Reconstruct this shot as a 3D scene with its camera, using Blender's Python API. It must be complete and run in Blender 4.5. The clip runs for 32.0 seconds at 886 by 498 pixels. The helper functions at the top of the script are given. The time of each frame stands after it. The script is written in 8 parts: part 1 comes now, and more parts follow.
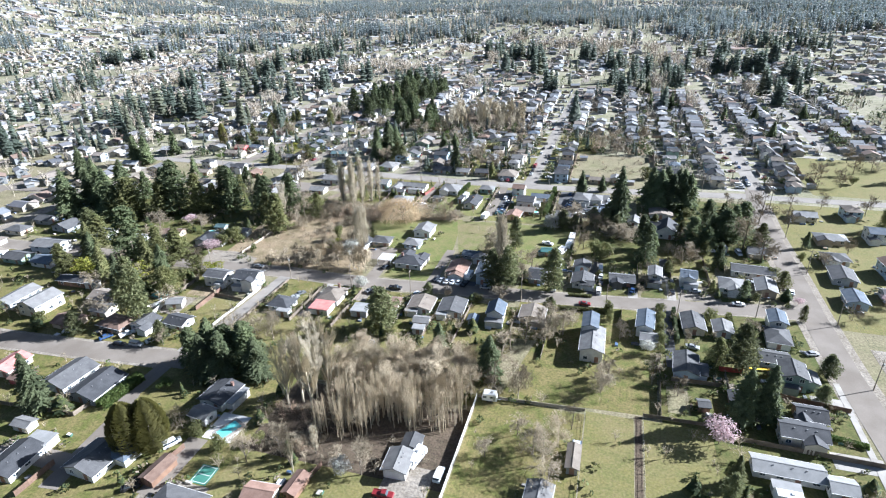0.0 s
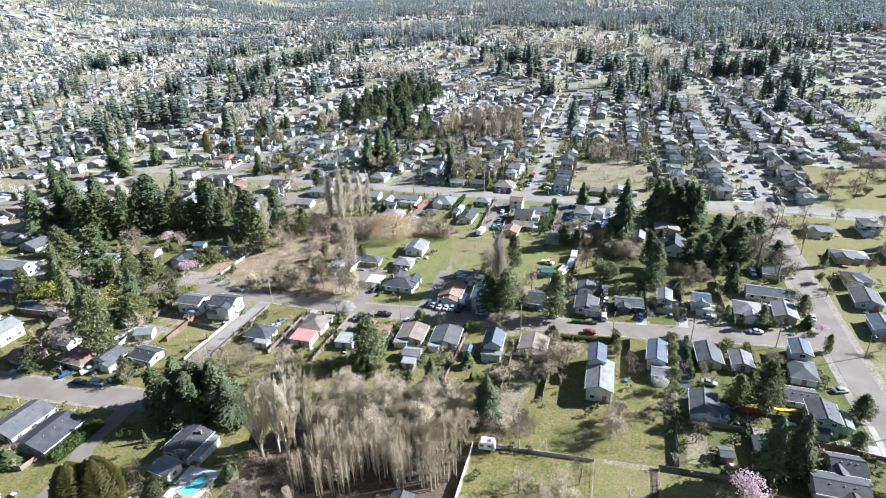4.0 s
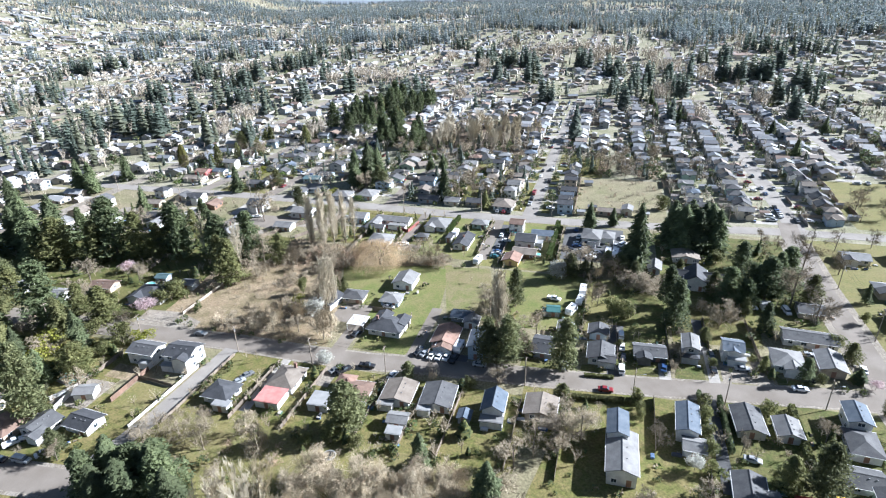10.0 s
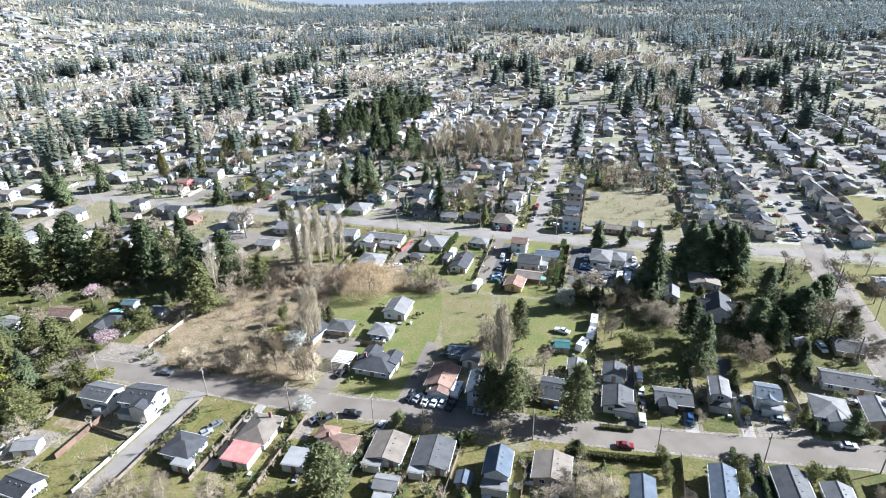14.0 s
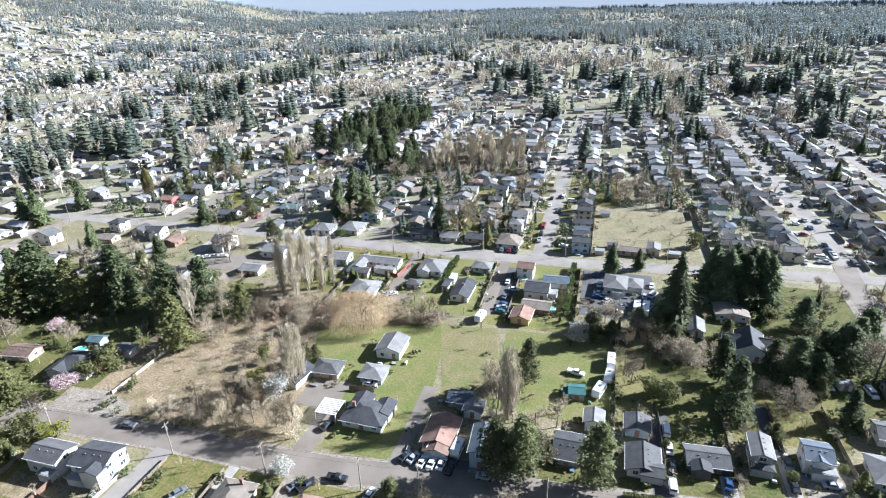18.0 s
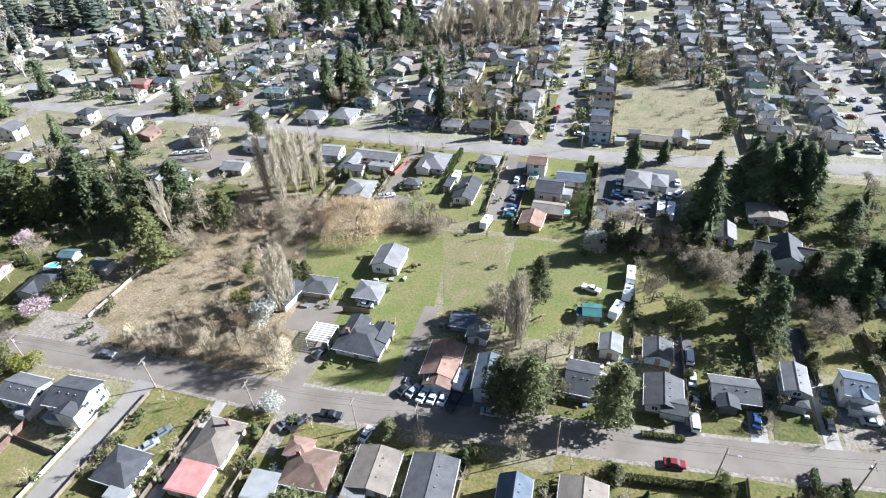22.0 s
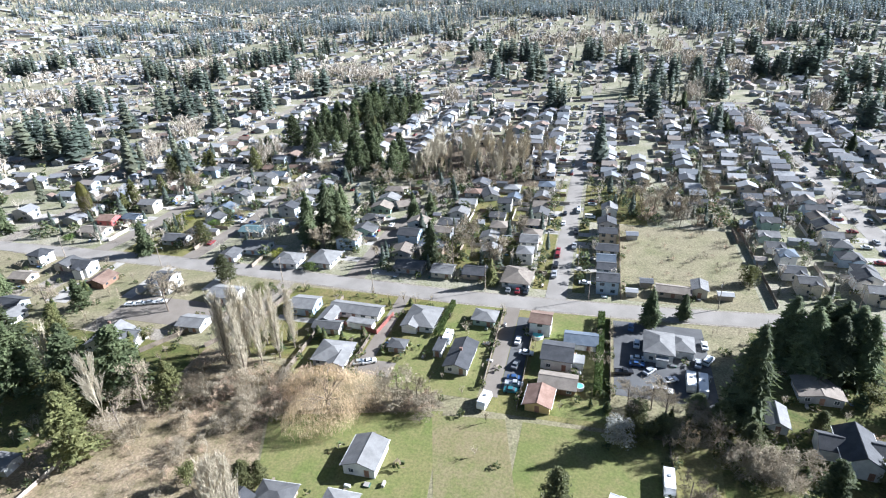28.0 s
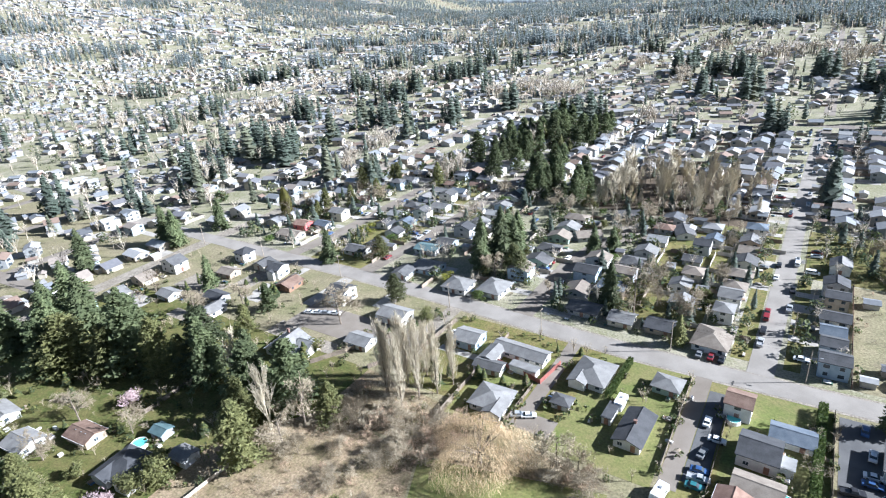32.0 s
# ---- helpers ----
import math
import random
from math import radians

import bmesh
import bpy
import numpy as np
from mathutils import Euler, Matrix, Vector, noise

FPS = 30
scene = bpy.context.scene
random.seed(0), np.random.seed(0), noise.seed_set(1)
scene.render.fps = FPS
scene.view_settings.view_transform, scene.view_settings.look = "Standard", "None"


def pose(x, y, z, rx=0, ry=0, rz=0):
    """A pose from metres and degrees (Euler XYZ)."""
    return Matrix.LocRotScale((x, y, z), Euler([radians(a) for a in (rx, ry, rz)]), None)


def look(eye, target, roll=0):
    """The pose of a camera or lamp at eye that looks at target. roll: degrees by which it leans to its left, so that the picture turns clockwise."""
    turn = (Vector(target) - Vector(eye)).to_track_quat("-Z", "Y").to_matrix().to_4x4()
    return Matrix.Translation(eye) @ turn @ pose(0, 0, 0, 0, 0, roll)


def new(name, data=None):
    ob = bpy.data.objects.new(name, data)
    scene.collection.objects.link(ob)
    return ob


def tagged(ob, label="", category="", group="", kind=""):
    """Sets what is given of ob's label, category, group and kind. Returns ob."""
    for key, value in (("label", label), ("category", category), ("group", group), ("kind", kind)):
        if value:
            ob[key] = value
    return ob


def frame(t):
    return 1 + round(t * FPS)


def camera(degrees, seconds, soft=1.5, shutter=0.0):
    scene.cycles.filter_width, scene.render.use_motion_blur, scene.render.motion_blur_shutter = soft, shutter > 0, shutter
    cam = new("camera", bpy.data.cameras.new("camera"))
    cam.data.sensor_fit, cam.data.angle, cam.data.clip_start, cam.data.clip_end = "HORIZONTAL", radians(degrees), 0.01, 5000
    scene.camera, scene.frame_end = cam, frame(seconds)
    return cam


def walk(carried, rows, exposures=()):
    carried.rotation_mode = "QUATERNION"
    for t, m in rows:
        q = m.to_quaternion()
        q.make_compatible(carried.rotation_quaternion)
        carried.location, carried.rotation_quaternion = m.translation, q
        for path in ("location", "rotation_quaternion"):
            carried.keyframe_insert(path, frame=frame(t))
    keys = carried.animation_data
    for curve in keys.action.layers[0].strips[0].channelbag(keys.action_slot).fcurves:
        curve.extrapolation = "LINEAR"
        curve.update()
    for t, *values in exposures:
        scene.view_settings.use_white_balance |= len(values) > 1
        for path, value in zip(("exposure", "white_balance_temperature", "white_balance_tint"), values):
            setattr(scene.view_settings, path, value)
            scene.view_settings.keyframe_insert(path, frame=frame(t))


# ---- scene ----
cam = camera(76.0, 32.0, 1.15)
PATH = [
    (0, (3.866, -14.769, 113.427), (3.332, -13.043, 112.569), -1.6),
    (0.5, (3.657, -12.418, 113.662), (3.119, -10.695, 112.802), -1.8),
    (1, (2.853, -9.926, 113.552), (2.333, -8.196, 112.692), -1.6),
    (2, (2.063, -5.226, 113.52), (1.539, -3.496, 112.662), -1.7),
    (3, (0.666, -0.757, 113.45), (0.142, 0.973, 112.594), -1.8),
    (3.5, (0.324, 1.546, 113.252), (-0.201, 3.277, 112.398), -1.8),
    (5.5, (-2.192, 11.032, 113.143), (-2.697, 12.769, 112.29), -1.7),
    (6, (-2.759, 13.694, 113.189), (-3.263, 15.431, 112.334), -1.7),
    (7, (-3.992, 18.466, 113.014), (-4.497, 20.204, 112.162), -1.7),
    (8, (-4.9, 23.774, 112.666), (-5.408, 25.511, 111.816), -1.8),
    (9, (-6.217, 28.865, 112.707), (-6.725, 30.603, 111.858), -1.8),
    (10, (-7.371, 34.436, 112.251), (-7.881, 36.175, 111.405), -1.8),
    (11, (-9.369, 39.645, 111.468), (-9.872, 41.387, 110.625), -1.6),
    (12, (-11.342, 45.571, 111.171), (-11.84, 47.315, 110.328), -1.4),
    (13, (-13.059, 51.183, 111.09), (-13.554, 52.927, 110.246), -1.3),
    (13.5, (-13.274, 54.092, 110.598), (-13.772, 55.838, 109.759), -1.5),
    (15.5, (-16.277, 65.521, 110.677), (-16.775, 67.268, 109.839), -1.2),
    (16, (-16.913, 68.324, 110.518), (-17.412, 70.071, 109.683), -1.2),
    (17, (-17.315, 74.056, 110.131), (-17.821, 75.804, 109.301), -1.6),
    (18, (-18.605, 78.926, 109.07), (-19.112, 80.679, 108.253), -1.8),
    (18.5, (-18.767, 81.442, 109.19), (-19.278, 83.196, 108.376), -2.0),
    (19, (-20.475, 84.702, 109.297), (-20.975, 86.457, 108.479), -1.8),
    (19.5, (-21.181, 87.411, 108.997), (-21.666, 89.049, 107.956), -2.0),
    (20, (-21.078, 91.517, 109.19), (-21.556, 93.032, 107.975), -2.8),
    (20.5, (-21.55, 94.621, 109.341), (-22.031, 96.134, 108.125), -3.3),
    (21, (-22.774, 97.315, 108.955), (-23.249, 98.832, 107.741), -3.1),
    (22, (-23.401, 102.944, 108.793), (-23.883, 104.462, 107.582), -3.4),
    (23, (-24.007, 108.961, 109.619), (-24.495, 110.472, 108.402), -3.7),
    (24, (-25.577, 114.558, 109.349), (-26.063, 116.071, 108.135), -3.6),
    (24.5, (-26.208, 117.668, 109.153), (-26.694, 119.182, 107.94), -3.6),
    (26.5, (-29.028, 128.168, 108.814), (-29.512, 129.686, 107.606), -3.5),
    (27, (-29.905, 130.983, 108.826), (-30.391, 132.553, 107.687), -3.2),
    (27.5, (-31.313, 133.003, 108.534), (-31.804, 134.72, 107.635), -2.6),
    (28, (-32.122, 135.157, 108.059), (-32.611, 136.884, 107.176), -2.5),
    (29, (-33.306, 140.093, 107.947), (-33.795, 141.82, 107.066), -2.4),
    (30, (-34.654, 145.231, 108.137), (-35.142, 146.959, 107.255), -2.4),
    (30.5, (-35.213, 147.677, 108.568), (-35.7, 149.402, 107.683), -2.4),
    (31, (-36.704, 149.509, 109.022), (-37.25, 151.22, 108.142), -2.7),
    (31.5, (-37.316, 150.194, 110.546), (-38.167, 151.791, 109.695), -4.1),
    (32, (-38.89, 150.375, 111.126), (-39.931, 151.871, 110.303), -4.7),
]
walk(cam, [(t, look(eye, target, roll)) for t, eye, target, roll in PATH], [(0, 1.79, 5330, 11), (32, 1.79, 5330, 11)])

# ---- world and sun ----
SUN_TO = Vector((0.79, 0.42, 0.455)).normalized()
world = bpy.data.worlds.new("World")
scene.world = world
world.use_nodes = True
_nt = world.node_tree
_sky = _nt.nodes.new("ShaderNodeTexSky")
_sky.sky_type = "NISHITA"
_sky.sun_disc = False
_sky.sun_elevation = math.asin(SUN_TO.z)
_sky.sun_rotation = math.atan2(SUN_TO.x, SUN_TO.y)
_sky.air_density, _sky.dust_density, _sky.ozone_density = 1.2, 1.5, 1.0
_nt.nodes["Background"].inputs["Strength"].default_value = 0.025
_nt.links.new(_sky.outputs["Color"], _nt.nodes["Background"].inputs["Color"])
_sun = new("sun", bpy.data.lights.new("sun", "SUN"))
_sun.data.energy, _sun.data.angle, _sun.data.color = 5.0, radians(0.6), (1.0, 0.94, 0.85)
_sun.matrix_world = look((0, 0, 0), -SUN_TO)

# ---- materials ----
MATS = {}


def mat(name, c1, c2, scale=1.0, rough=0.85, fine=12.0, fine_amt=0.25, bump=0.0, metal=0.0, spread=0.0, island=False, stretch=None, thin=0.0, sheen=0.0):
    """Two-tone procedural surface: broad patches from c1 to c2, fine grain over them, optional bump and per-object spread."""
    if name in MATS:
        return MATS[name]
    m = bpy.data.materials.new(name)
    m.use_nodes = True
    nt = m.node_tree
    N, L = nt.nodes, nt.links
    b = N["Principled BSDF"]
    b.inputs["Roughness"].default_value, b.inputs["Metallic"].default_value = rough, metal
    b.inputs["Sheen Weight"].default_value, b.inputs["Sheen Roughness"].default_value = sheen, 0.5
    geo = N.new("ShaderNodeNewGeometry")
    vec = geo.outputs["Position"]
    if stretch:
        mp = N.new("ShaderNodeMapping")
        mp.inputs["Scale"].default_value = stretch
        L.new(vec, mp.inputs["Vector"])
        vec = mp.outputs["Vector"]
    n1, n2 = N.new("ShaderNodeTexNoise"), N.new("ShaderNodeTexNoise")
    n1.inputs["Scale"].default_value, n1.inputs["Detail"].default_value = scale, 6
    n2.inputs["Scale"].default_value, n2.inputs["Detail"].default_value = fine, 4
    L.new(vec, n1.inputs["Vector"])
    L.new(vec, n2.inputs["Vector"])
    ramp = N.new("ShaderNodeValToRGB")
    ramp.color_ramp.elements[0].position, ramp.color_ramp.elements[1].position = 0.36, 0.64
    ramp.color_ramp.elements[0].color, ramp.color_ramp.elements[1].color = (*c1, 1), (*c2, 1)
    L.new(n1.outputs["Fac"], ramp.inputs["Fac"])
    val = N.new("ShaderNodeMapRange")
    val.inputs["From Min"].default_value, val.inputs["From Max"].default_value = 0.25, 0.75
    val.inputs["To Min"].default_value, val.inputs["To Max"].default_value = 1 - fine_amt, 1 + fine_amt
    L.new(n2.outputs["Fac"], val.inputs["Value"])
    hsv = N.new("ShaderNodeHueSaturation")
    L.new(ramp.outputs["Color"], hsv.inputs["Color"])
    out = val.outputs["Result"]
    if spread:
        r = geo.outputs["Random Per Island"] if island else N.new("ShaderNodeObjectInfo").outputs["Random"]
        mr = N.new("ShaderNodeMapRange")
        mr.inputs["To Min"].default_value, mr.inputs["To Max"].default_value = 1 - spread, 1 + spread
        L.new(r, mr.inputs["Value"])
        mul = N.new("ShaderNodeMath")
        mul.operation = "MULTIPLY"
        L.new(out, mul.inputs[0])
        L.new(mr.outputs["Result"], mul.inputs[1])
        out = mul.outputs["Value"]
    L.new(out, hsv.inputs["Value"])
    L.new(hsv.outputs["Color"], b.inputs["Base Color"])
    if bump:
        bp = N.new("ShaderNodeBump")
        bp.inputs["Strength"].default_value, bp.inputs["Distance"].default_value = bump, 0.1
        L.new(n2.outputs["Fac"], bp.inputs["Height"])
        L.new(bp.outputs["Normal"], b.inputs["Normal"])
    if thin:
        let_through(nt, hsv.outputs["Color"], thin)
    MATS[name] = m
    return m


def let_through(nt, colour, amount):
    """Leaves and needles pass part of the light to their far side."""
    N, L = nt.nodes, nt.links
    tl, mx = N.new("ShaderNodeBsdfTranslucent"), N.new("ShaderNodeMixShader")
    L.new(colour, tl.inputs["Color"])
    mx.inputs["Fac"].default_value = amount
    L.new(N["Principled BSDF"].outputs["BSDF"], mx.inputs[1])
    L.new(tl.outputs["BSDF"], mx.inputs[2])
    L.new(mx.outputs["Shader"], N["Material Output"].inputs["Surface"])


def mixed(name, stops, rough=0.9, thin=0.0):
    """Pieces of one joined mesh, each with one of several colours, picked by its island."""
    m = bpy.data.materials.new(name)
    m.use_nodes = True
    nt = m.node_tree
    N, L = nt.nodes, nt.links
    geo, ramp = N.new("ShaderNodeNewGeometry"), N.new("ShaderNodeValToRGB")
    ramp.color_ramp.interpolation = "CONSTANT"
    for k, c in enumerate(stops):
        e = ramp.color_ramp.elements[k] if k < 2 else ramp.color_ramp.elements.new(k / len(stops))
        e.position, e.color = k / len(stops), (*c, 1)
    L.new(geo.outputs["Random Per Island"], ramp.inputs["Fac"])
    n = N.new("ShaderNodeTexNoise")
    n.inputs["Scale"].default_value, n.inputs["Detail"].default_value = 0.8, 6
    L.new(geo.outputs["Position"], n.inputs["Vector"])
    val = N.new("ShaderNodeMapRange")
    val.inputs["To Min"].default_value, val.inputs["To Max"].default_value = 0.7, 1.3
    L.new(n.outputs["Fac"], val.inputs["Value"])
    hsv = N.new("ShaderNodeHueSaturation")
    L.new(ramp.outputs["Color"], hsv.inputs["Color"])
    L.new(val.outputs["Result"], hsv.inputs["Value"])
    b = N["Principled BSDF"]
    b.inputs["Roughness"].default_value = rough
    L.new(hsv.outputs["Color"], b.inputs["Base Color"])
    if thin:
        let_through(nt, hsv.outputs["Color"], thin)
    return m


def ground_mat(name, cols, scales=(0.02, 0.11, 0.9), bump=0.4, fine=0.45):
    """Grass and soil: three noises choose between four tones, with fine tufts."""
    m = bpy.data.materials.new(name)
    m.use_nodes = True
    nt = m.node_tree
    N, L = nt.nodes, nt.links
    geo = N.new("ShaderNodeNewGeometry")
    ns = []
    for k, s in enumerate((*scales, 1.5)):
        n = N.new("ShaderNodeTexNoise")
        n.inputs["Scale"].default_value, n.inputs["Detail"].default_value = s, 7
        n.inputs["Roughness"].default_value = 0.62
        L.new(geo.outputs["Position"], n.inputs["Vector"])
        ns.append(n)
    col = None
    for k in range(3):
        ramp = N.new("ShaderNodeValToRGB")
        ramp.color_ramp.elements[0].position, ramp.color_ramp.elements[1].position = (0.42, 0.40, 0.45)[k], (0.58, 0.60, 0.75)[k]
        L.new(ns[k].outputs["Fac"], ramp.inputs["Fac"])
        mx = N.new("ShaderNodeMix")
        mx.data_type = "RGBA"
        L.new(ramp.outputs["Color"], mx.inputs["Factor"])
        if col is None:
            mx.inputs["A"].default_value = (*cols[0], 1)
        else:
            L.new(col, mx.inputs["A"])
        mx.inputs["B"].default_value = (*cols[k + 1], 1)
        col = mx.outputs["Result"]
        if k == 1:
            lim = N.new("ShaderNodeMath")
            lim.operation = "MULTIPLY"
            lim.inputs[1].default_value = 0.7
            L.new(ramp.outputs["Color"], lim.inputs[0])
            L.new(lim.outputs["Value"], mx.inputs["Factor"])
        if k == 2:
            lim = N.new("ShaderNodeMath")
            lim.operation = "MULTIPLY"
            lim.inputs[1].default_value = 0.6
            L.new(ramp.outputs["Color"], lim.inputs[0])
            L.new(lim.outputs["Value"], mx.inputs["Factor"])
    val = N.new("ShaderNodeMapRange")
    val.inputs["From Min"].default_value, val.inputs["From Max"].default_value = 0.3, 0.7
    val.inputs["To Min"].default_value, val.inputs["To Max"].default_value = 1 - fine, 1 + fine
    L.new(ns[3].outputs["Fac"], val.inputs["Value"])
    hsv = N.new("ShaderNodeHueSaturation")
    L.new(col, hsv.inputs["Color"])
    L.new(val.outputs["Result"], hsv.inputs["Value"])
    b = N["Principled BSDF"]
    b.inputs["Roughness"].default_value = 0.95
    b.inputs["Specular IOR Level"].default_value = 0.2
    L.new(hsv.outputs["Color"], b.inputs["Base Color"])
    bp = N.new("ShaderNodeBump")
    bp.inputs["Strength"].default_value, bp.inputs["Distance"].default_value = bump, 0.15
    L.new(ns[3].outputs["Fac"], bp.inputs["Height"])
    L.new(bp.outputs["Normal"], b.inputs["Normal"])
    return m


# Dry grass and gravel tones, kept extra pale to stand in for distant haze.
GRASS = ground_mat("grass", ((0.21, 0.198, 0.122), (0.29, 0.265, 0.20), (0.15, 0.158, 0.08), (0.34, 0.31, 0.25)), (0.035, 0.12, 0.7))
LAWN = ground_mat("lawn", ((0.11, 0.118, 0.032), (0.152, 0.138, 0.047), (0.195, 0.156, 0.07), (0.062, 0.077, 0.02)), (0.07, 0.28, 1.1), 0.3, 0.38)
# A greener lawn, its colour also darkened to stand in for tree shade.
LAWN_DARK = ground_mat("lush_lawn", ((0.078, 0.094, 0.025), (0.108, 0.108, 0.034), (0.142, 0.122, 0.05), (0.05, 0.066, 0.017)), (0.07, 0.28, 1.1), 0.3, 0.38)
MOWN = ground_mat("mown_field", ((0.128, 0.15, 0.044), (0.155, 0.16, 0.055), (0.192, 0.168, 0.075), (0.092, 0.117, 0.031)), (0.05, 0.15, 0.8), 0.25, 0.28)
LAWN_DRY = ground_mat("dry_lawn", ((0.164, 0.15, 0.052), (0.194, 0.163, 0.073), (0.124, 0.133, 0.041), (0.228, 0.185, 0.1)), (0.05, 0.2, 1.2), 0.25, 0.3)
STUBBLE = ground_mat("stubble", ((0.18, 0.155, 0.076), (0.145, 0.152, 0.055), (0.212, 0.172, 0.098), (0.12, 0.138, 0.046)), (0.06, 0.22, 1.0), 0.3, 0.3)
MEADOW_BROWN = ground_mat("brown_meadow", ((0.20, 0.175, 0.11), (0.155, 0.155, 0.075), (0.27, 0.23, 0.15), (0.115, 0.11, 0.06)), (0.08, 0.16, 0.6))
SCRUB = ground_mat("scrub_soil", ((0.245, 0.182, 0.118), (0.16, 0.13, 0.073), (0.305, 0.238, 0.16), (0.125, 0.128, 0.052)), (0.07, 0.2, 1.1), 0.8)
LITTER = ground_mat("leaf_litter", ((0.092, 0.068, 0.047), (0.066, 0.05, 0.036), (0.13, 0.098, 0.07), (0.075, 0.073, 0.04)), (0.08, 0.3, 1.4), 0.8)
DIRT = ground_mat("gravel_soil", ((0.24, 0.21, 0.17), (0.28, 0.25, 0.21), (0.17, 0.145, 0.11), (0.33, 0.30, 0.26)), (0.08, 0.3, 1.7))
ASPHALT = mat("asphalt", (0.16, 0.136, 0.11), (0.208, 0.181, 0.151), 0.12, 0.95, 9.0, 0.12, 0.2)
ASPHALT_PALE = mat("pale_asphalt", (0.205, 0.186, 0.163), (0.262, 0.24, 0.213), 0.12, 0.95, 9.0, 0.12, 0.2)
ASPHALT_DARK = mat("dark_asphalt", (0.07, 0.07, 0.072), (0.10, 0.10, 0.10), 0.2, 0.85, 9.0, 0.15, 0.2)
CONCRETE = mat("concrete", (0.28, 0.26, 0.23), (0.37, 0.348, 0.315), 0.3, 0.95, 6.0, 0.1, 0.15)
WOOD = mat("weathered_wood", (0.144, 0.115, 0.0864), (0.202, 0.166, 0.13), 0.5, 0.85, 7.0, 0.25, 0.2, spread=0.2)
PALE_WOOD = mat("pale_wood", (0.33, 0.285, 0.23), (0.42, 0.37, 0.31), 0.5, 0.85, 7.0, 0.2, 0.2, spread=0.15)
CEDAR = mat("red_cedar", (0.135, 0.083, 0.058), (0.175, 0.112, 0.08), 0.5, 0.8, 7.0, 0.25, 0.2, spread=0.2)
RED_WOOD = mat("red_stained_wood", (0.22, 0.075, 0.06), (0.29, 0.105, 0.085), 0.5, 0.85, 7.0, 0.25, 0.2, spread=0.15)
WHITE_WOOD = mat("white_board", (0.62, 0.60, 0.56), (0.72, 0.70, 0.67), 0.5, 0.7, 7.0, 0.1, 0.1, spread=0.08)
POLE_WOOD = mat("pole_wood", (0.25, 0.205, 0.16), (0.34, 0.29, 0.235), 1.0, 0.9, 9.0, 0.25, 0.3)
STEEL = mat("grey_steel", (0.35, 0.36, 0.37), (0.45, 0.46, 0.47), 1.0, 0.5, 9.0, 0.08, metal=0.6)
RUBBER = mat("rubber", (0.02, 0.02, 0.02), (0.035, 0.035, 0.035), 2.0, 0.8)
GLASS_DARK = mat("window_glass", (0.03, 0.04, 0.05), (0.07, 0.085, 0.10), 0.4, 0.08, 1.0, 0.1)
TRIM = mat("white_trim", (0.70, 0.69, 0.67), (0.80, 0.79, 0.77), 0.6, 0.6, 5.0, 0.06)
BRICK = mat("chimney_brick", (0.17, 0.10, 0.08), (0.24, 0.15, 0.12), 2.0, 0.9, 12.0, 0.3, 0.3)
WATER = mat("pool_water", (0.15, 0.62, 0.58), (0.21, 0.70, 0.66), 0.8, 0.3, 3.0, 0.1, 0.1)
FIR = mat("fir_needles", (0.078, 0.101, 0.045), (0.152, 0.178, 0.084), 0.35, 0.85, 3.0, 0.4, spread=0.35, thin=0.42)
FIR_OLIVE = mat("olive_needles", (0.11, 0.12, 0.043), (0.20, 0.20, 0.078), 0.35, 0.85, 3.0, 0.4, spread=0.3, thin=0.42)
PINE = mat("pine_needles", (0.108, 0.122, 0.052), (0.192, 0.2, 0.094), 0.35, 0.85, 3.0, 0.4, spread=0.35, thin=0.42)
CYPRESS = mat("cypress_leaf", (0.15, 0.145, 0.045), (0.24, 0.225, 0.07), 0.5, 0.85, 4.0, 0.4, spread=0.25, thin=0.42)
HEDGE = mat("hedge_leaf", (0.07, 0.11, 0.025), (0.13, 0.17, 0.045), 0.5, 0.85, 4.0, 0.4, spread=0.25, thin=0.42)
YELLOW_LEAF = mat("yellow_green_leaf", (0.20, 0.22, 0.03), (0.28, 0.27, 0.05), 0.5, 0.85, 4.0, 0.3, spread=0.2, thin=0.42)
PINK = mat("pink_blossom", (0.50, 0.375, 0.385), (0.62, 0.50, 0.505), 0.8, 0.9, 5.0, 0.2, spread=0.2, thin=0.42)
PALE = mat("pale_blossom", (0.42, 0.42, 0.38), (0.54, 0.53, 0.47), 0.8, 0.9, 5.0, 0.2, spread=0.15, thin=0.42)
BARK = mat("bark", (0.14, 0.115, 0.09), (0.22, 0.18, 0.14), 1.5, 0.95, 8.0, 0.3)
TWIG = mat("bare_twigs", (0.25, 0.205, 0.138), (0.325, 0.275, 0.195), 0.3, 0.95, 3.0, 0.25, spread=0.2)
TWIG_PALE = mat("pale_twigs", (0.42, 0.37, 0.275), (0.51, 0.455, 0.345), 0.3, 0.95, 3.0, 0.2, spread=0.15)
TWIG_GREY = mat("grey_tan_twigs", (0.36, 0.31, 0.225), (0.46, 0.405, 0.305), 0.3, 0.95, 3.0, 0.2, spread=0.2)
TWIG_TAN = mat("tan_twigs", (0.36, 0.298, 0.203), (0.455, 0.385, 0.272), 0.3, 0.95, 3.0, 0.2, spread=0.2)
TWIG_RUST = mat("rusty_twigs", (0.26, 0.18, 0.12), (0.34, 0.25, 0.17), 0.3, 0.95, 3.0, 0.25, spread=0.2)
WILLOW = mat("willow_twigs", (0.46, 0.345, 0.205), (0.55, 0.425, 0.26), 0.3, 0.95, 3.0, 0.2, spread=0.15)

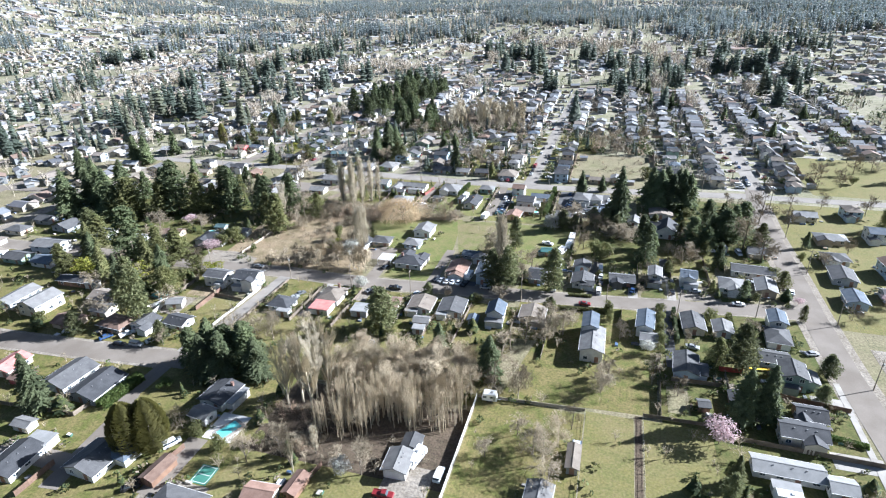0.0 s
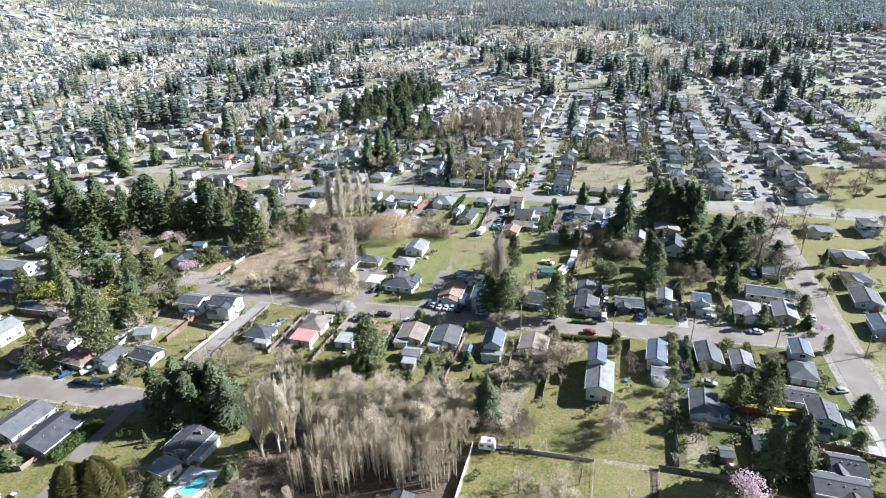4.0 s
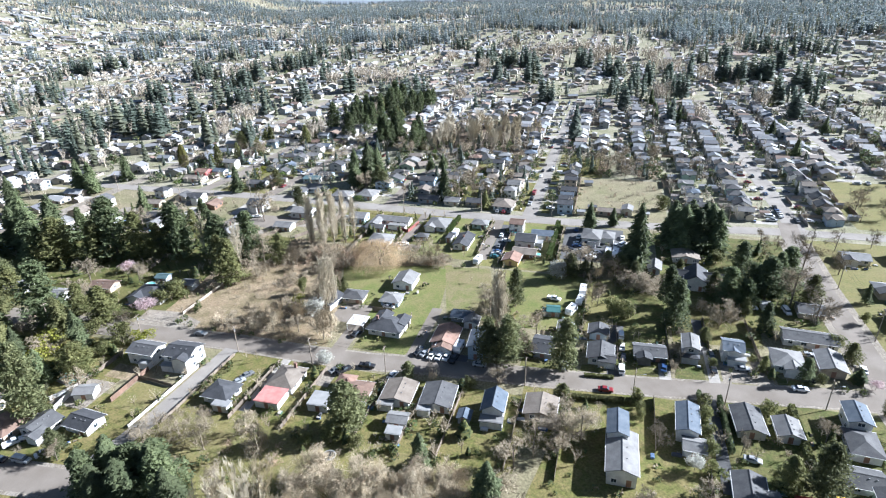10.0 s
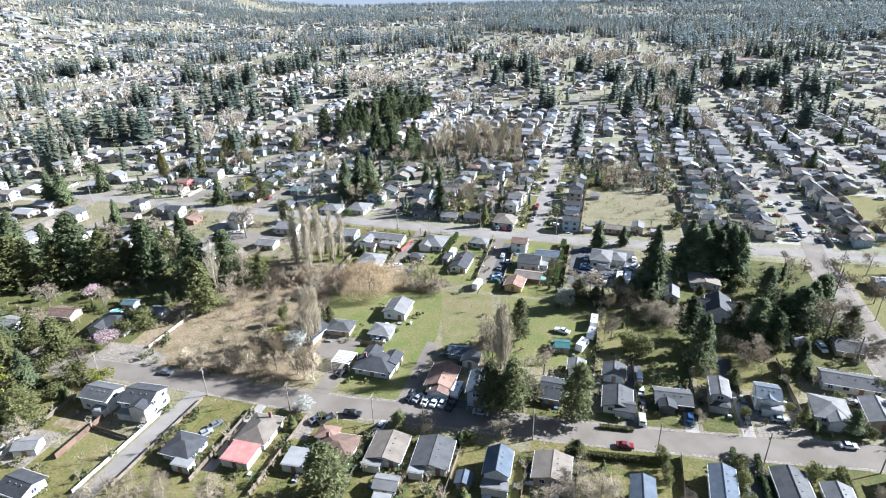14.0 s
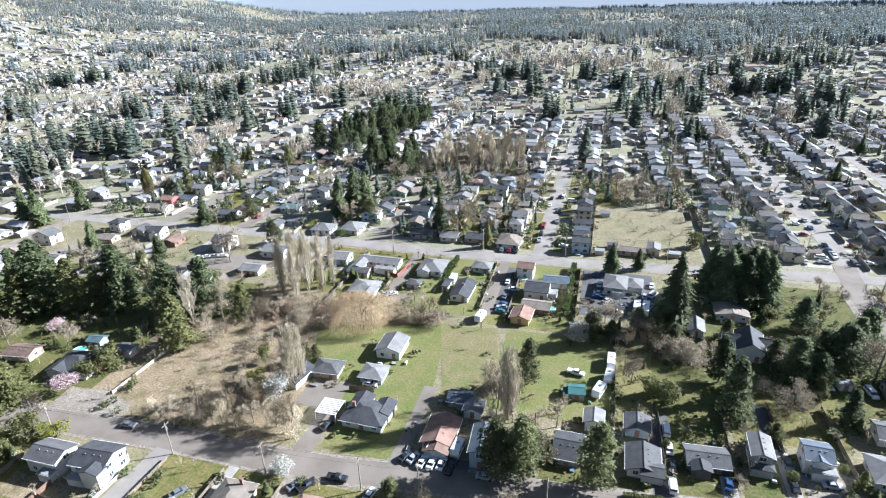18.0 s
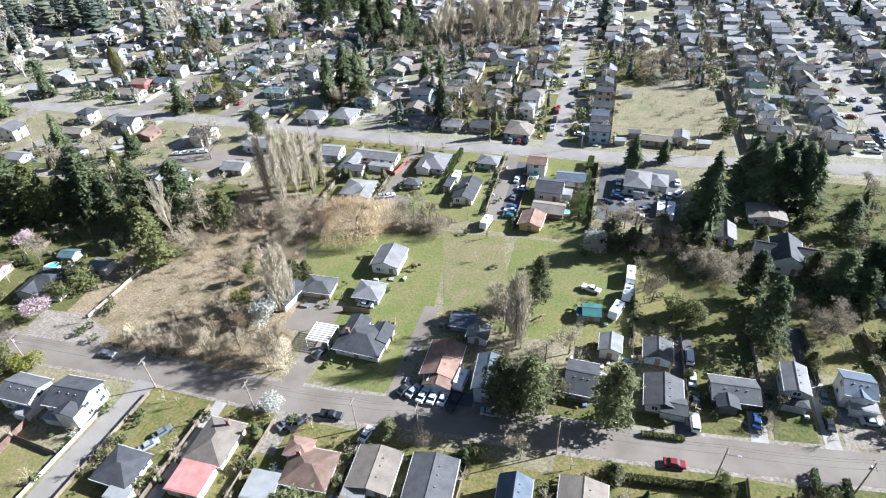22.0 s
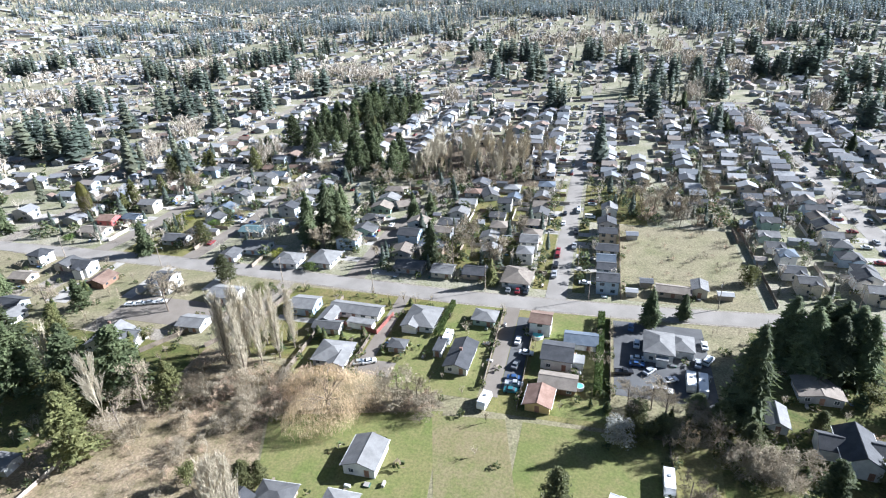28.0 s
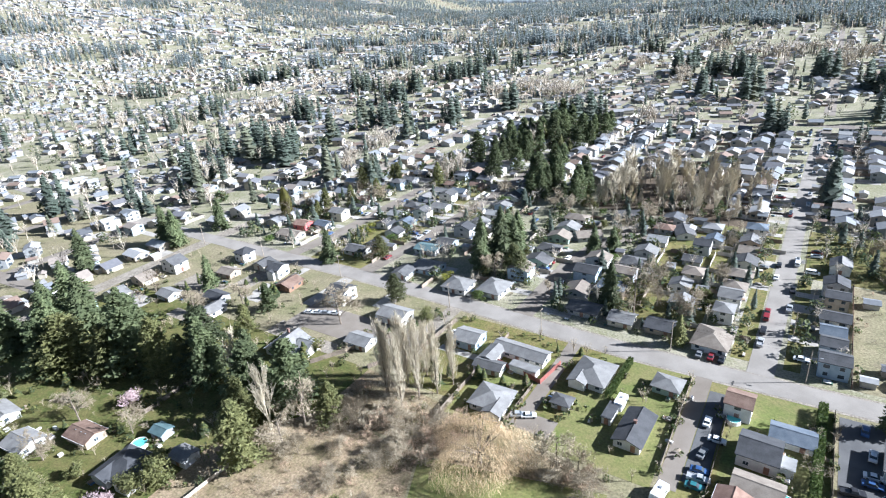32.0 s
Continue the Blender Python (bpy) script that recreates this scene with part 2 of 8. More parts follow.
ROOFS = {
    "dark grey": mat("roof_dark_grey", (0.0405, 0.0423, 0.0468), (0.0612, 0.063, 0.0684), 0.5, 0.85, 5.0, 0.22, 0.3, spread=0.12),
    "grey": mat("roof_grey", (0.07101, 0.07101, 0.07371), (0.1008, 0.1008, 0.1017), 0.5, 0.92, 5.0, 0.2, 0.3, spread=0.15),
    "light grey": mat("roof_light_grey", (0.1575, 0.1548, 0.1512), (0.2088, 0.2061, 0.2007), 0.5, 0.92, 5.0, 0.16, 0.3, spread=0.12),
    "tan": mat("roof_tan", (0.1683, 0.1413, 0.1152), (0.2214, 0.1908, 0.1566), 0.5, 0.92, 5.0, 0.2, 0.3, spread=0.12),
    "brown": mat("roof_brown", (0.135, 0.0855, 0.063), (0.198, 0.135, 0.1035), 0.5, 0.92, 5.0, 0.22, 0.3, spread=0.12),
    "rust": mat("roof_rust", (0.198, 0.1215, 0.09), (0.27, 0.1755, 0.135), 0.5, 0.92, 5.0, 0.2, 0.3, spread=0.1),
    "red": mat("roof_red", (0.396, 0.153, 0.135), (0.468, 0.216, 0.189), 0.5, 0.92, 5.0, 0.15, 0.2, spread=0.1),
    "white": mat("roof_white", (0.234, 0.234, 0.2295), (0.288, 0.288, 0.2835), 0.5, 0.92, 5.0, 0.08, 0.1, spread=0.05),
    "blue grey": mat("roof_blue_grey", (0.08415, 0.1071, 0.1377), (0.1224, 0.1458, 0.1764), 0.5, 0.92, 5.0, 0.2, 0.3, spread=0.1),
    "teal": mat("roof_teal", (0.063, 0.108, 0.117), (0.09, 0.144, 0.153), 0.5, 0.92, 5.0, 0.1, 0.1),
    "green": mat("roof_green", (0.027, 0.0945, 0.0945), (0.045, 0.135, 0.1305), 0.5, 0.92, 5.0, 0.1, 0.1),
}
WALLS = {
    "white": mat("siding_white", (0.54, 0.53, 0.51), (0.66, 0.65, 0.625), 0.7, 0.7, 6.0, 0.06, 0.1, spread=0.06),
    "cream": mat("siding_cream", (0.52, 0.47, 0.375), (0.61, 0.55, 0.455), 0.7, 0.7, 6.0, 0.06, 0.1, spread=0.06),
    "grey": mat("siding_grey", (0.27, 0.28, 0.29), (0.34, 0.35, 0.36), 0.7, 0.7, 6.0, 0.08, 0.1, spread=0.1),
    "blue": mat("siding_blue", (0.30, 0.38, 0.46), (0.38, 0.46, 0.54), 0.7, 0.7, 6.0, 0.06, 0.1, spread=0.1),
    "tan": mat("siding_tan", (0.38, 0.31, 0.23), (0.46, 0.38, 0.29), 0.7, 0.7, 6.0, 0.08, 0.1, spread=0.1),
    "brown": mat("siding_brown", (0.17, 0.10, 0.065), (0.23, 0.14, 0.09), 0.7, 0.75, 6.0, 0.1, 0.1, spread=0.1),
    "yellow": mat("siding_yellow", (0.55, 0.40, 0.18), (0.62, 0.46, 0.22), 0.7, 0.7, 6.0, 0.06, 0.1),
    "green": mat("siding_green", (0.22, 0.30, 0.25), (0.28, 0.36, 0.31), 0.7, 0.7, 6.0, 0.06, 0.1),
    "charcoal": mat("siding_charcoal", (0.06, 0.062, 0.066), (0.09, 0.092, 0.096), 0.7, 0.75, 6.0, 0.08, 0.1, spread=0.1),
    "red": mat("siding_red", (0.40, 0.09, 0.09), (0.48, 0.14, 0.13), 0.7, 0.7, 6.0, 0.06, 0.1),
}


# ---- mesh helpers ----
class G:
    """Gathers vertices and faces of one mesh."""

    def __init__(self):
        self.v, self.f = [], []

    def add(self, vs, fs):
        n = len(self.v)
        self.v += [tuple(p) for p in vs]
        self.f += [tuple(i + n for i in q) for q in fs]
        return self

    def box(self, x0, y0, z0, x1, y1, z1):
        return self.add(
            [(x0, y0, z0), (x1, y0, z0), (x1, y1, z0), (x0, y1, z0), (x0, y0, z1), (x1, y0, z1), (x1, y1, z1), (x0, y1, z1)],
            [(3, 2, 1, 0), (4, 5, 6, 7), (0, 1, 5, 4), (1, 2, 6, 5), (2, 3, 7, 6), (3, 0, 4, 7)],
        )

    def extrude(self, prof, a0, a1, axis, caps):
        """Profile of (side, z) pairs drawn along x or y."""
        n = len(prof)
        pt = (lambda s, z, a: (a, s, z)) if axis == "x" else (lambda s, z, a: (-s, a, z))
        vs = [pt(s, z, a0) for s, z in prof] + [pt(s, z, a1) for s, z in prof]
        fs = [(i, i + n, (i + 1) % n + n, (i + 1) % n) for i in range(n)]
        for c in caps:
            fs += [tuple(reversed(c)), tuple(i + n for i in c)]
        return self.add(vs, [tuple(reversed(f)) for f in fs])

    def tube(self, p, q, r0, r1, n=5):
        p, q = Vector(p), Vector(q)
        d = (q - p).normalized()
        a = d.orthogonal().normalized()
        b = d.cross(a)
        vs = []
        for c, r in ((p, r0), (q, r1)):
            vs += [c + (a * math.cos(2 * math.pi * k / n) + b * math.sin(2 * math.pi * k / n)) * r for k in range(n)]
        return self.add(vs, [(k, (k + 1) % n, (k + 1) % n + n, k + n) for k in range(n)])

    def disc_top(self, cx, cy, z, r, n=24):
        return self.add([(cx + r * math.cos(2 * math.pi * k / n), cy + r * math.sin(2 * math.pi * k / n), z) for k in range(n)], [tuple(range(n))])

    def mesh(self, name, *ms):
        me = bpy.data.meshes.new(name)
        me.from_pydata(self.v, [], self.f)
        for m in ms:
            me.materials.append(m)
        me.update()
        return me


def part(name, me, parent, loc=(0, 0, 0), rz=0.0, label=""):
    ob = new(name, me)
    ob.parent = parent
    ob.location = loc
    if rz:
        ob.rotation_euler = (0, 0, radians(rz))
    return tagged(ob, label)


def thing(name, x, y, z=0.0, rz=0.0, data=None, **tags):
    ob = new(name, data)
    ob.matrix_world = pose(x, y, z, 0, 0, rz)
    return tagged(ob, **tags)


SHARED = {}


def shared(key, make):
    if key not in SHARED:
        SHARED[key] = make()
    return SHARED[key]


# ---- ground, roads, lots ----
def sheet(name, pts, z, m, label, thick=0.0):
    """A flat piece of ground from a few corner points."""
    g = G()
    n = len(pts)
    g.add([(x, y, z) for x, y in pts] + [(x, y, z - 0.3) for x, y in pts], [tuple(range(n))] + [(i, i + n, (i + 1) % n + n, (i + 1) % n) for i in range(n)])
    return tagged(new(name, g.mesh(name, m)), label, name.split("_")[0], kind="structure")


def rect(name, x0, y0, x1, y1, z, m, label):
    return sheet(name, [(x0, y0), (x1, y0), (x1, y1), (x0, y1)], z, m, label)


def road(name, pts, width, m=None, z=0.06, label="worn grey asphalt residential street without markings", edge=True):
    """A street with a slightly raised body along a line of points, with mitred bends."""
    P = [Vector(p) for p in pts]
    sides = []
    for i, p in enumerate(P):
        a = (P[i] - P[i - 1]).normalized() if i else (P[1] - P[0]).normalized()
        b = (P[i + 1] - P[i]).normalized() if i + 1 < len(P) else a
        t = (a + b).normalized()
        nrm = Vector((-t.y, t.x)) / max(0.5, t.dot(b))
        sides.append((p + nrm * width / 2, p - nrm * width / 2))
    g = G()
    vs = []
    for l, r in sides:
        vs += [(l.x, l.y, -0.2), (l.x, l.y, z), (r.x, r.y, z), (r.x, r.y, -0.2)]
    fs = []
    for i in range(len(P) - 1):
        a, b = 4 * i, 4 * i + 4
        fs += [(a + 2, b + 2, b + 1, a + 1), (a + 1, b + 1, b, a), (a + 3, b + 3, b + 2, a + 2)]
    g.add(vs, fs)
    return tagged(new(name, g.mesh(name, m or ASPHALT)), label, "road", kind="structure")


# ---- houses ----
def window_mesh(w, h):
    """A window that faces -y: frame 6 cm proud, with a mullion."""
    g = G()
    f = 0.09
    g.box(-w / 2 - f, -0.07, -f, -w / 2, 0.02, h + f).box(w / 2, -0.07, -f, w / 2 + f, 0.02, h + f)
    g.box(-w / 2, -0.07, -f, w / 2, 0.02, 0).box(-w / 2, -0.07, h, w / 2, 0.02, h + f)
    g.box(-0.03, -0.06, 0, 0.03, 0.01, h)
    return g.mesh("window_frame", TRIM)


def pane_mesh(w, h):
    return G().box(-w / 2, -0.03, 0, w / 2, 0.01, h).mesh("pane", GLASS_DARK)


def add_window(parent, x, y, z, rz, w=1.5, h=1.15, fine=True):
    wm = shared(("win", w, h), lambda: window_mesh(w, h))
    pm = shared(("pane", w, h), lambda: pane_mesh(w, h))
    win = part("window", wm if fine else pm, parent, (x, y, z), rz)
    if fine:
        part("pane", pm, win)


def door_mesh():
    g = G().box(-0.5, -0.06, 0, 0.5, 0.02, 2.05).box(-0.62, -0.04, 0, -0.5, 0.02, 2.17).box(0.5, -0.04, 0, 0.62, 0.02, 2.17).box(-0.5, -0.04, 2.05, 0.5, 0.02, 2.17)
    return g.box(-0.35, -0.08, 0.2, 0.35, -0.05, 0.9).box(-0.35, -0.08, 1.1, 0.35, -0.05, 1.9).mesh("door", mat("door_paint", (0.22, 0.12, 0.09), (0.30, 0.17, 0.12), 1.0, 0.5))


def garage_mesh():
    g = G()
    for k in range(4):
        g.box(-2.3, -0.07, 0.02 + 0.55 * k, 2.3, 0.02, 0.54 + 0.55 * k)
    return g.mesh("garage_door", TRIM)


def roof_gable(w, d, h, pitch, over, axis, rm):
    along, span = (w, d) if axis == "x" else (d, w)
    t = 0.22
    s = span / 2 + over
    r = h + t + pitch * span / 2
    e = r - pitch * s
    a = along / 2 + over * 0.7
    g = G()
    g.extrude([(-s, e), (0, r), (s, e), (s, e - t), (0, r - t), (-s, e - t)], -a, a, axis, [(0, 1, 4, 5), (1, 2, 3, 4)])
    g.extrude([(-0.18, r - 0.01), (0, r + 0.07), (0.18, r - 0.01), (0, r - 0.05)], -a, a, axis, [(0, 1, 2, 3)])
    return g.mesh("roof", rm), r


def roof_hip(w, d, h, pitch, over, rm):
    a, b = w / 2 + over, d / 2 + over
    m = min(a, b)
    r = h + 0.12 + pitch * m
    g = G()
    if a >= b:
        top = [(-(a - b) - 0.05, 0, r), ((a - b) + 0.05, 0, r)]
    else:
        top = [(0, -(b - a) - 0.05, r), (0, (b - a) + 0.05, r)]
    vs = [(-a, -b, h + 0.12), (a, -b, h + 0.12), (a, b, h + 0.12), (-a, b, h + 0.12), (-a, -b, h - 0.08), (a, -b, h - 0.08), (a, b, h - 0.08), (-a, b, h - 0.08)] + top
    sides = [(0, 1, 9, 8), (1, 2, 9), (2, 3, 8, 9), (3, 0, 8)] if a >= b else [(0, 1, 8), (1, 2, 9, 8), (2, 3, 9), (3, 0, 8, 9)]
    g.add(vs, sides + [(4, 5, 1, 0), (5, 6, 2, 1), (6, 7, 3, 2), (7, 4, 0, 3), (7, 6, 5, 4)])
    return g.mesh("roof", rm), r


def gutters(parent, w, d, h, roof, axis, pitch, over):
    """A white gutter along each of the two eaves."""
    if roof == "hip":
        axis, s, a, e = "x", d / 2 + over, w / 2 + over + 0.1, h + 0.1
    else:
        along, span = (w, d) if axis == "x" else (d, w)
        s, a = span / 2 + over, along / 2 + over * 0.7
        e = h + 0.22 - pitch * over
    for sg in (-1, 1):
        g = G().extrude([(sg * s, e - 0.2), (sg * (s + 0.12), e - 0.2), (sg * (s + 0.12), e - 0.03), (sg * s, e - 0.03)], -a, a, axis, [(0, 1, 2, 3)])
        part("gutter", g.mesh("gutter", TRIM), parent)


HOUSES = []


def block(parent, w, d, h, roof, axis, rm, wm, pitch, over, name="wall", loc=(0, 0, 0)):
    """Walls and roof of one box of a house, under a parent."""
    g = G()
    if roof == "gable":
        along, span = (w, d) if axis == "x" else (d, w)
        g.extrude([(-span / 2, 0), (-span / 2, h), (0, h + pitch * span / 2), (span / 2, h), (span / 2, 0)], -along / 2, along / 2, axis, [(0, 1, 2, 3, 4)])
    else:
        g.box(-w / 2, -d / 2, 0, w / 2, d / 2, h)
    wall = part(name, g.mesh(name, wm), parent, loc)
    if roof == "gable":
        me, r = roof_gable(w, d, h, pitch, over, axis, rm)
    elif roof == "hip":
        me, r = roof_hip(w, d, h, pitch, over, rm)
    else:
        me = G().box(-w / 2 - 0.25, -d / 2 - 0.25, h + 0.004, w / 2 + 0.25, d / 2 + 0.25, h + 0.22).box(-w / 2, -d / 2, h + 0.22, w / 2, -d / 2 + 0.1, h + 0.3).mesh("roof", rm)
        r = h + 0.22
    part("roof", me, wall if name == "wing" else parent)
    return wall, r


def house(x, y, w, d, rz=0.0, h=2.7, roof="gable", axis=None, rc="grey", wc="white", pitch=0.36, over=0.5, front="S", chimney=None, garage=False, fine=True, wings=(), name="house", sides="SEW", note=""):
    """A detached house: walls, roof, windows, door; wings are (dx, dy, w, d, h, roof, axis, colour)."""
    axis = axis or ("x" if w >= d else "y")
    if min(w, d) > 5:
        w, d = w - 0.8, d - 0.8
    if h < 3.1 and name == "house":
        h, over = h - 0.25, over + 0.15
    rm, wm = ROOFS[rc], WALLS[wc]
    storeys = 2 if h > 4.4 else 1
    lab = f"{'two-storey' if storeys == 2 else 'single-storey'} {wc} house with {rc} {'hipped' if roof == 'hip' else 'gabled' if roof == 'gable' else 'flat'} roof{' and ' + note if note else ''}"
    if name in ("shed", "garage", "barn", "carport"):
        lab = f"{wc} wooden {name} with a {rc} {'gabled' if roof == 'gable' else 'hipped' if roof == 'hip' else 'flat'} roof on grass"
    base = thing(name, x, y, 0, rz, None, label=lab, category=name, group="houses of the suburb" if name == "house" else "")
    _, r = block(base, w, d, h, roof, axis, rm, wm, pitch, over)
    HOUSES.append((x, y, max(w, d) / 2 + 2))
    for dx, dy, ww, wd, wh, wroof, waxis, wrc in wings:
        block(base, ww, wd, wh, wroof, waxis, ROOFS[wrc], wm, pitch, over * 0.8, "wing", (dx, dy, 0))
    if name in ("shed", "carport"):
        part("door", shared("door", door_mesh), base, (0, -d / 2, 0))
        return base
    for side in sides:
        L = w if side in "SN" else d
        n = max(1, int(L / (3.4 if fine else 5)))
        for s in range(storeys):
            for k in range(n):
                u = (k + 0.5) / n * L - L / 2
                if side == front and s == 0 and k == n // 2:
                    px, py, rr = {"S": (u, -d / 2, 0), "N": (u, d / 2, 180), "E": (w / 2, u, 90), "W": (-w / 2, u, -90)}[side]
                    if garage:
                        part("garage_door", shared("garage", garage_mesh), base, (px, py, 0), rr)
                    else:
                        part("door", shared("door", door_mesh), base, (px, py, 0.15), rr)
                    continue
                px, py, rr = {"S": (u, -d / 2, 0), "N": (u, d / 2, 180), "E": (w / 2, u, 90), "W": (-w / 2, u, -90)}[side]
                add_window(base, px, py, 0.95 + 2.6 * s, rr, 1.6 if (k + s) % 2 else 1.2, 1.15, fine and y < 280)
    if chimney:
        cx, cy = chimney
        g = G().box(-0.4, -0.3, h - 0.3, 0.4, 0.3, r + 0.7).box(-0.48, -0.38, r + 0.7, 0.48, 0.38, r + 0.85)
        part("chimney", g.mesh("chimney", BRICK), base, (cx, cy, 0))
    if fine and roof != "flat" and y < 262:
        gutters(base, w, d, h, roof, axis, pitch, over)
    if fine and y < 235 and name == "house":
        vent = shared("vent", lambda: G().box(-0.1, -0.1, -0.4, 0.1, 0.1, 0.12).box(-0.13, -0.13, 0.12, 0.13, 0.13, 0.17).mesh("roof_vent", mat("dull_steel", (0.16, 0.16, 0.165), (0.22, 0.22, 0.225), 1.0, 0.6)))
        if roof != "flat":
            for k in (-0.22, 0.05, 0.25):
                px, py = (k * w, -d * 0.16) if axis == "x" else (w * 0.16, k * d)
                inset = pitch * (abs(py) if axis == "x" else abs(px))
                if roof == "gable":
                    part("roof_vent", vent, base, (px, py, r - inset + 0.05))
    return base


# ---- trees ----
def fir_crown(rng, H=20.0, R=4.2, low=0.08, whorls=26, arms=10, droop=0.35):
    """Whorls of drooping boughs, each a ragged spray of flat fronds."""
    g = G()
    ph = [rng.uniform(0, 6.28) for _ in range(3)]
    for i in range(whorls):
        f = low + (1 - low) * (i / whorls) ** 0.92
        z0 = H * f
        reach = R * (1 - f) ** 0.62 * (0.75 + 0.25 * min(1, (f - low) * 8 + 0.3))
        for k in range(arms):
            a = 2 * math.pi * (k + rng.random() * 0.8) / arms + i * 0.7
            L = max(0.35, reach * rng.uniform(0.62, 1.12) * (1 + 0.16 * math.sin(2 * a + ph[0] + i * 0.35) + 0.12 * math.sin(3 * a + ph[1] - i * 0.5)))
            ca, sa = math.cos(a), math.sin(a)
            dz = -droop * L * rng.uniform(0.6, 1.3)
            zz = z0 + rng.uniform(-0.3, 0.3)
            wdt = 0.30 * L + 0.22
            mid, tip = 0.55 * L, L
            base = (0.05 * ca, 0.05 * sa, zz)
            m1 = (mid * ca - wdt * sa, mid * sa + wdt * ca, zz + dz * 0.45 - 0.12 * L)
            m2 = (mid * ca + wdt * sa, mid * sa - wdt * ca, zz + dz * 0.45 - 0.12 * L)
            mt = (mid * ca, mid * sa, zz + dz * 0.3 + 0.05 * L)
            tp = (tip * ca, tip * sa, zz + dz)
            g.add([base, m1, tp, m2, mt], [(0, 1, 4), (4, 1, 2), (0, 4, 3), (4, 2, 3)])
            for s in (0.45, 0.75, 0.95):
                for sg in (-1, 1):
                    q = s * L
                    e = 0.28 * L * rng.uniform(0.6, 1.2) + 0.15
                    b2 = a + sg * rng.uniform(0.6, 1.1)
                    p0 = (q * ca, q * sa, zz + dz * s)
                    p1 = (q * ca + e * math.cos(b2), q * sa + e * math.sin(b2), zz + dz * s - 0.25 * e)
                    p2 = (q * ca + 0.35 * e * math.cos(b2 + 0.8), q * sa + 0.35 * e * math.sin(b2 + 0.8), zz + dz * s - 0.5 * e)
                    g.add([p0, p1, p2], [(0, 1, 2)])
    g.tube((0, 0, H * 0.9), (0, 0, H * 1.02), 0.12, 0.02, 4)
    return g


def pine_crown(rng, H, R, boughs=70, n=13, low=0.1, bulge=0.7):
    """A ragged conifer crown: boughs of uneven reach, each set with small tilted needle tufts."""
    g = G()
    lean = [rng.uniform(0, 6.28) for _ in range(4)]
    for c in range(boughs):
        f = low + (0.97 - low) * (c + rng.random()) / boughs
        prof = R * (math.sin(math.pi * min(1.0, 0.22 + 0.80 * f)) ** bulge)
        a = c * 2.4 + rng.uniform(-0.5, 0.5)
        L = max(0.5, prof * rng.uniform(0.55, 1.12) * (1 + 0.22 * math.sin(a + lean[0] + 5 * f)))
        z = H * min(0.96, f)
        rise = L * rng.uniform(-0.25, 0.25)
        ca, sa = math.cos(a), math.sin(a)
        g.tube((0, 0, z - 0.2), (0.8 * L * ca, 0.8 * L * sa, z + 0.8 * rise), 0.05, 0.02, 3)
        for k in range(n):
            u = 1 - 0.75 * rng.random() ** 1.6
            sw = 0.42 * L * (1.1 - u) + 0.3
            p = Vector((u * L * ca, u * L * sa, z + u * rise)) + Vector((rng.gauss(0, sw), rng.gauss(0, sw), rng.gauss(0.1, 0.3)))
            d1 = Vector((rng.gauss(0, 1) + ca, rng.gauss(0, 1) + sa, rng.gauss(0, 0.45))).normalized() * rng.uniform(0.4, 0.85)
            d2 = Vector((rng.gauss(0, 1), rng.gauss(0, 1), rng.gauss(0, 0.5))).normalized() * rng.uniform(0.45, 0.8)
            g.add([p - d1, p + d2, p + d1], [(0, 1, 2)])
    return g


def conifer_crown(rng, H, R, boughs=130, n=20, low=0.06, power=0.72, droop=0.3):
    """A pointed conifer crown: boughs that shorten towards the tip, each a hanging spray of small needle tufts."""
    g = G()
    ph = [rng.uniform(0, 6.28) for _ in range(4)]
    for c in range(boughs):
        f = low + (0.985 - low) * ((c + rng.random()) / boughs) ** 0.9
        a = c * 2.4 + rng.uniform(-0.6, 0.6)
        lump = 1 + 0.2 * math.sin(a + ph[0] + 9 * f) + 0.15 * math.sin(2 * a + ph[1] - 14 * f) + 0.12 * math.sin(23 * f + ph[2])
        L = max(0.35, R * (1 - f) ** power * min(1.0, 0.62 + 4 * (f - low)) * rng.uniform(0.68, 1.12) * lump)
        ca, sa = math.cos(a), math.sin(a)
        z, dz = H * f, -droop * L * rng.uniform(0.5, 1.4)
        g.tube((0, 0, z), (0.7 * L * ca, 0.7 * L * sa, z + 0.5 * dz), 0.05, 0.02, 3)
        for k in range(n):
            u = 1 - 0.8 * rng.random() ** 1.3
            sw = 0.3 * L * (1.15 - u) + 0.16
            p = Vector((u * L * ca, u * L * sa, z + u * dz)) + Vector((rng.gauss(0, sw), rng.gauss(0, sw), rng.gauss(0, 0.22)))
            d1 = Vector((ca + rng.gauss(0, 0.7), sa + rng.gauss(0, 0.7), -0.5 + rng.gauss(0, 0.35))).normalized() * rng.uniform(0.4, 0.85)
            d2 = Vector((rng.gauss(0, 1) - sa, rng.gauss(0, 1) + ca, rng.gauss(-0.2, 0.5))).normalized() * rng.uniform(0.3, 0.6)
            g.add([p - d2, p + d1, p + d2], [(0, 1, 2)])
    g.tube((0, 0, H * 0.92), (0, 0, H * 1.03), 0.1, 0.02, 4)
    return g


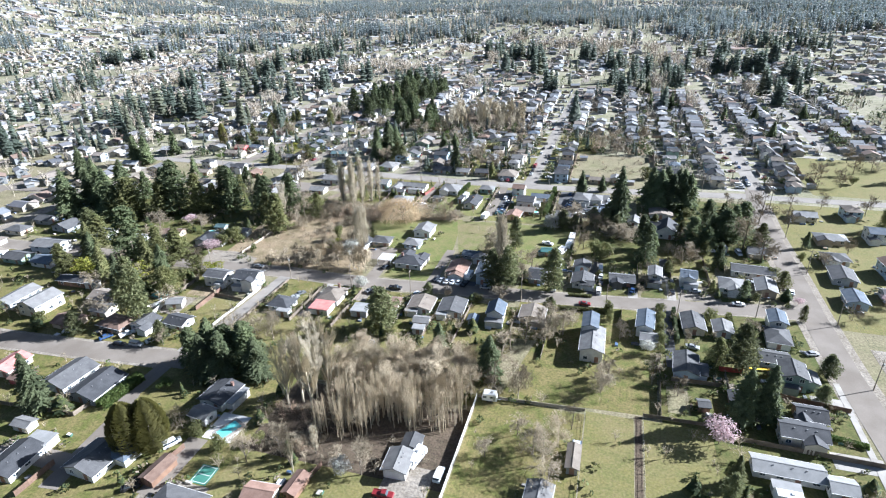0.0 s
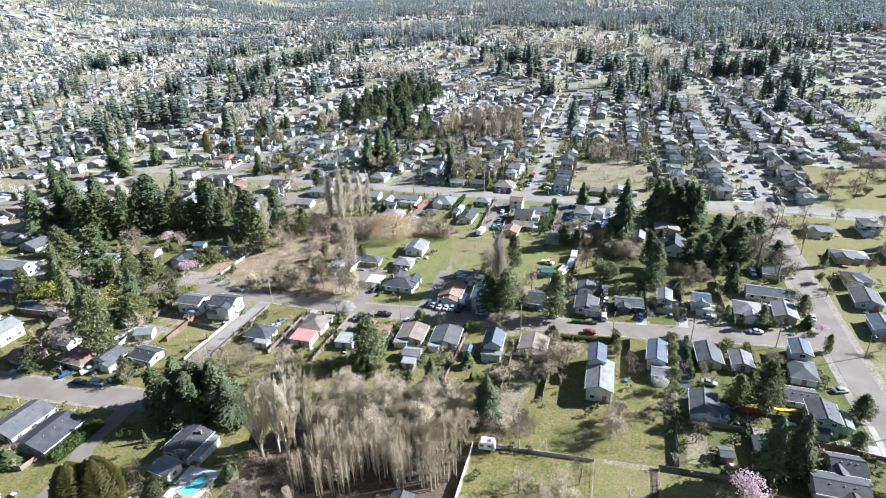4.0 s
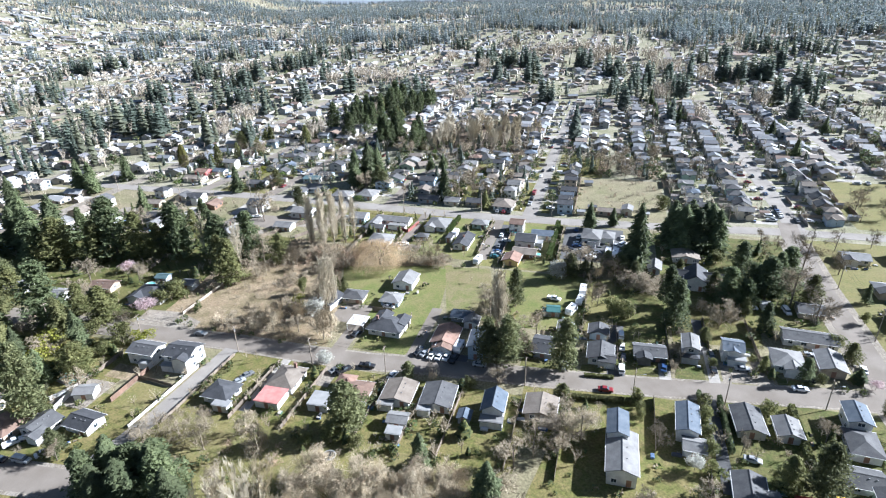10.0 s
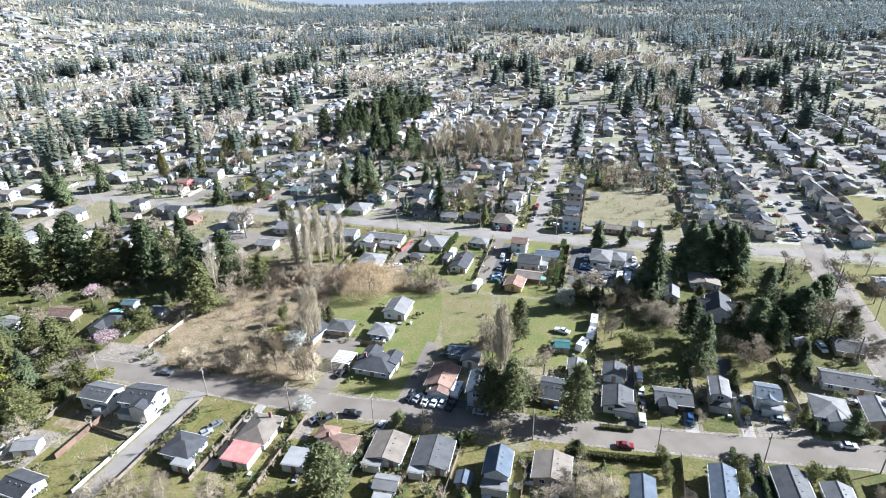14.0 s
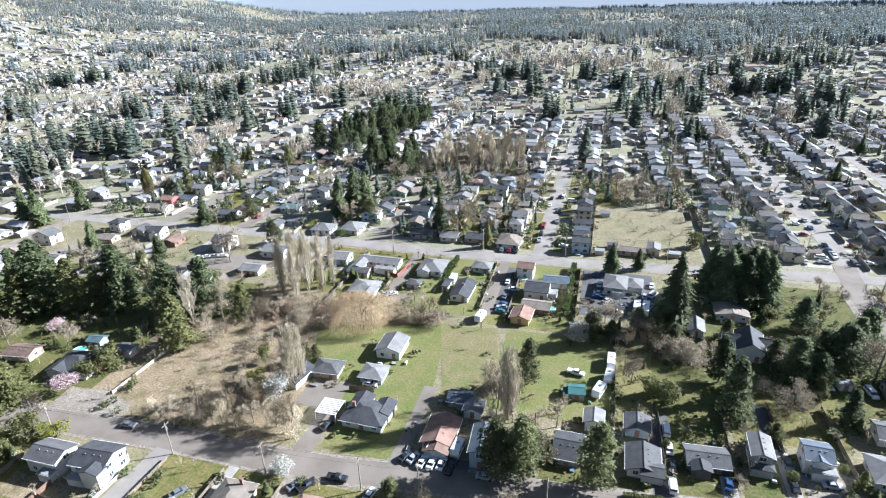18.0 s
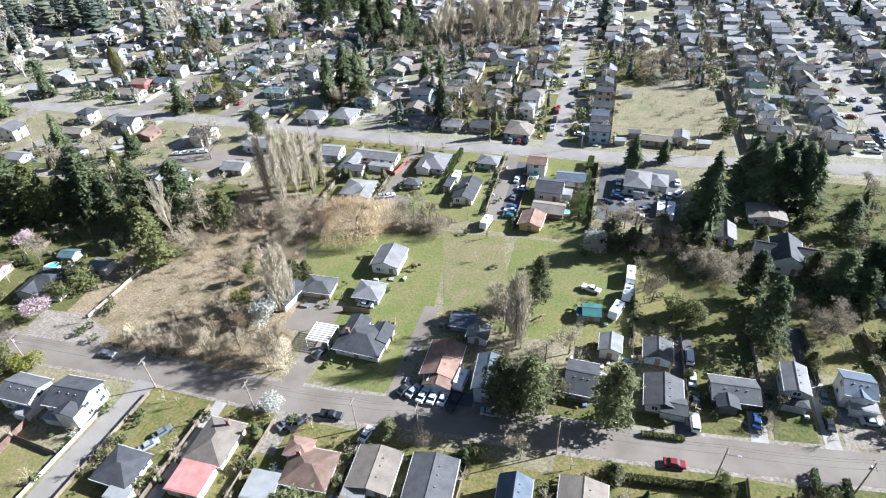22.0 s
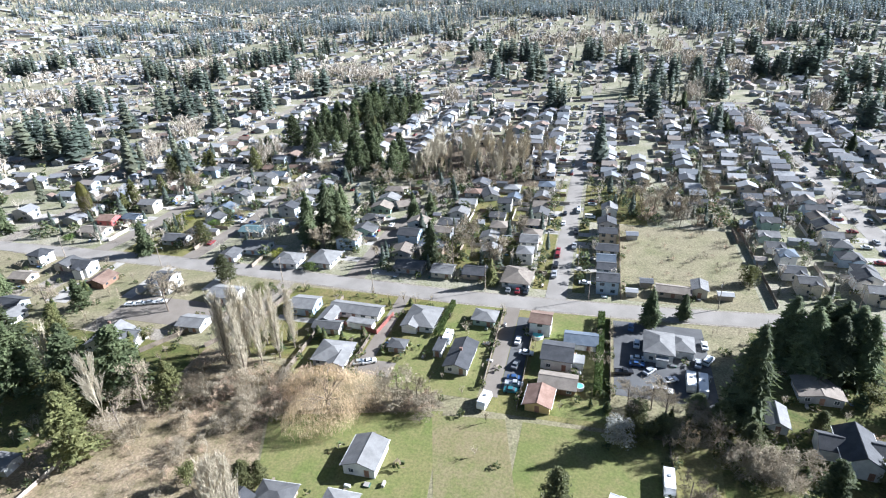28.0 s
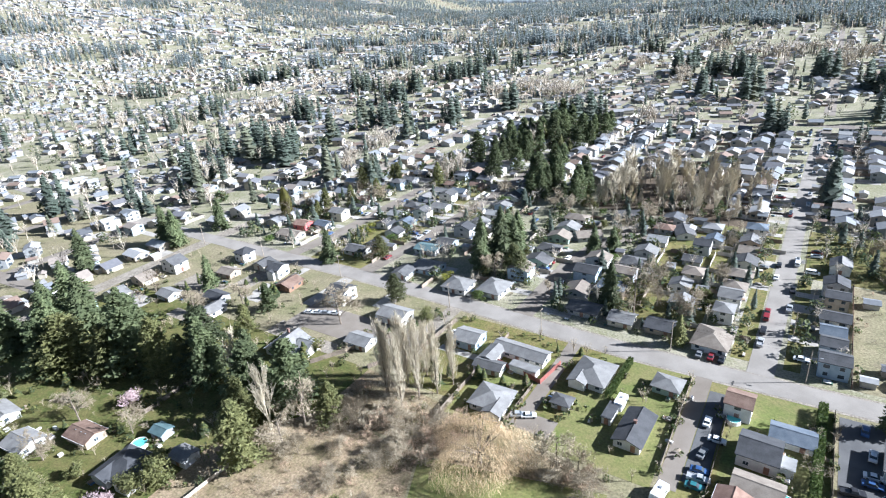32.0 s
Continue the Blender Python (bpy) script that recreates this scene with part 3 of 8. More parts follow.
def leaf_crown(rng, H, R, n=900, base=0.1, size=0.55, power=1.0, lobes=9):
    """A leafy crown of many small tilted leaf clumps round several lobes."""
    g = G()
    cs = [(rng.uniform(-0.5, 0.5) * R, rng.uniform(-0.5, 0.5) * R, H * rng.uniform(base + 0.2, 0.82), R * rng.uniform(0.35, 0.6)) for _ in range(lobes)]
    for _ in range(n):
        cx, cy, cz, r = rng.choice(cs)
        d = Vector((rng.gauss(0, 1), rng.gauss(0, 1), rng.gauss(0, 1))).normalized()
        p = Vector((cx, cy, cz)) + Vector((d.x * r, d.y * r, d.z * r * H / R * 0.35)) * rng.uniform(0.6, 1.08)
        if p.z < H * base:
            p.z = H * base + rng.random()
        u = Vector((rng.gauss(0, 1), rng.gauss(0, 1), rng.gauss(0, 0.6))).normalized() * size * rng.uniform(0.5, 1.3)
        w = u.cross(d)
        g.add([p - u, p + w * 0.7, p + u * 0.9, p - w * 0.6 + d * 0.15], [(0, 1, 2, 3)])
    return g


def cypress_crown(rng, H, R, n=1300, size=0.45):
    g = G()
    for _ in range(n):
        f = rng.random() ** 0.8
        a = rng.uniform(0, 2 * math.pi)
        rad = R * (math.sin(math.pi * min(1, f * 0.85 + 0.15)) ** 0.6) * rng.uniform(0.75, 1.08)
        p = Vector((rad * math.cos(a), rad * math.sin(a), H * (0.02 + 0.97 * f)))
        out = Vector((math.cos(a), math.sin(a), 0.5))
        u = Vector((-math.sin(a), math.cos(a), rng.uniform(-0.3, 0.3))) * size * rng.uniform(0.5, 1.1)
        up = (out * 0.4 + Vector((0, 0, 1))).normalized() * size * rng.uniform(0.7, 1.5)
        g.add([p - u, p + u, p + up + out * 0.12], [(0, 1, 2)])
    return g


def bare_tree(rng, H, spread, levels=4, upright=0.5, twigs=5, first=0.2, limbs=7, tw=0.035, clear=1.0):
    """Trunk and limbs as tapered tubes, and fine twigs as slivers; returns both meshes' geometry."""
    t, s = G(), G()

    def grow(p, d, L, r, lev):
        q = p + d * L
        if lev <= 1:
            t.tube(p, q, r, r * 0.6, 5)
        elif lev == 2:
            s.tube(p, q, r, r * 0.5, 3)
        else:
            o = d.orthogonal().normalized() * max(r, tw)
            s.add([p - o, p + o, q], [(0, 1, 2)])
        if lev >= levels:
            return
        n = twigs if lev >= 2 else limbs - 2 * lev
        for k in range(n):
            f = rng.uniform(0.3, 1.0) if lev else first + (1 - first) * (k + rng.random()) / n
            a = rng.uniform(0, 2 * math.pi)
            side = d.orthogonal().normalized()
            side = Matrix.Rotation(a, 3, d) @ side
            nd = (d * upright + side * (1 - upright) * spread + Vector((0, 0, 0.25 * clear))).normalized()
            grow(p + d * L * f, nd, L * rng.uniform(0.34, 0.62) * (1.05 - 0.5 * f * (lev == 0)), max(r * 0.45 * (1.1 - f * 0.5), 0.012), lev + 1)

    grow(Vector((0, 0, 0)), Vector((rng.uniform(-0.05, 0.05), rng.uniform(-0.05, 0.05), 1)).normalized(), H * 0.86, H * 0.016 + 0.03, 0)
    return t, s


def willow_geo(rng, H, R):
    """A low dome of fine hanging twigs on a short forked trunk."""
    t, s = G(), G()
    t.tube((0, 0, -0.3), (0, 0, H * 0.3), 0.7, 0.5, 7)
    for k in range(14):
        a, q = rng.uniform(0, 6.28), rng.uniform(0.4, 0.8) * R
        mid = Vector((q * 0.5 * math.cos(a), q * 0.5 * math.sin(a), H * 0.6))
        t.tube((0, 0, H * 0.27), mid, 0.25, 0.14, 4)
        t.tube(mid, (q * math.cos(a), q * math.sin(a), H * 0.82), 0.14, 0.05, 4)
    for _ in range(17000):
        a, u = rng.uniform(0, 6.28), rng.uniform(0.02, 1.0)
        el = math.asin(u)
        r = rng.uniform(0.72, 1.0) * (1 + 0.14 * math.sin(3 * a) + 0.1 * math.sin(5 * a + 1))
        p = Vector((R * r * math.cos(el) * math.cos(a), R * r * math.cos(el) * math.sin(a), H * (0.22 + 0.78 * r * u)))
        q = p + Vector((rng.gauss(0, 0.35) + 0.3 * math.cos(a), rng.gauss(0, 0.35) + 0.3 * math.sin(a), rng.uniform(-3.2, 0.3)))
        q.z = max(q.z, 0.3)
        o = Vector((rng.gauss(0, 1), rng.gauss(0, 1), 0)).normalized() * 0.03
        s.add([p - o, p + o, q], [(0, 1, 2)])
    return t, s


def column_tree(rng, H, R, low, boughs, twigs, wid, lift=(0.14, 0.42)):
    """A leafless column: many boughs that leave the trunk and turn upwards, each with fine twigs."""
    t, s = G(), G()
    t.tube((0, 0, -0.3), (0, 0, H * 0.55), H * 0.011 + 0.03, H * 0.007, 6).tube((0, 0, H * 0.55), (0, 0, H * 0.97), H * 0.007, 0.02, 4)
    for k in range(boughs):
        f = low + (0.84 - low) * (k + rng.random()) / boughs
        a = k * 2.4 + rng.uniform(-0.5, 0.5)
        out = Vector((math.cos(a), math.sin(a), 0))
        rad = R * rng.uniform(0.35, 1.1) * (1.2 - 0.8 * f)
        p = Vector((0, 0, H * f))
        m = p + out * rad * 0.55 + Vector((0, 0, H * rng.uniform(0.04, 0.08)))
        q = m + out * rad * 0.5 + Vector((rng.gauss(0, 0.25), rng.gauss(0, 0.25), H * rng.uniform(*lift) * (1.1 - f)))
        s.tube(p, m, 0.055, 0.04, 3)
        s.tube(m, q, 0.04, 0.012, 3)
        for j in range(twigs):
            c = p.lerp(m, 0.4 + 0.6 * rng.random()) if j % 4 == 0 else m.lerp(q, rng.random())
            e = c + Vector((rng.gauss(0, 0.3), rng.gauss(0, 0.3), rng.uniform(0.5, 1.6))) + out * rng.uniform(-0.2, 0.3)
            o = Vector((rng.gauss(0, 1), rng.gauss(0, 1), 0)).normalized() * wid
            s.add([c - o, c + o, e], [(0, 1, 2)])
    return t, s


TREE_KINDS = {}


def tree_kind(kind, variants, label, name="tree"):
    """variants: list of (trunk mesh, crown mesh) of unit height 20 m."""
    TREE_KINDS[kind] = (variants, label, name)


_r = random.Random(7)


def trunk(H, r):
    return G().tube((0, 0, -0.3), (0, 0, H * 0.5), r, r * 0.6, 7).tube((0, 0, H * 0.5), (0, 0, H * 0.95), r * 0.6, 0.04, 6).mesh("trunk", BARK)


tree_kind("fir", [(trunk(20, 0.34), fir_crown(_r, 20, 5.0, 0.05 + 0.03 * k, 26, 12, 0.3 + 0.05 * k).mesh("crown", FIR)) for k in range(3)], "tall dark green fir with drooping boughs", "fir_tree")
tree_kind("olive_fir", [(trunk(20, 0.34), fir_crown(_r, 20, 5.0, 0.08, 24, 11, 0.25 + 0.1 * k).mesh("crown", FIR_OLIVE)) for k in range(2)], "tall olive green cedar with ragged boughs", "cedar_tree")
tree_kind("pine", [(trunk(20, 0.34), pine_crown(_r, 20, 5.4, 120, 34, 0.1, 0.6 + 0.1 * k).mesh("crown", PINE)) for k in range(3)], "broad green pine with a ragged lumpy crown", "pine_tree")
tree_kind("spruce", [(trunk(20, 0.34), (pine_crown(_r, 20, 5.0, 120, 30, 0.12, 0.75) if k == 2 else conifer_crown(_r, 20, r, 140, 26, lo, pw, dr)).mesh("crown", FIR)) for k, (r, lo, pw, dr) in enumerate(((5.6, 0.04, 0.55, 0.22), (4.8, 0.1, 0.75, 0.35), (5, 0.1, 0.7, 0.3), (6.2, 0.05, 0.5, 0.15), (4.4, 0.14, 0.45, 0.3)))], "tall dark conifer with an uneven ragged crown", "conifer_tree")
tree_kind("cedar", [(trunk(20, 0.34), (pine_crown(_r, 20, 5.6, 120, 30, 0.08, 0.65) if k == 1 else conifer_crown(_r, 20, r, 140, 26, lo, pw, dr)).mesh("crown", FIR_OLIVE)) for k, (r, lo, pw, dr) in enumerate(((5.8, 0.03, 0.6, 0.45), (5, 0.1, 0.7, 0.3), (5.0, 0.06, 0.48, 0.2), (6.4, 0.03, 0.7, 0.35)))], "tall olive conifer with thin ragged boughs", "conifer_tree")
tree_kind("cypress", [(trunk(20, 0.3), cypress_crown(_r, 20, 4.8, 5200, 0.55).mesh("crown", CYPRESS)) for k in range(2)], "dense columnar olive-brown cypress", "cypress_tree")
tree_kind("evergreen", [(trunk(20, 0.5), leaf_crown(_r, 20, 9.5, 1700, 0.03, 0.9, 1.0, 16).mesh("crown", FIR_OLIVE)) for k in range(2)], "rounded olive green evergreen bush", "evergreen_bush")
tree_kind("yellow_bush", [(trunk(20, 0.5), leaf_crown(_r, 20, 14.0, 1100, 0.03, 1.1, 1.0, 12).mesh("crown", YELLOW_LEAF))], "bright yellow-green garden bush", "garden_bush")
tree_kind("green_bush", [(trunk(20, 0.5), leaf_crown(_r, 20, 14.0, 1100, 0.03, 1.1, 1.0, 12).mesh("crown", HEDGE))], "leafy green garden bush", "garden_bush")


def bare_pair(rng, m1, m2, *a, **k):
    t, s = bare_tree(rng, *a, **k)
    return t.mesh("trunk", m1), s.mesh("branchwork", m2)


tree_kind("bare", [bare_pair(_r, BARK, TWIG, 20, 1.5, 4, 0.44, 7, 0.2, 10, 0.058) for k in range(3)], "leafless deciduous tree with grey-brown twigs", "bare_tree")
tree_kind("bare_bush", [bare_pair(_r, TWIG, TWIG, 20, 1.7, 4, 0.45, 6, 0.01, 12, 0.06) for k in range(3)], "many-stemmed leafless grey-brown bush", "bare_bush")
tree_kind("thicket_brush", [bare_pair(_r, TWIG_GREY, TWIG_TAN, 20, 1.4, 4, 0.5, 6, 0.03, 14, 0.045) for k in range(2)], "pale tan leafless tree branching from the ground", "bare_tree")
tree_kind("pale_bare", [bare_pair(_r, TWIG_PALE, TWIG_PALE, 20, 0.85, 4, 0.72, 7, 0.06, 12, 0.03) for k in range(2)], "leafless tall tree with pale tan branches", "bare_tree")
tree_kind("poplar", [(t.mesh("trunk", BARK), s.mesh("branchwork", TWIG_PALE)) for t, s in (column_tree(_r, 20, 2.2, 0.04, 120, 22, 0.04), column_tree(_r, 20, 2.5, 0.04, 120, 22, 0.04))], "narrow leafless poplar with pale upright branches", "poplar_tree")


def stems(rng, n):
    """Several slender stems that rise close together."""
    t, s = G(), G()
    for _ in range(n):
        o = Vector((rng.uniform(-3.4, 3.4), rng.uniform(-3.4, 3.4), 0))
        for src, dst in zip(column_tree(rng, rng.uniform(13, 20), 2.4, 0.3, 15, 11, 0.022, (0.08, 0.22)), (t, s)):
            dst.add([Vector(v) + o for v in src.v], src.f)
    return t, s


tree_kind("sapling", [(t.mesh("trunk", TWIG_TAN), s.mesh("branchwork", TWIG_TAN)) for t, s in (stems(_r, 4), stems(_r, 5), stems(_r, 4))], "slender leafless stems in a dense thicket", "thicket_tree")
BRUSH = [bare_tree(_r, 20, 2.4, 3, 0.35, 4, 0.03, 10, 0.15) for k in range(4)]
tree_kind("pink", [(BT[0].mesh("trunk", BARK), leaf_crown(_r, 20, 11.0, 1500, 0.2, 0.75, 1.0, 16).mesh("blossom", PINK)) for BT in (bare_tree(_r, 17, 1.5, 2, 0.42, 4, 0.2, 8),)], "round flowering cherry tree in pink blossom", "cherry_tree")
tree_kind("pale_blossom", [(BT[0].mesh("trunk", BARK), leaf_crown(_r, 20, 10.0, 1900, 0.15, 0.8, 1.0, 16).mesh("blossom", PALE)) for BT in (bare_tree(_r, 17, 1.5, 2, 0.42, 4, 0.2, 8),)], "small tree in pale whitish bloom", "blossom_tree")
_wt, _ws = willow_geo(_r, 20, 13)
tree_kind("willow", [(_wt.mesh("trunk", BARK), _ws.mesh("branchwork", WILLOW))], "weeping willow with golden hanging twigs", "willow_tree")

_rt = random.Random(21)


def tree(kind, x, y, H, width=1.0):
    """One tree of a kind at a place, with its height and relative width; all of a variant share meshes."""
    variants, label, name = TREE_KINDS[kind]
    k = _rt.randrange(len(variants))
    s = H / 20.0 * (_rt.uniform(0.82, 1.1) if kind in ("spruce", "cedar") else 1.0)
    sx = s * width * _rt.uniform(0.92, 1.08)
    size = "tall" if H > 18 else "small" if H < 7 else ""
    tr, cr = variants[k]
    ob = new(name)
    ob.matrix_world = Matrix.LocRotScale((x, y, 0), Euler((0, 0, _rt.uniform(0, 6.28))), (sx, sx, s))
    tagged(ob, label, name.replace("_", " "), f"{name.replace('_', ' ')}s of the suburb")
    part("trunk", tr, ob)
    part(cr.name.split(".")[0], cr, ob)
    return ob


# ---- cars ----
PAINTS = {
    "white": mat("paint_white", (0.72, 0.72, 0.72), (0.80, 0.80, 0.80), 1.0, 0.3, 5.0, 0.03),
    "silver": mat("paint_silver", (0.42, 0.43, 0.44), (0.50, 0.51, 0.52), 1.0, 0.3, 5.0, 0.03, metal=0.3),
    "black": mat("paint_black", (0.02, 0.02, 0.022), (0.035, 0.035, 0.04), 1.0, 0.25, 5.0, 0.03),
    "red": mat("paint_red", (0.16, 0.018, 0.022), (0.21, 0.025, 0.03), 1.0, 0.3, 5.0, 0.03),
    "blue": mat("paint_blue", (0.03, 0.07, 0.18), (0.05, 0.10, 0.23), 1.0, 0.3, 5.0, 0.03),
    "grey": mat("paint_grey", (0.13, 0.135, 0.14), (0.18, 0.185, 0.19), 1.0, 0.3, 5.0, 0.03),
    "teal": mat("paint_teal", (0.03, 0.13, 0.15), (0.05, 0.17, 0.19), 1.0, 0.3, 5.0, 0.03),
}


def car_body(style, m):
    g = G()
    if style == "pickup":
        prof = [(-2.6, 0.35), (-2.65, 0.95), (-2.55, 1.05), (-0.4, 1.05), (1.3, 1.05), (2.55, 0.98), (2.7, 0.8), (2.65, 0.35)]
    elif style == "van":
        prof = [(-2.5, 0.35), (-2.55, 1.1), (-2.4, 1.15), (1.3, 1.15), (2.3, 1.0), (2.5, 0.8), (2.45, 0.35)]
    else:
        prof = [(-2.2, 0.35), (-2.28, 0.75), (-2.1, 0.92), (-1.2, 0.95), (0.95, 0.95), (2.0, 0.84), (2.22, 0.65), (2.2, 0.32)]
    n = len(prof)
    half = 0.9
    rows = [(-half, 0.0), (-half + 0.12, 0.06), (half - 0.12, 0.06), (half, 0.0)]
    vs = []
    for yy, up in rows:
        vs += [(px, yy, pz + (up if pz > 0.7 else 0)) for px, pz in prof]
    fs = []
    for r in range(3):
        fs += [(r * n + i, r * n + (i + 1) % n, (r + 1) * n + (i + 1) % n, (r + 1) * n + i) for i in range(n)]
    fs += [tuple(range(n)), tuple(reversed(range(3 * n, 4 * n)))]
    g.add(vs, fs)
    if style == "pickup":
        g.box(-2.5, -0.9, 1.05, -0.5, -0.8, 1.25).box(-2.5, 0.8, 1.05, -0.5, 0.9, 1.25).box(-2.6, -0.9, 1.0, -2.5, 0.9, 1.25)
        g.box(-0.35, -0.68, 1.68, 0.85, 0.68, 1.76)
    elif style == "van":
        g.box(-2.35, -0.8, 1.75, 1.0, 0.8, 1.9)
    else:
        g.box(-0.95, -0.64, 1.38, 0.35, 0.64, 1.46)
    return g.mesh("body", m)


def car_glass(style):
    z0, z1, a0, a1, b0, b1 = {"pickup": (1.05, 1.7, -0.45, 1.3, -0.35, 0.85), "van": (1.12, 1.78, -2.45, 1.7, -2.35, 1.0), "sedan": (0.93, 1.4, -1.6, 1.1, -0.95, 0.35)}[style]
    w0, w1 = 0.82, 0.66
    vs = [(a0, -w0, z0), (a1, -w0, z0), (a1, w0, z0), (a0, w0, z0), (b0, -w1, z1), (b1, -w1, z1), (b1, w1, z1), (b0, w1, z1)]
    return G().add(vs, [(0, 1, 5, 4), (1, 2, 6, 5), (2, 3, 7, 6), (3, 0, 4, 7), (4, 5, 6, 7)]).mesh("cabin", GLASS_DARK)


def wheel_mesh():
    g = G()
    n = 12
    for y0, y1, r in ((-0.11, 0.11, 0.33),):
        vs = [(r * math.cos(2 * math.pi * k / n), yy, r * math.sin(2 * math.pi * k / n)) for yy in (y0, y1) for k in range(n)]
        g.add(vs, [(k, (k + 1) % n, (k + 1) % n + n, k + n) for k in range(n)] + [tuple(range(n)), tuple(range(2 * n - 1, n - 1, -1))])
    return g.mesh("wheel", RUBBER)


def car(x, y, rz, colour="white", style="sedan", z=0.07):
    kind = {"sedan": "car", "pickup": "pickup_truck", "van": "van"}[style]
    ob = thing(kind, x, y, z, rz, None, label=f"{colour} {kind.replace('_', ' ')} parked on the ground", category=kind.replace("_", " "), group="parked cars")
    part("body", shared(("car", style, colour), lambda: car_body(style, PAINTS[colour])), ob)
    part("cabin", shared(("glass", style), lambda: car_glass(style)), ob)
    ax = {"sedan": 1.35, "pickup": 1.7, "van": 1.5}[style]
    for sx in (-1, 1):
        for sy in (-1, 1):
            part("wheel", shared("wheel", wheel_mesh), ob, (sx * ax, sy * 0.82, 0.33))
    return ob


# ---- fences, poles ----
def fence(pts, h=1.7, m=None, label="weathered wooden board fence round a yard", bay=3.5, gap=0.0):
    """Posts and board panels along a line; each post and panel is a part."""
    m = m or WOOD
    ob = thing("fence", pts[0][0], pts[0][1], 0, 0, None, label=label, category="fence", group="yard fences")
    o = Vector((*pts[0], 0))
    for a, b in zip(pts, pts[1:]):
        a, b = Vector((*a, 0)), Vector((*b, 0))
        L = (b - a).length
        n = max(1, round(L / bay))
        ang = math.degrees(math.atan2(b.y - a.y, b.x - a.x))
        ln = round(L / n, 1)
        pm = shared(("panel", ln, h, m.name, gap), lambda: panel_mesh(ln, h, m, gap))
        po = shared(("post", h, m.name), lambda: G().box(-0.06, -0.06, -0.3, 0.06, 0.06, h + 0.08).box(-0.08, -0.08, h + 0.08, 0.08, 0.08, h + 0.12).mesh("post", m))
        for k in range(n):
            p = a.lerp(b, k / n) - o
            part("post", po, ob, p, ang)
            part("panel", pm, ob, p, ang)
    return ob


def rail_fence(pts, h=1.1, m=None, label="low post and rail fence along a grassy lot", bay=5.5):
    """Slim posts with two thin rails."""
    m = m or PALE_WOOD
    ob = thing("fence", pts[0][0], pts[0][1], 0, 0, None, label=label, category="fence", group="yard fences")
    o = Vector((*pts[0], 0))
    for a, b in zip(pts, pts[1:]):
        a, b = Vector((*a, 0)), Vector((*b, 0))
        L = (b - a).length
        n = max(1, round(L / bay))
        ang = math.degrees(math.atan2(b.y - a.y, b.x - a.x))
        ln = round(L / n, 1)
        rails = G()
        for z in (0.45, h - 0.05):
            rails.box(0, -0.015, z - 0.028, ln, 0.015, z + 0.028)
        rm = rails.mesh("rails", m)
        po = shared(("post", h, m.name), lambda: G().box(-0.06, -0.06, -0.3, 0.06, 0.06, h + 0.08).mesh("post", m))
        for k in range(n):
            part("post", po, ob, a.lerp(b, k / n) - o, ang)
            part("rails", rm, ob, a.lerp(b, k / n) - o, ang)
    return ob


def panel_mesh(L, h, m, gap):
    """One panel of boards that step in and out."""
    n = max(2, int(L / 0.4))
    line = []
    for k in range(n):
        o = 0.014 if k % 2 else -0.014
        line += [(k * L / n, o), ((k + 1) * L / n, o)]
    q = len(line)
    vs = [(x, o + t, z) for z in (0.05, h) for t in (-0.02, 0.02) for x, o in line]
    fs = []
    for k in range(q - 1):
        fs += [(k, k + 1, 2 * q + k + 1, 2 * q + k), (q + k + 1, q + k, 3 * q + k, 3 * q + k + 1), (2 * q + k, 2 * q + k + 1, 3 * q + k + 1, 3 * q + k), (k + 1, k, q + k, q + k + 1)]
    fs += [(0, 2 * q, 3 * q, q), (q - 1, 2 * q - 1, 4 * q - 1, 3 * q - 1)]
    return G().add(vs, fs).mesh("panel", m)


def crossarm_mesh():
    """A wooden arm with four insulator pins."""
    g = G().box(-1.2, -0.06, -0.06, 1.2, 0.06, 0.07)
    for k in (-1.05, -0.4, 0.4, 1.05):
        g.tube((k, 0, 0.07), (k, 0, 0.27), 0.05, 0.04, 6)
    return g.mesh("crossarm", POLE_WOOD)


def utility_pole(x, y, H=11.0, rz=0.0, lamp=False):
    ob = thing("utility_pole", x, y, 0, rz, None, label="weathered wooden utility pole beside the street", category="utility pole", group="utility poles")
    part("shaft", shared(("shaft", H), lambda: G().tube((0, 0, -0.5), (0, 0, H), 0.17, 0.11, 8).mesh("shaft", POLE_WOOD)), ob)
    part("crossarm", shared("arm", lambda: crossarm_mesh()), ob, (0, -0.12, H - 0.6))
    if lamp:
        g = G().tube((0, 0, 0), (0, -2.2, 0.7), 0.05, 0.04, 6).box(-0.15, -2.9, 0.62, 0.15, -2.15, 0.78)
        part("lamp_arm", g.mesh("lamp_arm", STEEL), ob, (0, 0, H - 2.4), 0, "grey steel street lamp arm")
    if int(x + y) % 3 == 0:
        part("transformer", shared("trafo", lambda: G().tube((0, 0, 0), (0, 0, 0.9), 0.24, 0.24, 10).disc_top(0, 0, 0.9, 0.24, 10).mesh("transformer", STEEL)), ob, (0.3, 0.1, H - 2.3), 0, "grey steel transformer can")
    return ob


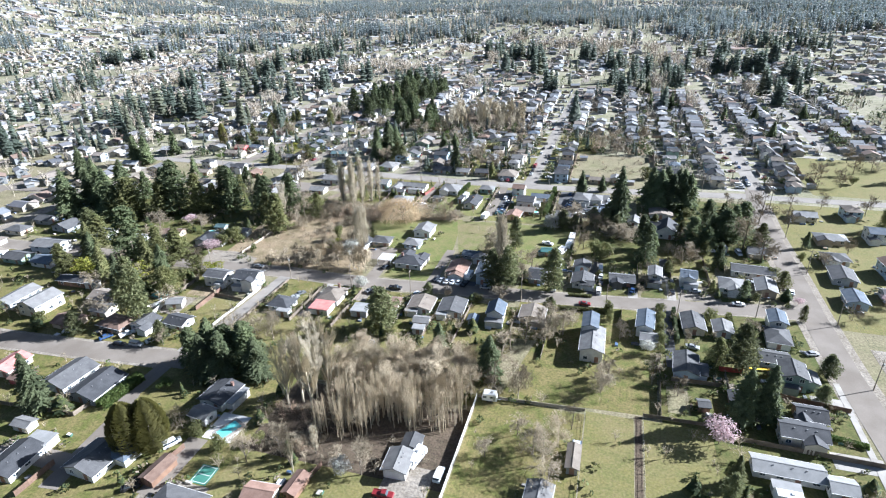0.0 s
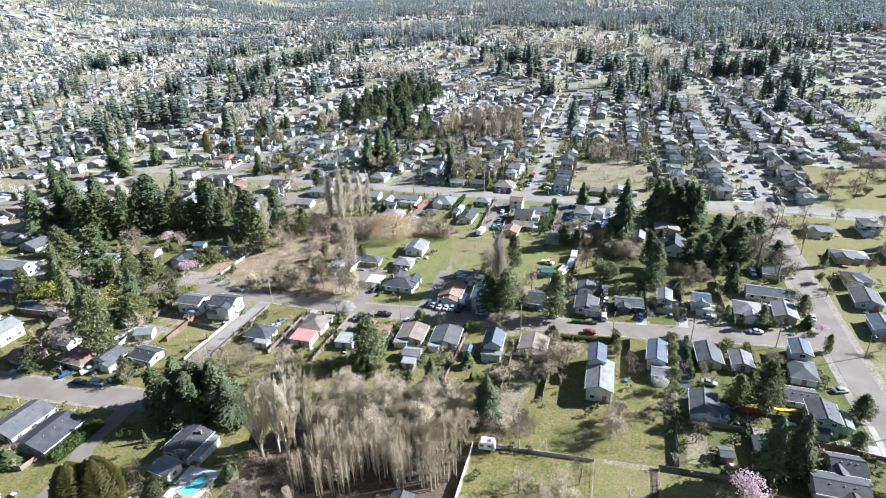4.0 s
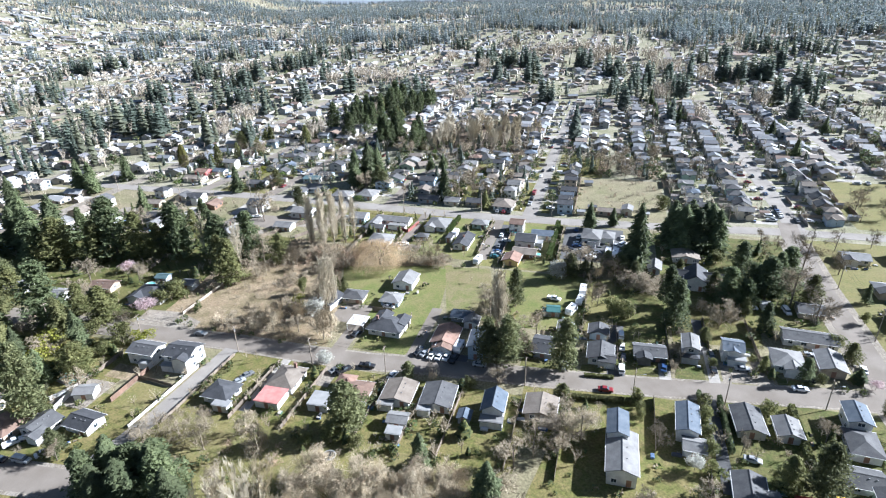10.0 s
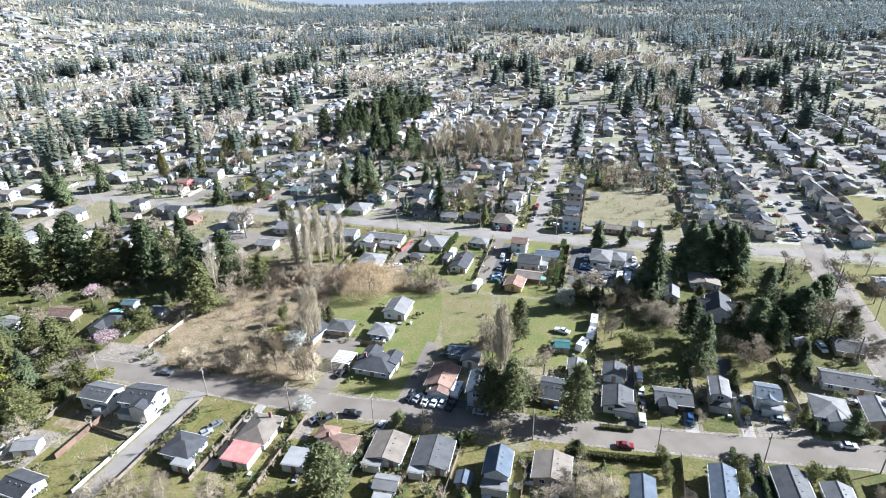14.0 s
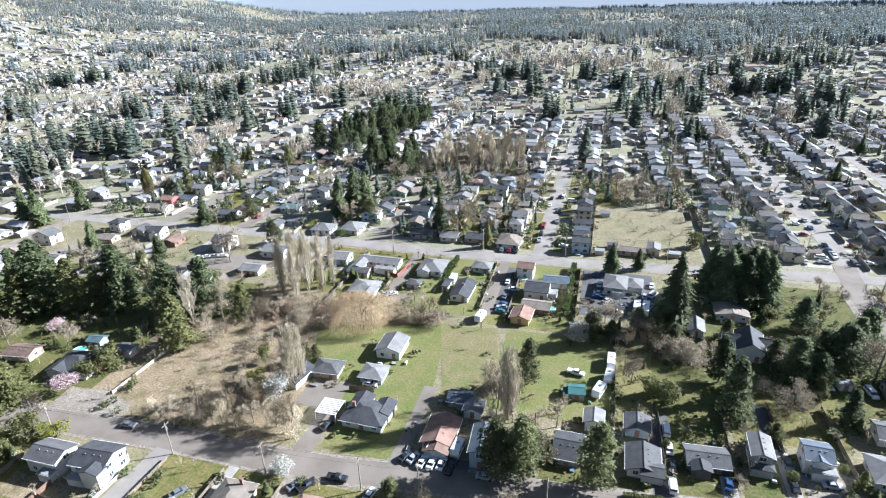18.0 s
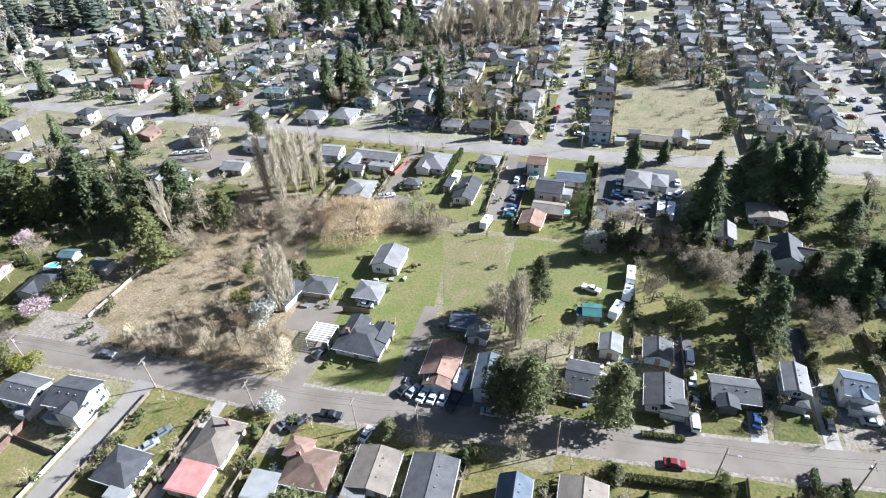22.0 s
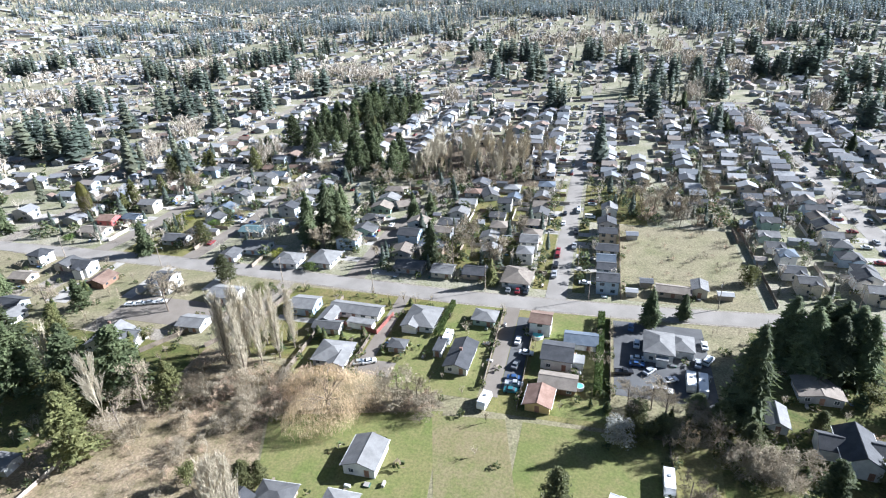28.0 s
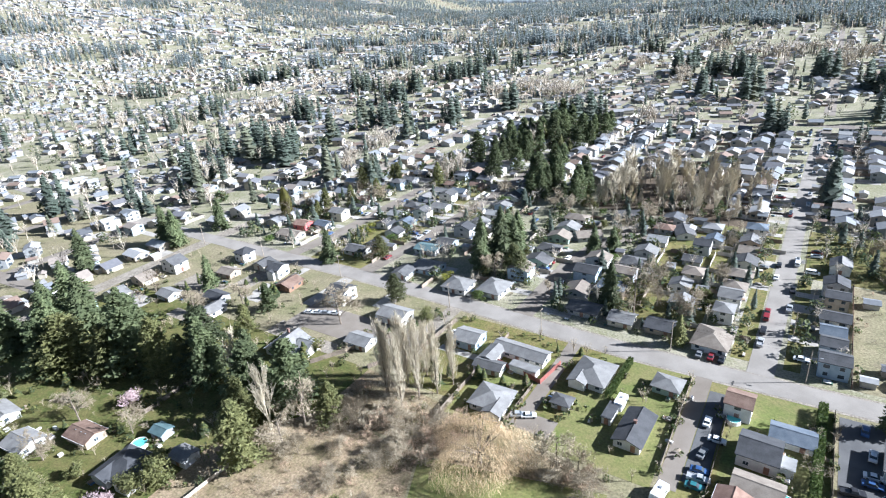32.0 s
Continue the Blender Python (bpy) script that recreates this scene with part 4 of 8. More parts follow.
def wires(pts, H=10.5):
    """Sagging cables from pole to pole."""
    cu = bpy.data.curves.new("power_line", "CURVE")
    cu.dimensions, cu.bevel_depth, cu.bevel_resolution = "3D", 0.018, 0
    cu.materials.append(RUBBER)
    for off in (-1.0, 0.4, 1.0):
        for a, b in zip(pts, pts[1:]):
            d = Vector((b[0] - a[0], b[1] - a[1])).normalized()
            s = cu.splines.new("POLY")
            s.points.add(8)
            for k in range(9):
                f = k / 8
                s.points[k].co = (a[0] + (b[0] - a[0]) * f - d.y * off, a[1] + (b[1] - a[1]) * f + d.x * off, H - 3.0 * f * (1 - f), 1)
    return tagged(new("power_line", cu), "thin black power cables sagging between poles", "cable")


def rise(x, y):
    """The land climbs gently towards the far west."""
    s = max(0.0, -x - 650 - 0.25 * y)
    return 0.165 * (s * s / 1200 if s < 600 else s - 300)


# ---- the ground and the streets ----
_g = G()
_n = 100
_xs = [-4600 + 9200 * k / _n for k in range(_n + 1)]
_ys = [-400 + 5000 * k / _n for k in range(_n + 1)]
_g.add([(x, y, rise(x, y)) for y in _ys for x in _xs], [(j * (_n + 1) + i, j * (_n + 1) + i + 1, (j + 1) * (_n + 1) + i + 1, (j + 1) * (_n + 1) + i) for j in range(_n) for i in range(_n)])
tagged(new("ground", _g.mesh("ground", GRASS)), "wide flat ground of patchy grass and bare soil", "ground", kind="structure")

road("road_south", [(-420, 166), (-300, 168), (-173, 173), (-150, 174), (-124, 175), (-98, 174.5), (-75, 175.5), (-54, 178), (-20, 180), (14, 183.5), (42, 187), (64, 190), (80, 191)], 7.8)
road("road_east", [(86, 60), (82, 131), (80.5, 156), (80, 191), (80.3, 223), (80, 262), (82, 312), (84, 330)], 8.6, z=0.075)
road("road_main", [(-700, 318), (-285, 313), (-203, 314), (-160, 313), (-113, 310.5), (-78, 309), (-49, 309.5), (-16, 310.5), (13, 312), (46, 315), (84, 318), (300, 322)], 8.0, ASPHALT_PALE, z=0.068)
road("street_centre", [(-41.5, 314), (-40.7, 362), (-40.2, 428), (-38.3, 558), (-36, 640)], 7.4, ASPHALT_PALE, z=0.062)
road("street_west_a", [(-199, 316), (-194.5, 364), (-193, 421), (-192, 640)], 7.8, z=0.062)
road("street_west_b", [(-246, 314), (-241.5, 346), (-240.6, 445), (-240, 640)], 7.8, z=0.062)
road("street_west_c", [(-303, 130), (-302.6, 246), (-302, 288), (-300, 348), (-299, 640)], 8.4, DIRT, z=0.062, label="dusty pale gravel road between houses")
road("close", [(-120, 314), (-119.5, 365), (-114, 388), (-107, 400)], 8.0, z=0.062)
tagged(new("road_turning_circle", G().disc_top(-104, 403, 0.064, 11).mesh("road_turning_circle", ASPHALT)), "round asphalt turning circle at the close's end", "road", kind="structure")
road("street_white", [(-157, 462), (-157.5, 640)], 8.6, z=0.062)
road("street_east_a", [(86, 322), (85.5, 395), (85, 465), (80, 640)], 9.0, ASPHALT_PALE, z=0.062)
road("street_east_b", [(146, 424), (146, 640)], 9.0, ASPHALT_PALE, z=0.062)
road("lane_west", [(-124.5, 171), (-125.6, 156), (-126.7, 134), (-130, 116), (-131.3, 105)], 5.6, ASPHALT_PALE, z=0.062, label="narrow worn asphalt lane between fences")
road("street_south_west", [(-420, 98), (-202, 103.5), (-166, 106), (-133, 109), (-124, 109.5)], 8.4, z=0.068)
road("lane_south", [(-131, 106), (-131.2, 91), (-126.6, 80), (-124, 55)], 5.5, z=0.058, label="narrow worn asphalt lane beside a hedge")
road("street_far_west", [(-700, 230), (-420, 232), (-303, 240)], 7.5, z=0.058)
for k, x in enumerate((-365, -428, -492, -556)):
    road("street_outer", [(x, 120), (x, 640)], 7.6, z=0.056)

# drives and yards of asphalt, concrete and gravel
rect("driveway", -64.6, 178, -60.6, 213, 0.05, ASPHALT, "worn asphalt drive beside a brown house")
rect("driveway", -91, 178.5, -85.5, 196, 0.05, ASPHALT, "asphalt drive beside a low house")
rect("driveway", -100, 196, -87, 209, 0.05, ASPHALT, "asphalt forecourt before two garages")
rect("driveway", -57.6, 258, -53, 306, 0.05, ASPHALT, "long asphalt drive to a back lot")
rect("driveway", -52.8, 262, -47.5, 300, 0.05, ASPHALT_DARK, "parking strip of dark asphalt")
rect("driveway", -98, 266, -93.6, 306, 0.05, ASPHALT, "grey asphalt drive between gardens")
rect("driveway", -98, 260, -86, 267, 0.045, ASPHALT, "grey asphalt drive between gardens")
rect("yard", -199, 271, -160, 287, 0.05, ASPHALT, "grey asphalt court with parked cars")
rect("yard", -21.5, 266, 6, 304, 0.045, ASPHALT_DARK, "dark asphalt yard with many parked cars")
rect("parking_lot", 92, 128, 170, 172, 0.05, DIRT, "wide pale gravel parking lot")
rect("driveway", 15.9, 184.8, 19.4, 196, 0.05, CONCRETE, "concrete driveway to the street")
rect("driveway", 30.4, 186.5, 33.6, 208, 0.056, CONCRETE, "pale concrete driveway to the street")
rect("driveway", 44, 188.5, 49, 204, 0.05, DIRT, "gravel driveway to the street")
rect("driveway", 0.2, 183, 5.4, 216, 0.05, ASPHALT_DARK, "dark asphalt drive beside houses")
rect("driveway", 27.8, 146, 31, 184, 0.05, ASPHALT_DARK, "narrow dark asphalt drive between hedges")
rect("driveway", 67, 137.4, 77.6, 142, 0.05, CONCRETE, "bright new concrete driveway")
rect("pavement", 75.2, 100, 76.9, 150, 0.1, CONCRETE, "pale concrete pavement beside the road")
rect("driveway", 66, 113, 78, 119, 0.05, CONCRETE, "bright concrete driveway")
rect("driveway", -43, 72, -31, 86, 0.05, DIRT, "gravel yard before a white house")
rect("driveway", -101, 60, -95, 80, 0.05, ASPHALT, "asphalt drive beside a shed")
rect("driveway", -56, 179, -44, 186, 0.05, ASPHALT_DARK, "asphalt forecourt with a row of cars")
rect("driveway", -88, 160, -83, 173, 0.05, DIRT, "gravel parking strip by the street")
rect("driveway", -104, 144, -101, 170, 0.05, CONCRETE, "concrete strip beside a house")
rect("driveway", -150, 60, -126, 66, 0.05, ASPHALT, "asphalt drive behind houses")

# lawns, fields and rough ground
rect("lawn", -700, -390, 400, 309, 0.004, MEADOW_BROWN, "worn olive and tan grass between the plots")
rect("lawn", -24, 150, 28, 178.5, 0.012, LAWN, "green gardens beside a street")
rect("lawn", -300, 40, -84, 141, 0.009, LAWN, "shaded green gardens round houses")
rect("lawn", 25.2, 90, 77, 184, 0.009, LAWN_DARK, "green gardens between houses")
rect("lawn", -84, 52, -27.4, 80, 0.009, LAWN_DRY, "patchy green yards beside sheds")
rect("lawn", -300, 141, -150, 166, 0.009, LAWN, "green yards between trees")
rect("yard", -100, 52, -84, 66, 0.03, DIRT, "bare soil yard beside a house")
rect("driveway", -125, 66, -119.5, 82, 0.04, ASPHALT_DARK, "dark asphalt drive beside a house")
rect("yard", 45, 134, 58, 142, 0.03, DIRT, "bare soil yard behind houses")
rect("yard", 27, 124, 33, 136, 0.03, MEADOW_BROWN, "worn brown grass in a garden")
sheet("lawn", [(-101, 209), (-64, 182), (-61, 192), (-62, 214), (-66.5, 249.5), (-113, 238)], 0.03, MOWN, "broad green mown field round a barn")
sheet("field", [(-58, 209), (-40, 213), (-49.5, 250), (-69, 247.5)], 0.034, STUBBLE, "dry tan strip of worn meadow")
sheet("lawn", [(-45.5, 208), (-9, 206), (-8.6, 251), (-44.8, 250)], 0.03, MOWN, "large green back garden with play equipment")
sheet("lawn", [(-8.2, 206), (1.5, 216), (3, 250), (-8, 251)], 0.03, LAWN_DRY, "rough green yard behind houses")
sheet("field", [(-165, 179), (-130, 179), (-93, 180), (-101, 208), (-114, 238), (-148, 240), (-168, 218)], 0.028, SCRUB, "fallow brown lot overgrown with brush")
sheet("field", [(-150, 240), (-100, 240), (-66, 251), (-95, 256), (-150, 262)], 0.026, SCRUB, "strip of brown brush behind gardens")
sheet("lawn", [(8.6, 206), (20, 206), (21, 243), (8.8, 243)], 0.03, LAWN_DARK, "green lawn behind a low house, shade in its colour")
sheet("lawn", [(21.5, 210), (50, 212), (52, 240), (22, 243)], 0.026, LAWN, "rough sunlit grass between bushes")
rect("lawn", -26.8, 76, 4, 117, 0.03, LAWN, "rough green lot with bare fruit trees")
rect("lawn", 4.4, 76, 17.5, 118.5, 0.03, LAWN_DRY, "dry yellow-green mown lot")
rect("lawn", 20, 76, 38, 119, 0.03, LAWN_DRY, "green garden with long tree shadows")
rect("path", 17.8, 76, 19.7, 120, 0.034, LITTER, "bare dirt path along a fence")
sheet("lawn", [(-21, 118.5), (24, 121), (25, 156), (-14, 152)], 0.03, LAWN, "broad green back garden")
rect("field", -84, 80, -27.8, 110, 0.026, LITTER, "leaf-strewn brown floor of a thicket")
rect("field", -18.4, 318, 28, 385, 0.03, MEADOW_BROWN, "wide vacant lot of dry brown grass")
rect("lawn", -86, 256, -58.6, 305, 0.03, MOWN, "green lawns between houses and drives")
rect("lawn", -45.8, 254, -22.9, 305, 0.026, MOWN, "green yards beside a parking strip")
rect("lawn", -117, 256, -99.2, 280, 0.03, MOWN, "small green lawn before a house")
rect("lawn", -34.6, 386, -6, 436, 0.03, LAWN, "empty green grass lot by the street")
rect("field", -135, 430, -52, 520, 0.026, LITTER, "brown floor of a bare grove")
rect("lawn", -124, 140, -22, 170, 0.022, LAWN, "green back gardens of a row of houses")
rect("lawn", -122, 112, -24, 140, 0.018, LAWN_DRY, "open grassy gardens behind the row")
rect("lawn", 33.5, 138, 44, 168, 0.03, LAWN_DARK, "small green garden")
rect("lawn", 84.6, 182.5, 175, 310, 0.02, LAWN_DRY, "rough green roadside grass")
rect("field", 114, 328, 260, 404, 0.02, LAWN_DRY, "open yellow-green field beside an estate")
# these plots carry the shade of trees in their darker colour
rect("lawn", 1.8, 193, 19.7, 262, 0.014, LAWN_DARK, "green plot between board fences, shade in its colour")
rect("lawn", 20, 225, 76, 305, 0.016, LAWN_DARK, "green ground beneath firs, colour darkened for shade")
rect("lawn", -290, 180, -150, 262, 0.016, LAWN_DARK, "green yards among firs, shade in their colour")
for pts in ([(5.7, 184), (15.2, 185.2), (15.7, 192), (6.3, 194.5)], [(20.3, 185.6), (29.4, 186.8), (29.6, 199), (22.4, 197.5), (20.8, 192)], [(-8.3, 183.6), (-0.4, 184), (-1.2, 190.4), (-7.6, 190)], [(-27, 182.4), (-14, 183), (-14.6, 190), (-26.6, 189)], [(50, 189.8), (60, 190.8), (60.4, 197), (50, 196.6)]):
    sheet("lawn", pts, 0.04, LAWN_DARK, "small green front lawn beside the street")
sheet("yard", [(34.4, 187.6), (49, 189.4), (48.6, 200), (34.6, 201)], 0.036, DIRT, "bare gravel forecourt beside the street")
sheet("yard", [(-172, 178), (-146, 178.6), (-147, 184), (-160, 188), (-173, 187)], 0.034, DIRT, "bare pale verge where a track meets the street")
sheet("lawn", [(36.6, 187.9), (48.4, 189.2), (48.2, 192), (36.8, 191.2)], 0.047, MEADOW_BROWN, "bank of rough brown grass beside the street")
sheet("yard", [(23.2, 162), (26.2, 162), (26, 179.6), (23, 179)], 0.036, LITTER, "dark bare bed beside a drive")

# ---- houses south-west ----
house(-155.5, 91.5, 10.5, 13.5, -4, rc="grey", roof="gable", axis="y")
house(-142.5, 89.5, 11.0, 13.5, -1, rc="dark grey", axis="y", wc="grey")
house(-205, 124, 10.2, 12.8, -3, rc="light grey", axis="y", h=4.6, wc="cream")
house(-221, 127, 8.5, 15, 2, rc="light grey", axis="y")
house(-186, 136, 10, 8, 1, rc="tan", wc="tan")
house(-165, 120.5, 11, 8, -4, rc="brown", wc="tan", roof="hip")
house(-154.5, 123.6, 8.6, 8, -4, rc="grey", wc="white", axis="y", wings=((3, -3.5, 4, 4, 2.6, "gable", "y", "grey"),))
house(-143.2, 127.6, 9, 7, -4, rc="dark grey", wc="white", axis="x")
house(-209.5, 143.6, 13, 5, 3, h=2.6, rc="dark grey", axis="x", wc="brown", name="barn")
house(-199.5, 143, 5.2, 3.2, 3, h=2.4, rc="white", roof="flat", name="shed")
house(-178, 127.6, 8, 7, 0, rc="grey", wc="cream", axis="x", fine=False)
house(-184, 117.5, 10, 8, -2, rc="brown", wc="tan", axis="x", fine=False)
house(-248.5, 167, 15, 10, 4, h=4.6, rc="light grey", wc="white", axis="x", fine=False)
house(-266, 191.5, 12, 10, -5, rc="grey", wc="grey", axis="y", fine=False)
house(-154, 138.8, 6.6, 5.2, 20, h=2.4, rc="light grey", axis="x", wc="white", name="shed")
house(-101.8, 96, 8.8, 10.4, -5, h=3.0, rc="dark grey", axis="y", wc="white", pitch=0.22, chimney=(2, 3), note="a pool terrace", wings=((5.6, 0.5, 2.6, 7.4, 2.5, "flat", "x", "white"),))
house(-101.5, 87, 6.6, 5.4, -8, rc="light grey", axis="x", h=2.7, name="garage", wc="white")
house(-118.2, 65, 10.5, 11, -4, rc="grey", roof="gable", axis="y", wings=((5.5, 4, 6, 5, 2.6, "hip", "x", "blue grey"),), wc="white")
house(-139, 59, 9, 12, 4, rc="dark grey", axis="y")
house(-138.5, 66.5, 7.5, 5.5, 4, rc="white", roof="flat", h=2.5, name="carport")
house(-149.4, 70.5, 5.5, 3.4, 0, h=2.2, rc="light grey", name="shed")
house(-180, 91, 8, 10, 6, rc="red", wc="cream", axis="y")
house(-170, 87, 6, 5, 0, h=2.3, rc="brown", wc="red", name="shed")
house(-99.3, 66.5, 3.7, 8.2, -5, h=2.4, rc="brown", axis="y", wc="brown", name="shed")
house(-87, 58, 13, 9, -2, rc="grey", roof="hip", wings=((-4, -4, 7, 6, 2.7, "hip", "y", "grey"),))
house(-62.5, 71.5, 3.2, 6.8, -4, h=2.3, rc="rust", axis="y", wc="brown", name="shed")
house(-69.5, 66.5, 7.5, 5, 4, h=2.4, rc="rust", wc="cream", name="garage")
house(-40.4, 84.5, 6.5, 8, 2, rc="light grey", axis="y", h=3.0, garage=True)
house(-39.2, 92, 4.4, 4.8, 2, h=2.5, rc="grey", name="shed", wc="grey")
house(-4.5, 84.5, 6.2, 6, -2, rc="light grey", axis="y", wc="blue")
house(2.4, 98, 2.8, 8.3, 0, h=2.2, rc="tan", axis="y", wc="grey", name="shed")
house(-185, 74, 10, 12, 0, rc="grey", axis="y")
house(-170, 66, 10, 11, 0, rc="light grey", axis="y")
house(-205, 90, 11, 9, 0, rc="brown", wc="cream")
house(-225, 88, 11, 9, 0, rc="grey")
# ---- houses south-east ----
house(4.2, 149.5, 7.8, 15, 0, h=4.3, rc="light grey", axis="y", wings=((-1.2, 8.5, 5, 9, 6.2, "gable", "y", "blue grey"),))
house(21.4, 167, 6.0, 12, -4, h=4.0, rc="blue grey", axis="y")
house(22.4, 158.5, 6.2, 5.4, -3, h=2.5, rc="light grey", name="garage")
house(37.5, 172, 7.4, 11, 2, rc="grey", axis="y", wc="cream")
house(33.0, 145, 7.5, 11.5, -4, h=3.2, rc="grey", axis="y", wings=((3.6, -1, 5, 6, 2.7, "gable", "x", "grey"),), wc="blue")
house(47, 171, 6.2, 8, 0, rc="light grey", axis="y")
house(65.0, 178.5, 6.0, 9, -4, h=4.6, rc="blue grey", axis="y")
house(63.7, 169, 7.5, 9.5, -4, h=3, rc="grey", roof="hip")
house(63, 147, 7.6, 9, -3, h=4.8, rc="grey", wc="green", axis="y", wings=((5.2, 0.5, 3.6, 6, 2.7, "gable", "y", "light grey"), (-1, -5.2, 4, 2.2, 2.5, "flat", "x", "grey")))
house(60, 156.5, 9, 7, -3, rc="grey", axis="x")
house(64, 130.6, 8, 7, 0, rc="dark grey", wc="brown", axis="x", pitch=0.5, wings=((-2.5, -3.4, 3.4, 3, 2.7, "gable", "y", "dark grey"),))
house(60, 122, 12, 7.6, -1, h=3.2, rc="dark grey", wc="cream", axis="x", wings=((2, -4, 5, 3, 3, "gable", "y", "dark grey"),))
house(53.5, 107.6, 16.5, 6, -1, rc="white", axis="x")
house(64.5, 104.5, 6.4, 5.6, -1, rc="white", axis="x", name="garage")
house(52, 101.5, 6, 2.6, -1, h=2.2, rc="white", roof="flat", name="shed")
house(36.5, 128, 3, 3, 6, h=2.1, rc="grey", name="shed", wc="brown")
house(46, 132, 4, 7, 0, h=2.3, rc="grey", axis="y", name="shed", wc="brown")
house(96.5, 203.4, 7.2, 10.4, -3, h=3, rc="blue grey", axis="y", wc="blue")
house(98, 223, 9, 12, -5, rc="grey", axis="y", wc="grey")
house(112, 210, 10, 8, 0, rc="grey", wc="grey")
# ---- the row south of the street ----
house(-112.3, 148.6, 9, 8, -2, h=2.6, rc="dark grey", roof="hip", wc="white")
house(-108.8, 143.4, 4.9, 2.7, 0, h=2.3, rc="white", roof="flat", name="carport")
house(-96, 159, 8.8, 10.5, 0, rc="tan", roof="hip", wc="white", chimney=(1, 4))
house(-96.2, 150, 8.3, 7.4, 1, h=2.4, rc="red", roof="flat", name="carport")
house(-72.8, 158, 10, 8.6, 3, rc="brown", roof="hip", wc="white", chimney=(-3, 2), wings=((-4, 4, 5, 4, 2.7, "hip", "x", "rust"),))
house(-80.8, 152, 7, 6.8, 3, h=2.4, rc="white", roof="flat", name="carport")
house(-59.5, 161, 9.2, 10, 2, rc="tan", axis="y", pitch=0.25, wings=((-2.5, -5.5, 4.5, 3, 2.3, "flat", "x", "light grey"),))
house(-47.5, 161.8, 9.4, 10.6, 3, rc="grey", axis="y", pitch=0.25, wings=((-3, -5.8, 3.6, 3, 2.3, "flat", "x", "white"),))
house(-30.6, 161, 6.6, 9, 2, h=4.2, rc="blue grey", axis="y", pitch=0.6, wings=((0, -5.6, 6.2, 2.6, 2.4, "flat", "x", "light grey"),))
house(-38.2, 156, 3.2, 3.6, 2, h=2.1, rc="blue grey", axis="y", name="shed", wc="grey")
house(-17.7, 164.3, 9, 9.2, 0, rc="tan", axis="y", pitch=0.28, wc="tan", wings=((3, -5.2, 5, 2.6, 2.4, "flat", "x", "tan"),))
house(-56, 150, 5.5, 4, 4, h=2.3, rc="light grey", name="shed")
house(-55.5, 145, 4, 3, 4, h=2.2, rc="white", roof="flat", name="shed")
# ---- north of the street ----
house(-149, 159.5, 10.3, 7.5, 0, h=4.6, rc="grey", axis="x", wc="white", garage=True, wings=((2.6, -4.4, 3.6, 2.2, 2.4, "flat", "x", "white"),), note="a low sunroom")
house(-135.4, 161, 10.4, 8.8, 3, h=5, rc="dark grey", axis="x", wc="white", wings=((2.4, -4.6, 5, 3, 5, "gable", "y", "dark grey"), (-2.6, -5.0, 4.2, 2.2, 2.3, "flat", "x", "white")), note="a low sunroom")
house(-75.8, 195, 12.5, 10, -2, rc="dark grey", roof="hip", wings=((-3.5, 3.5, 5, 7, 2.7, "gable", "y", "dark grey"), (4, 3, 4.5, 6, 2.7, "gable", "y", "dark grey")), wc="white", chimney=(-4, 0))
house(-96.5, 212.5, 9, 7, 3, h=2.5, rc="grey", roof="hip", wc="tan")
house(-81.2, 213.4, 7.8, 7.1, 0, h=2.5, rc="light grey", roof="hip", wc="blue")
house(-80.5, 228.5, 8.8, 10.4, 0, h=3.0, rc="light grey", axis="y", name="barn", garage=False)
house(-104.5, 207, 7, 10, -10, h=2.8, rc="dark grey", axis="y", wc="white")
house(-53.6, 193, 8.4, 11.5, 0, rc="rust", axis="y", wc="white", wings=((0.5, -6.4, 6, 4, 2.4, "gable", "y", "brown"),))
house(-47.2, 204.5, 5.6, 6, 0, h=2.5, rc="light grey", axis="y", name="garage")
house(-51.6, 207.8, 8, 5.4, 0, h=2.5, rc="blue grey", wc="grey")
house(-41.7, 189.4, 5.8, 11, 3, h=5, rc="blue grey", axis="y", wc="blue", wings=((1.8, -2, 4, 3, 5, "gable", "x", "blue grey"),))
house(-20.3, 195, 7.5, 10, -2, rc="dark grey", axis="x", wc="grey")
house(-14.3, 207, 4.6, 5.4, -1, h=3.2, rc="light grey", axis="y", name="garage")
house(-19.6, 218.8, 4.4, 4.2, 6, h=2.3, rc="green", roof="gable", axis="x", name="shed", wc="grey", pitch=0.3, wings=((-2.9, -0.6, 1.6, 3.0, 1.9, "flat", "y", "green"),))
house(-3.0, 208, 6.6, 6.8, -1, rc="grey", axis="y", wc="blue")
house(-2.0, 195, 8.2, 9.4, -1, rc="grey", axis="y", wc="white", wings=((2, -3.5, 5, 4, 2.7, "gable", "x", "grey"),))
house(13.2, 199.4, 10.4, 7, 3, rc="grey", axis="x", wc="charcoal", wings=((-2, -4, 4, 3, 2.7, "gable", "y", "dark grey"),))
house(25.8, 203.6, 5.2, 8.8, -3, h=4.8, rc="light grey", axis="y", wc="grey", wings=((0, -5.0, 4.8, 1.8, 2.6, "hip", "x", "dark grey"),))
house(38.6, 205, 6.8, 7.4, -3, h=4.6, rc="blue grey", axis="x", wc="white", wings=((1.0, -4.4, 5.0, 2.2, 2.6, "flat", "x", "white"), (0, -2, 3, 4, 4.6, "gable", "y", "blue grey")))
house(54.3, 204, 9, 9.5, -4, h=3, rc="light grey", roof="hip", wc="white", wings=((1, -4.5, 4.5, 4, 3, "gable", "y", "light grey"),))
house(64.4, 219, 16.5, 7.5, -4, h=3, rc="grey", axis="x")
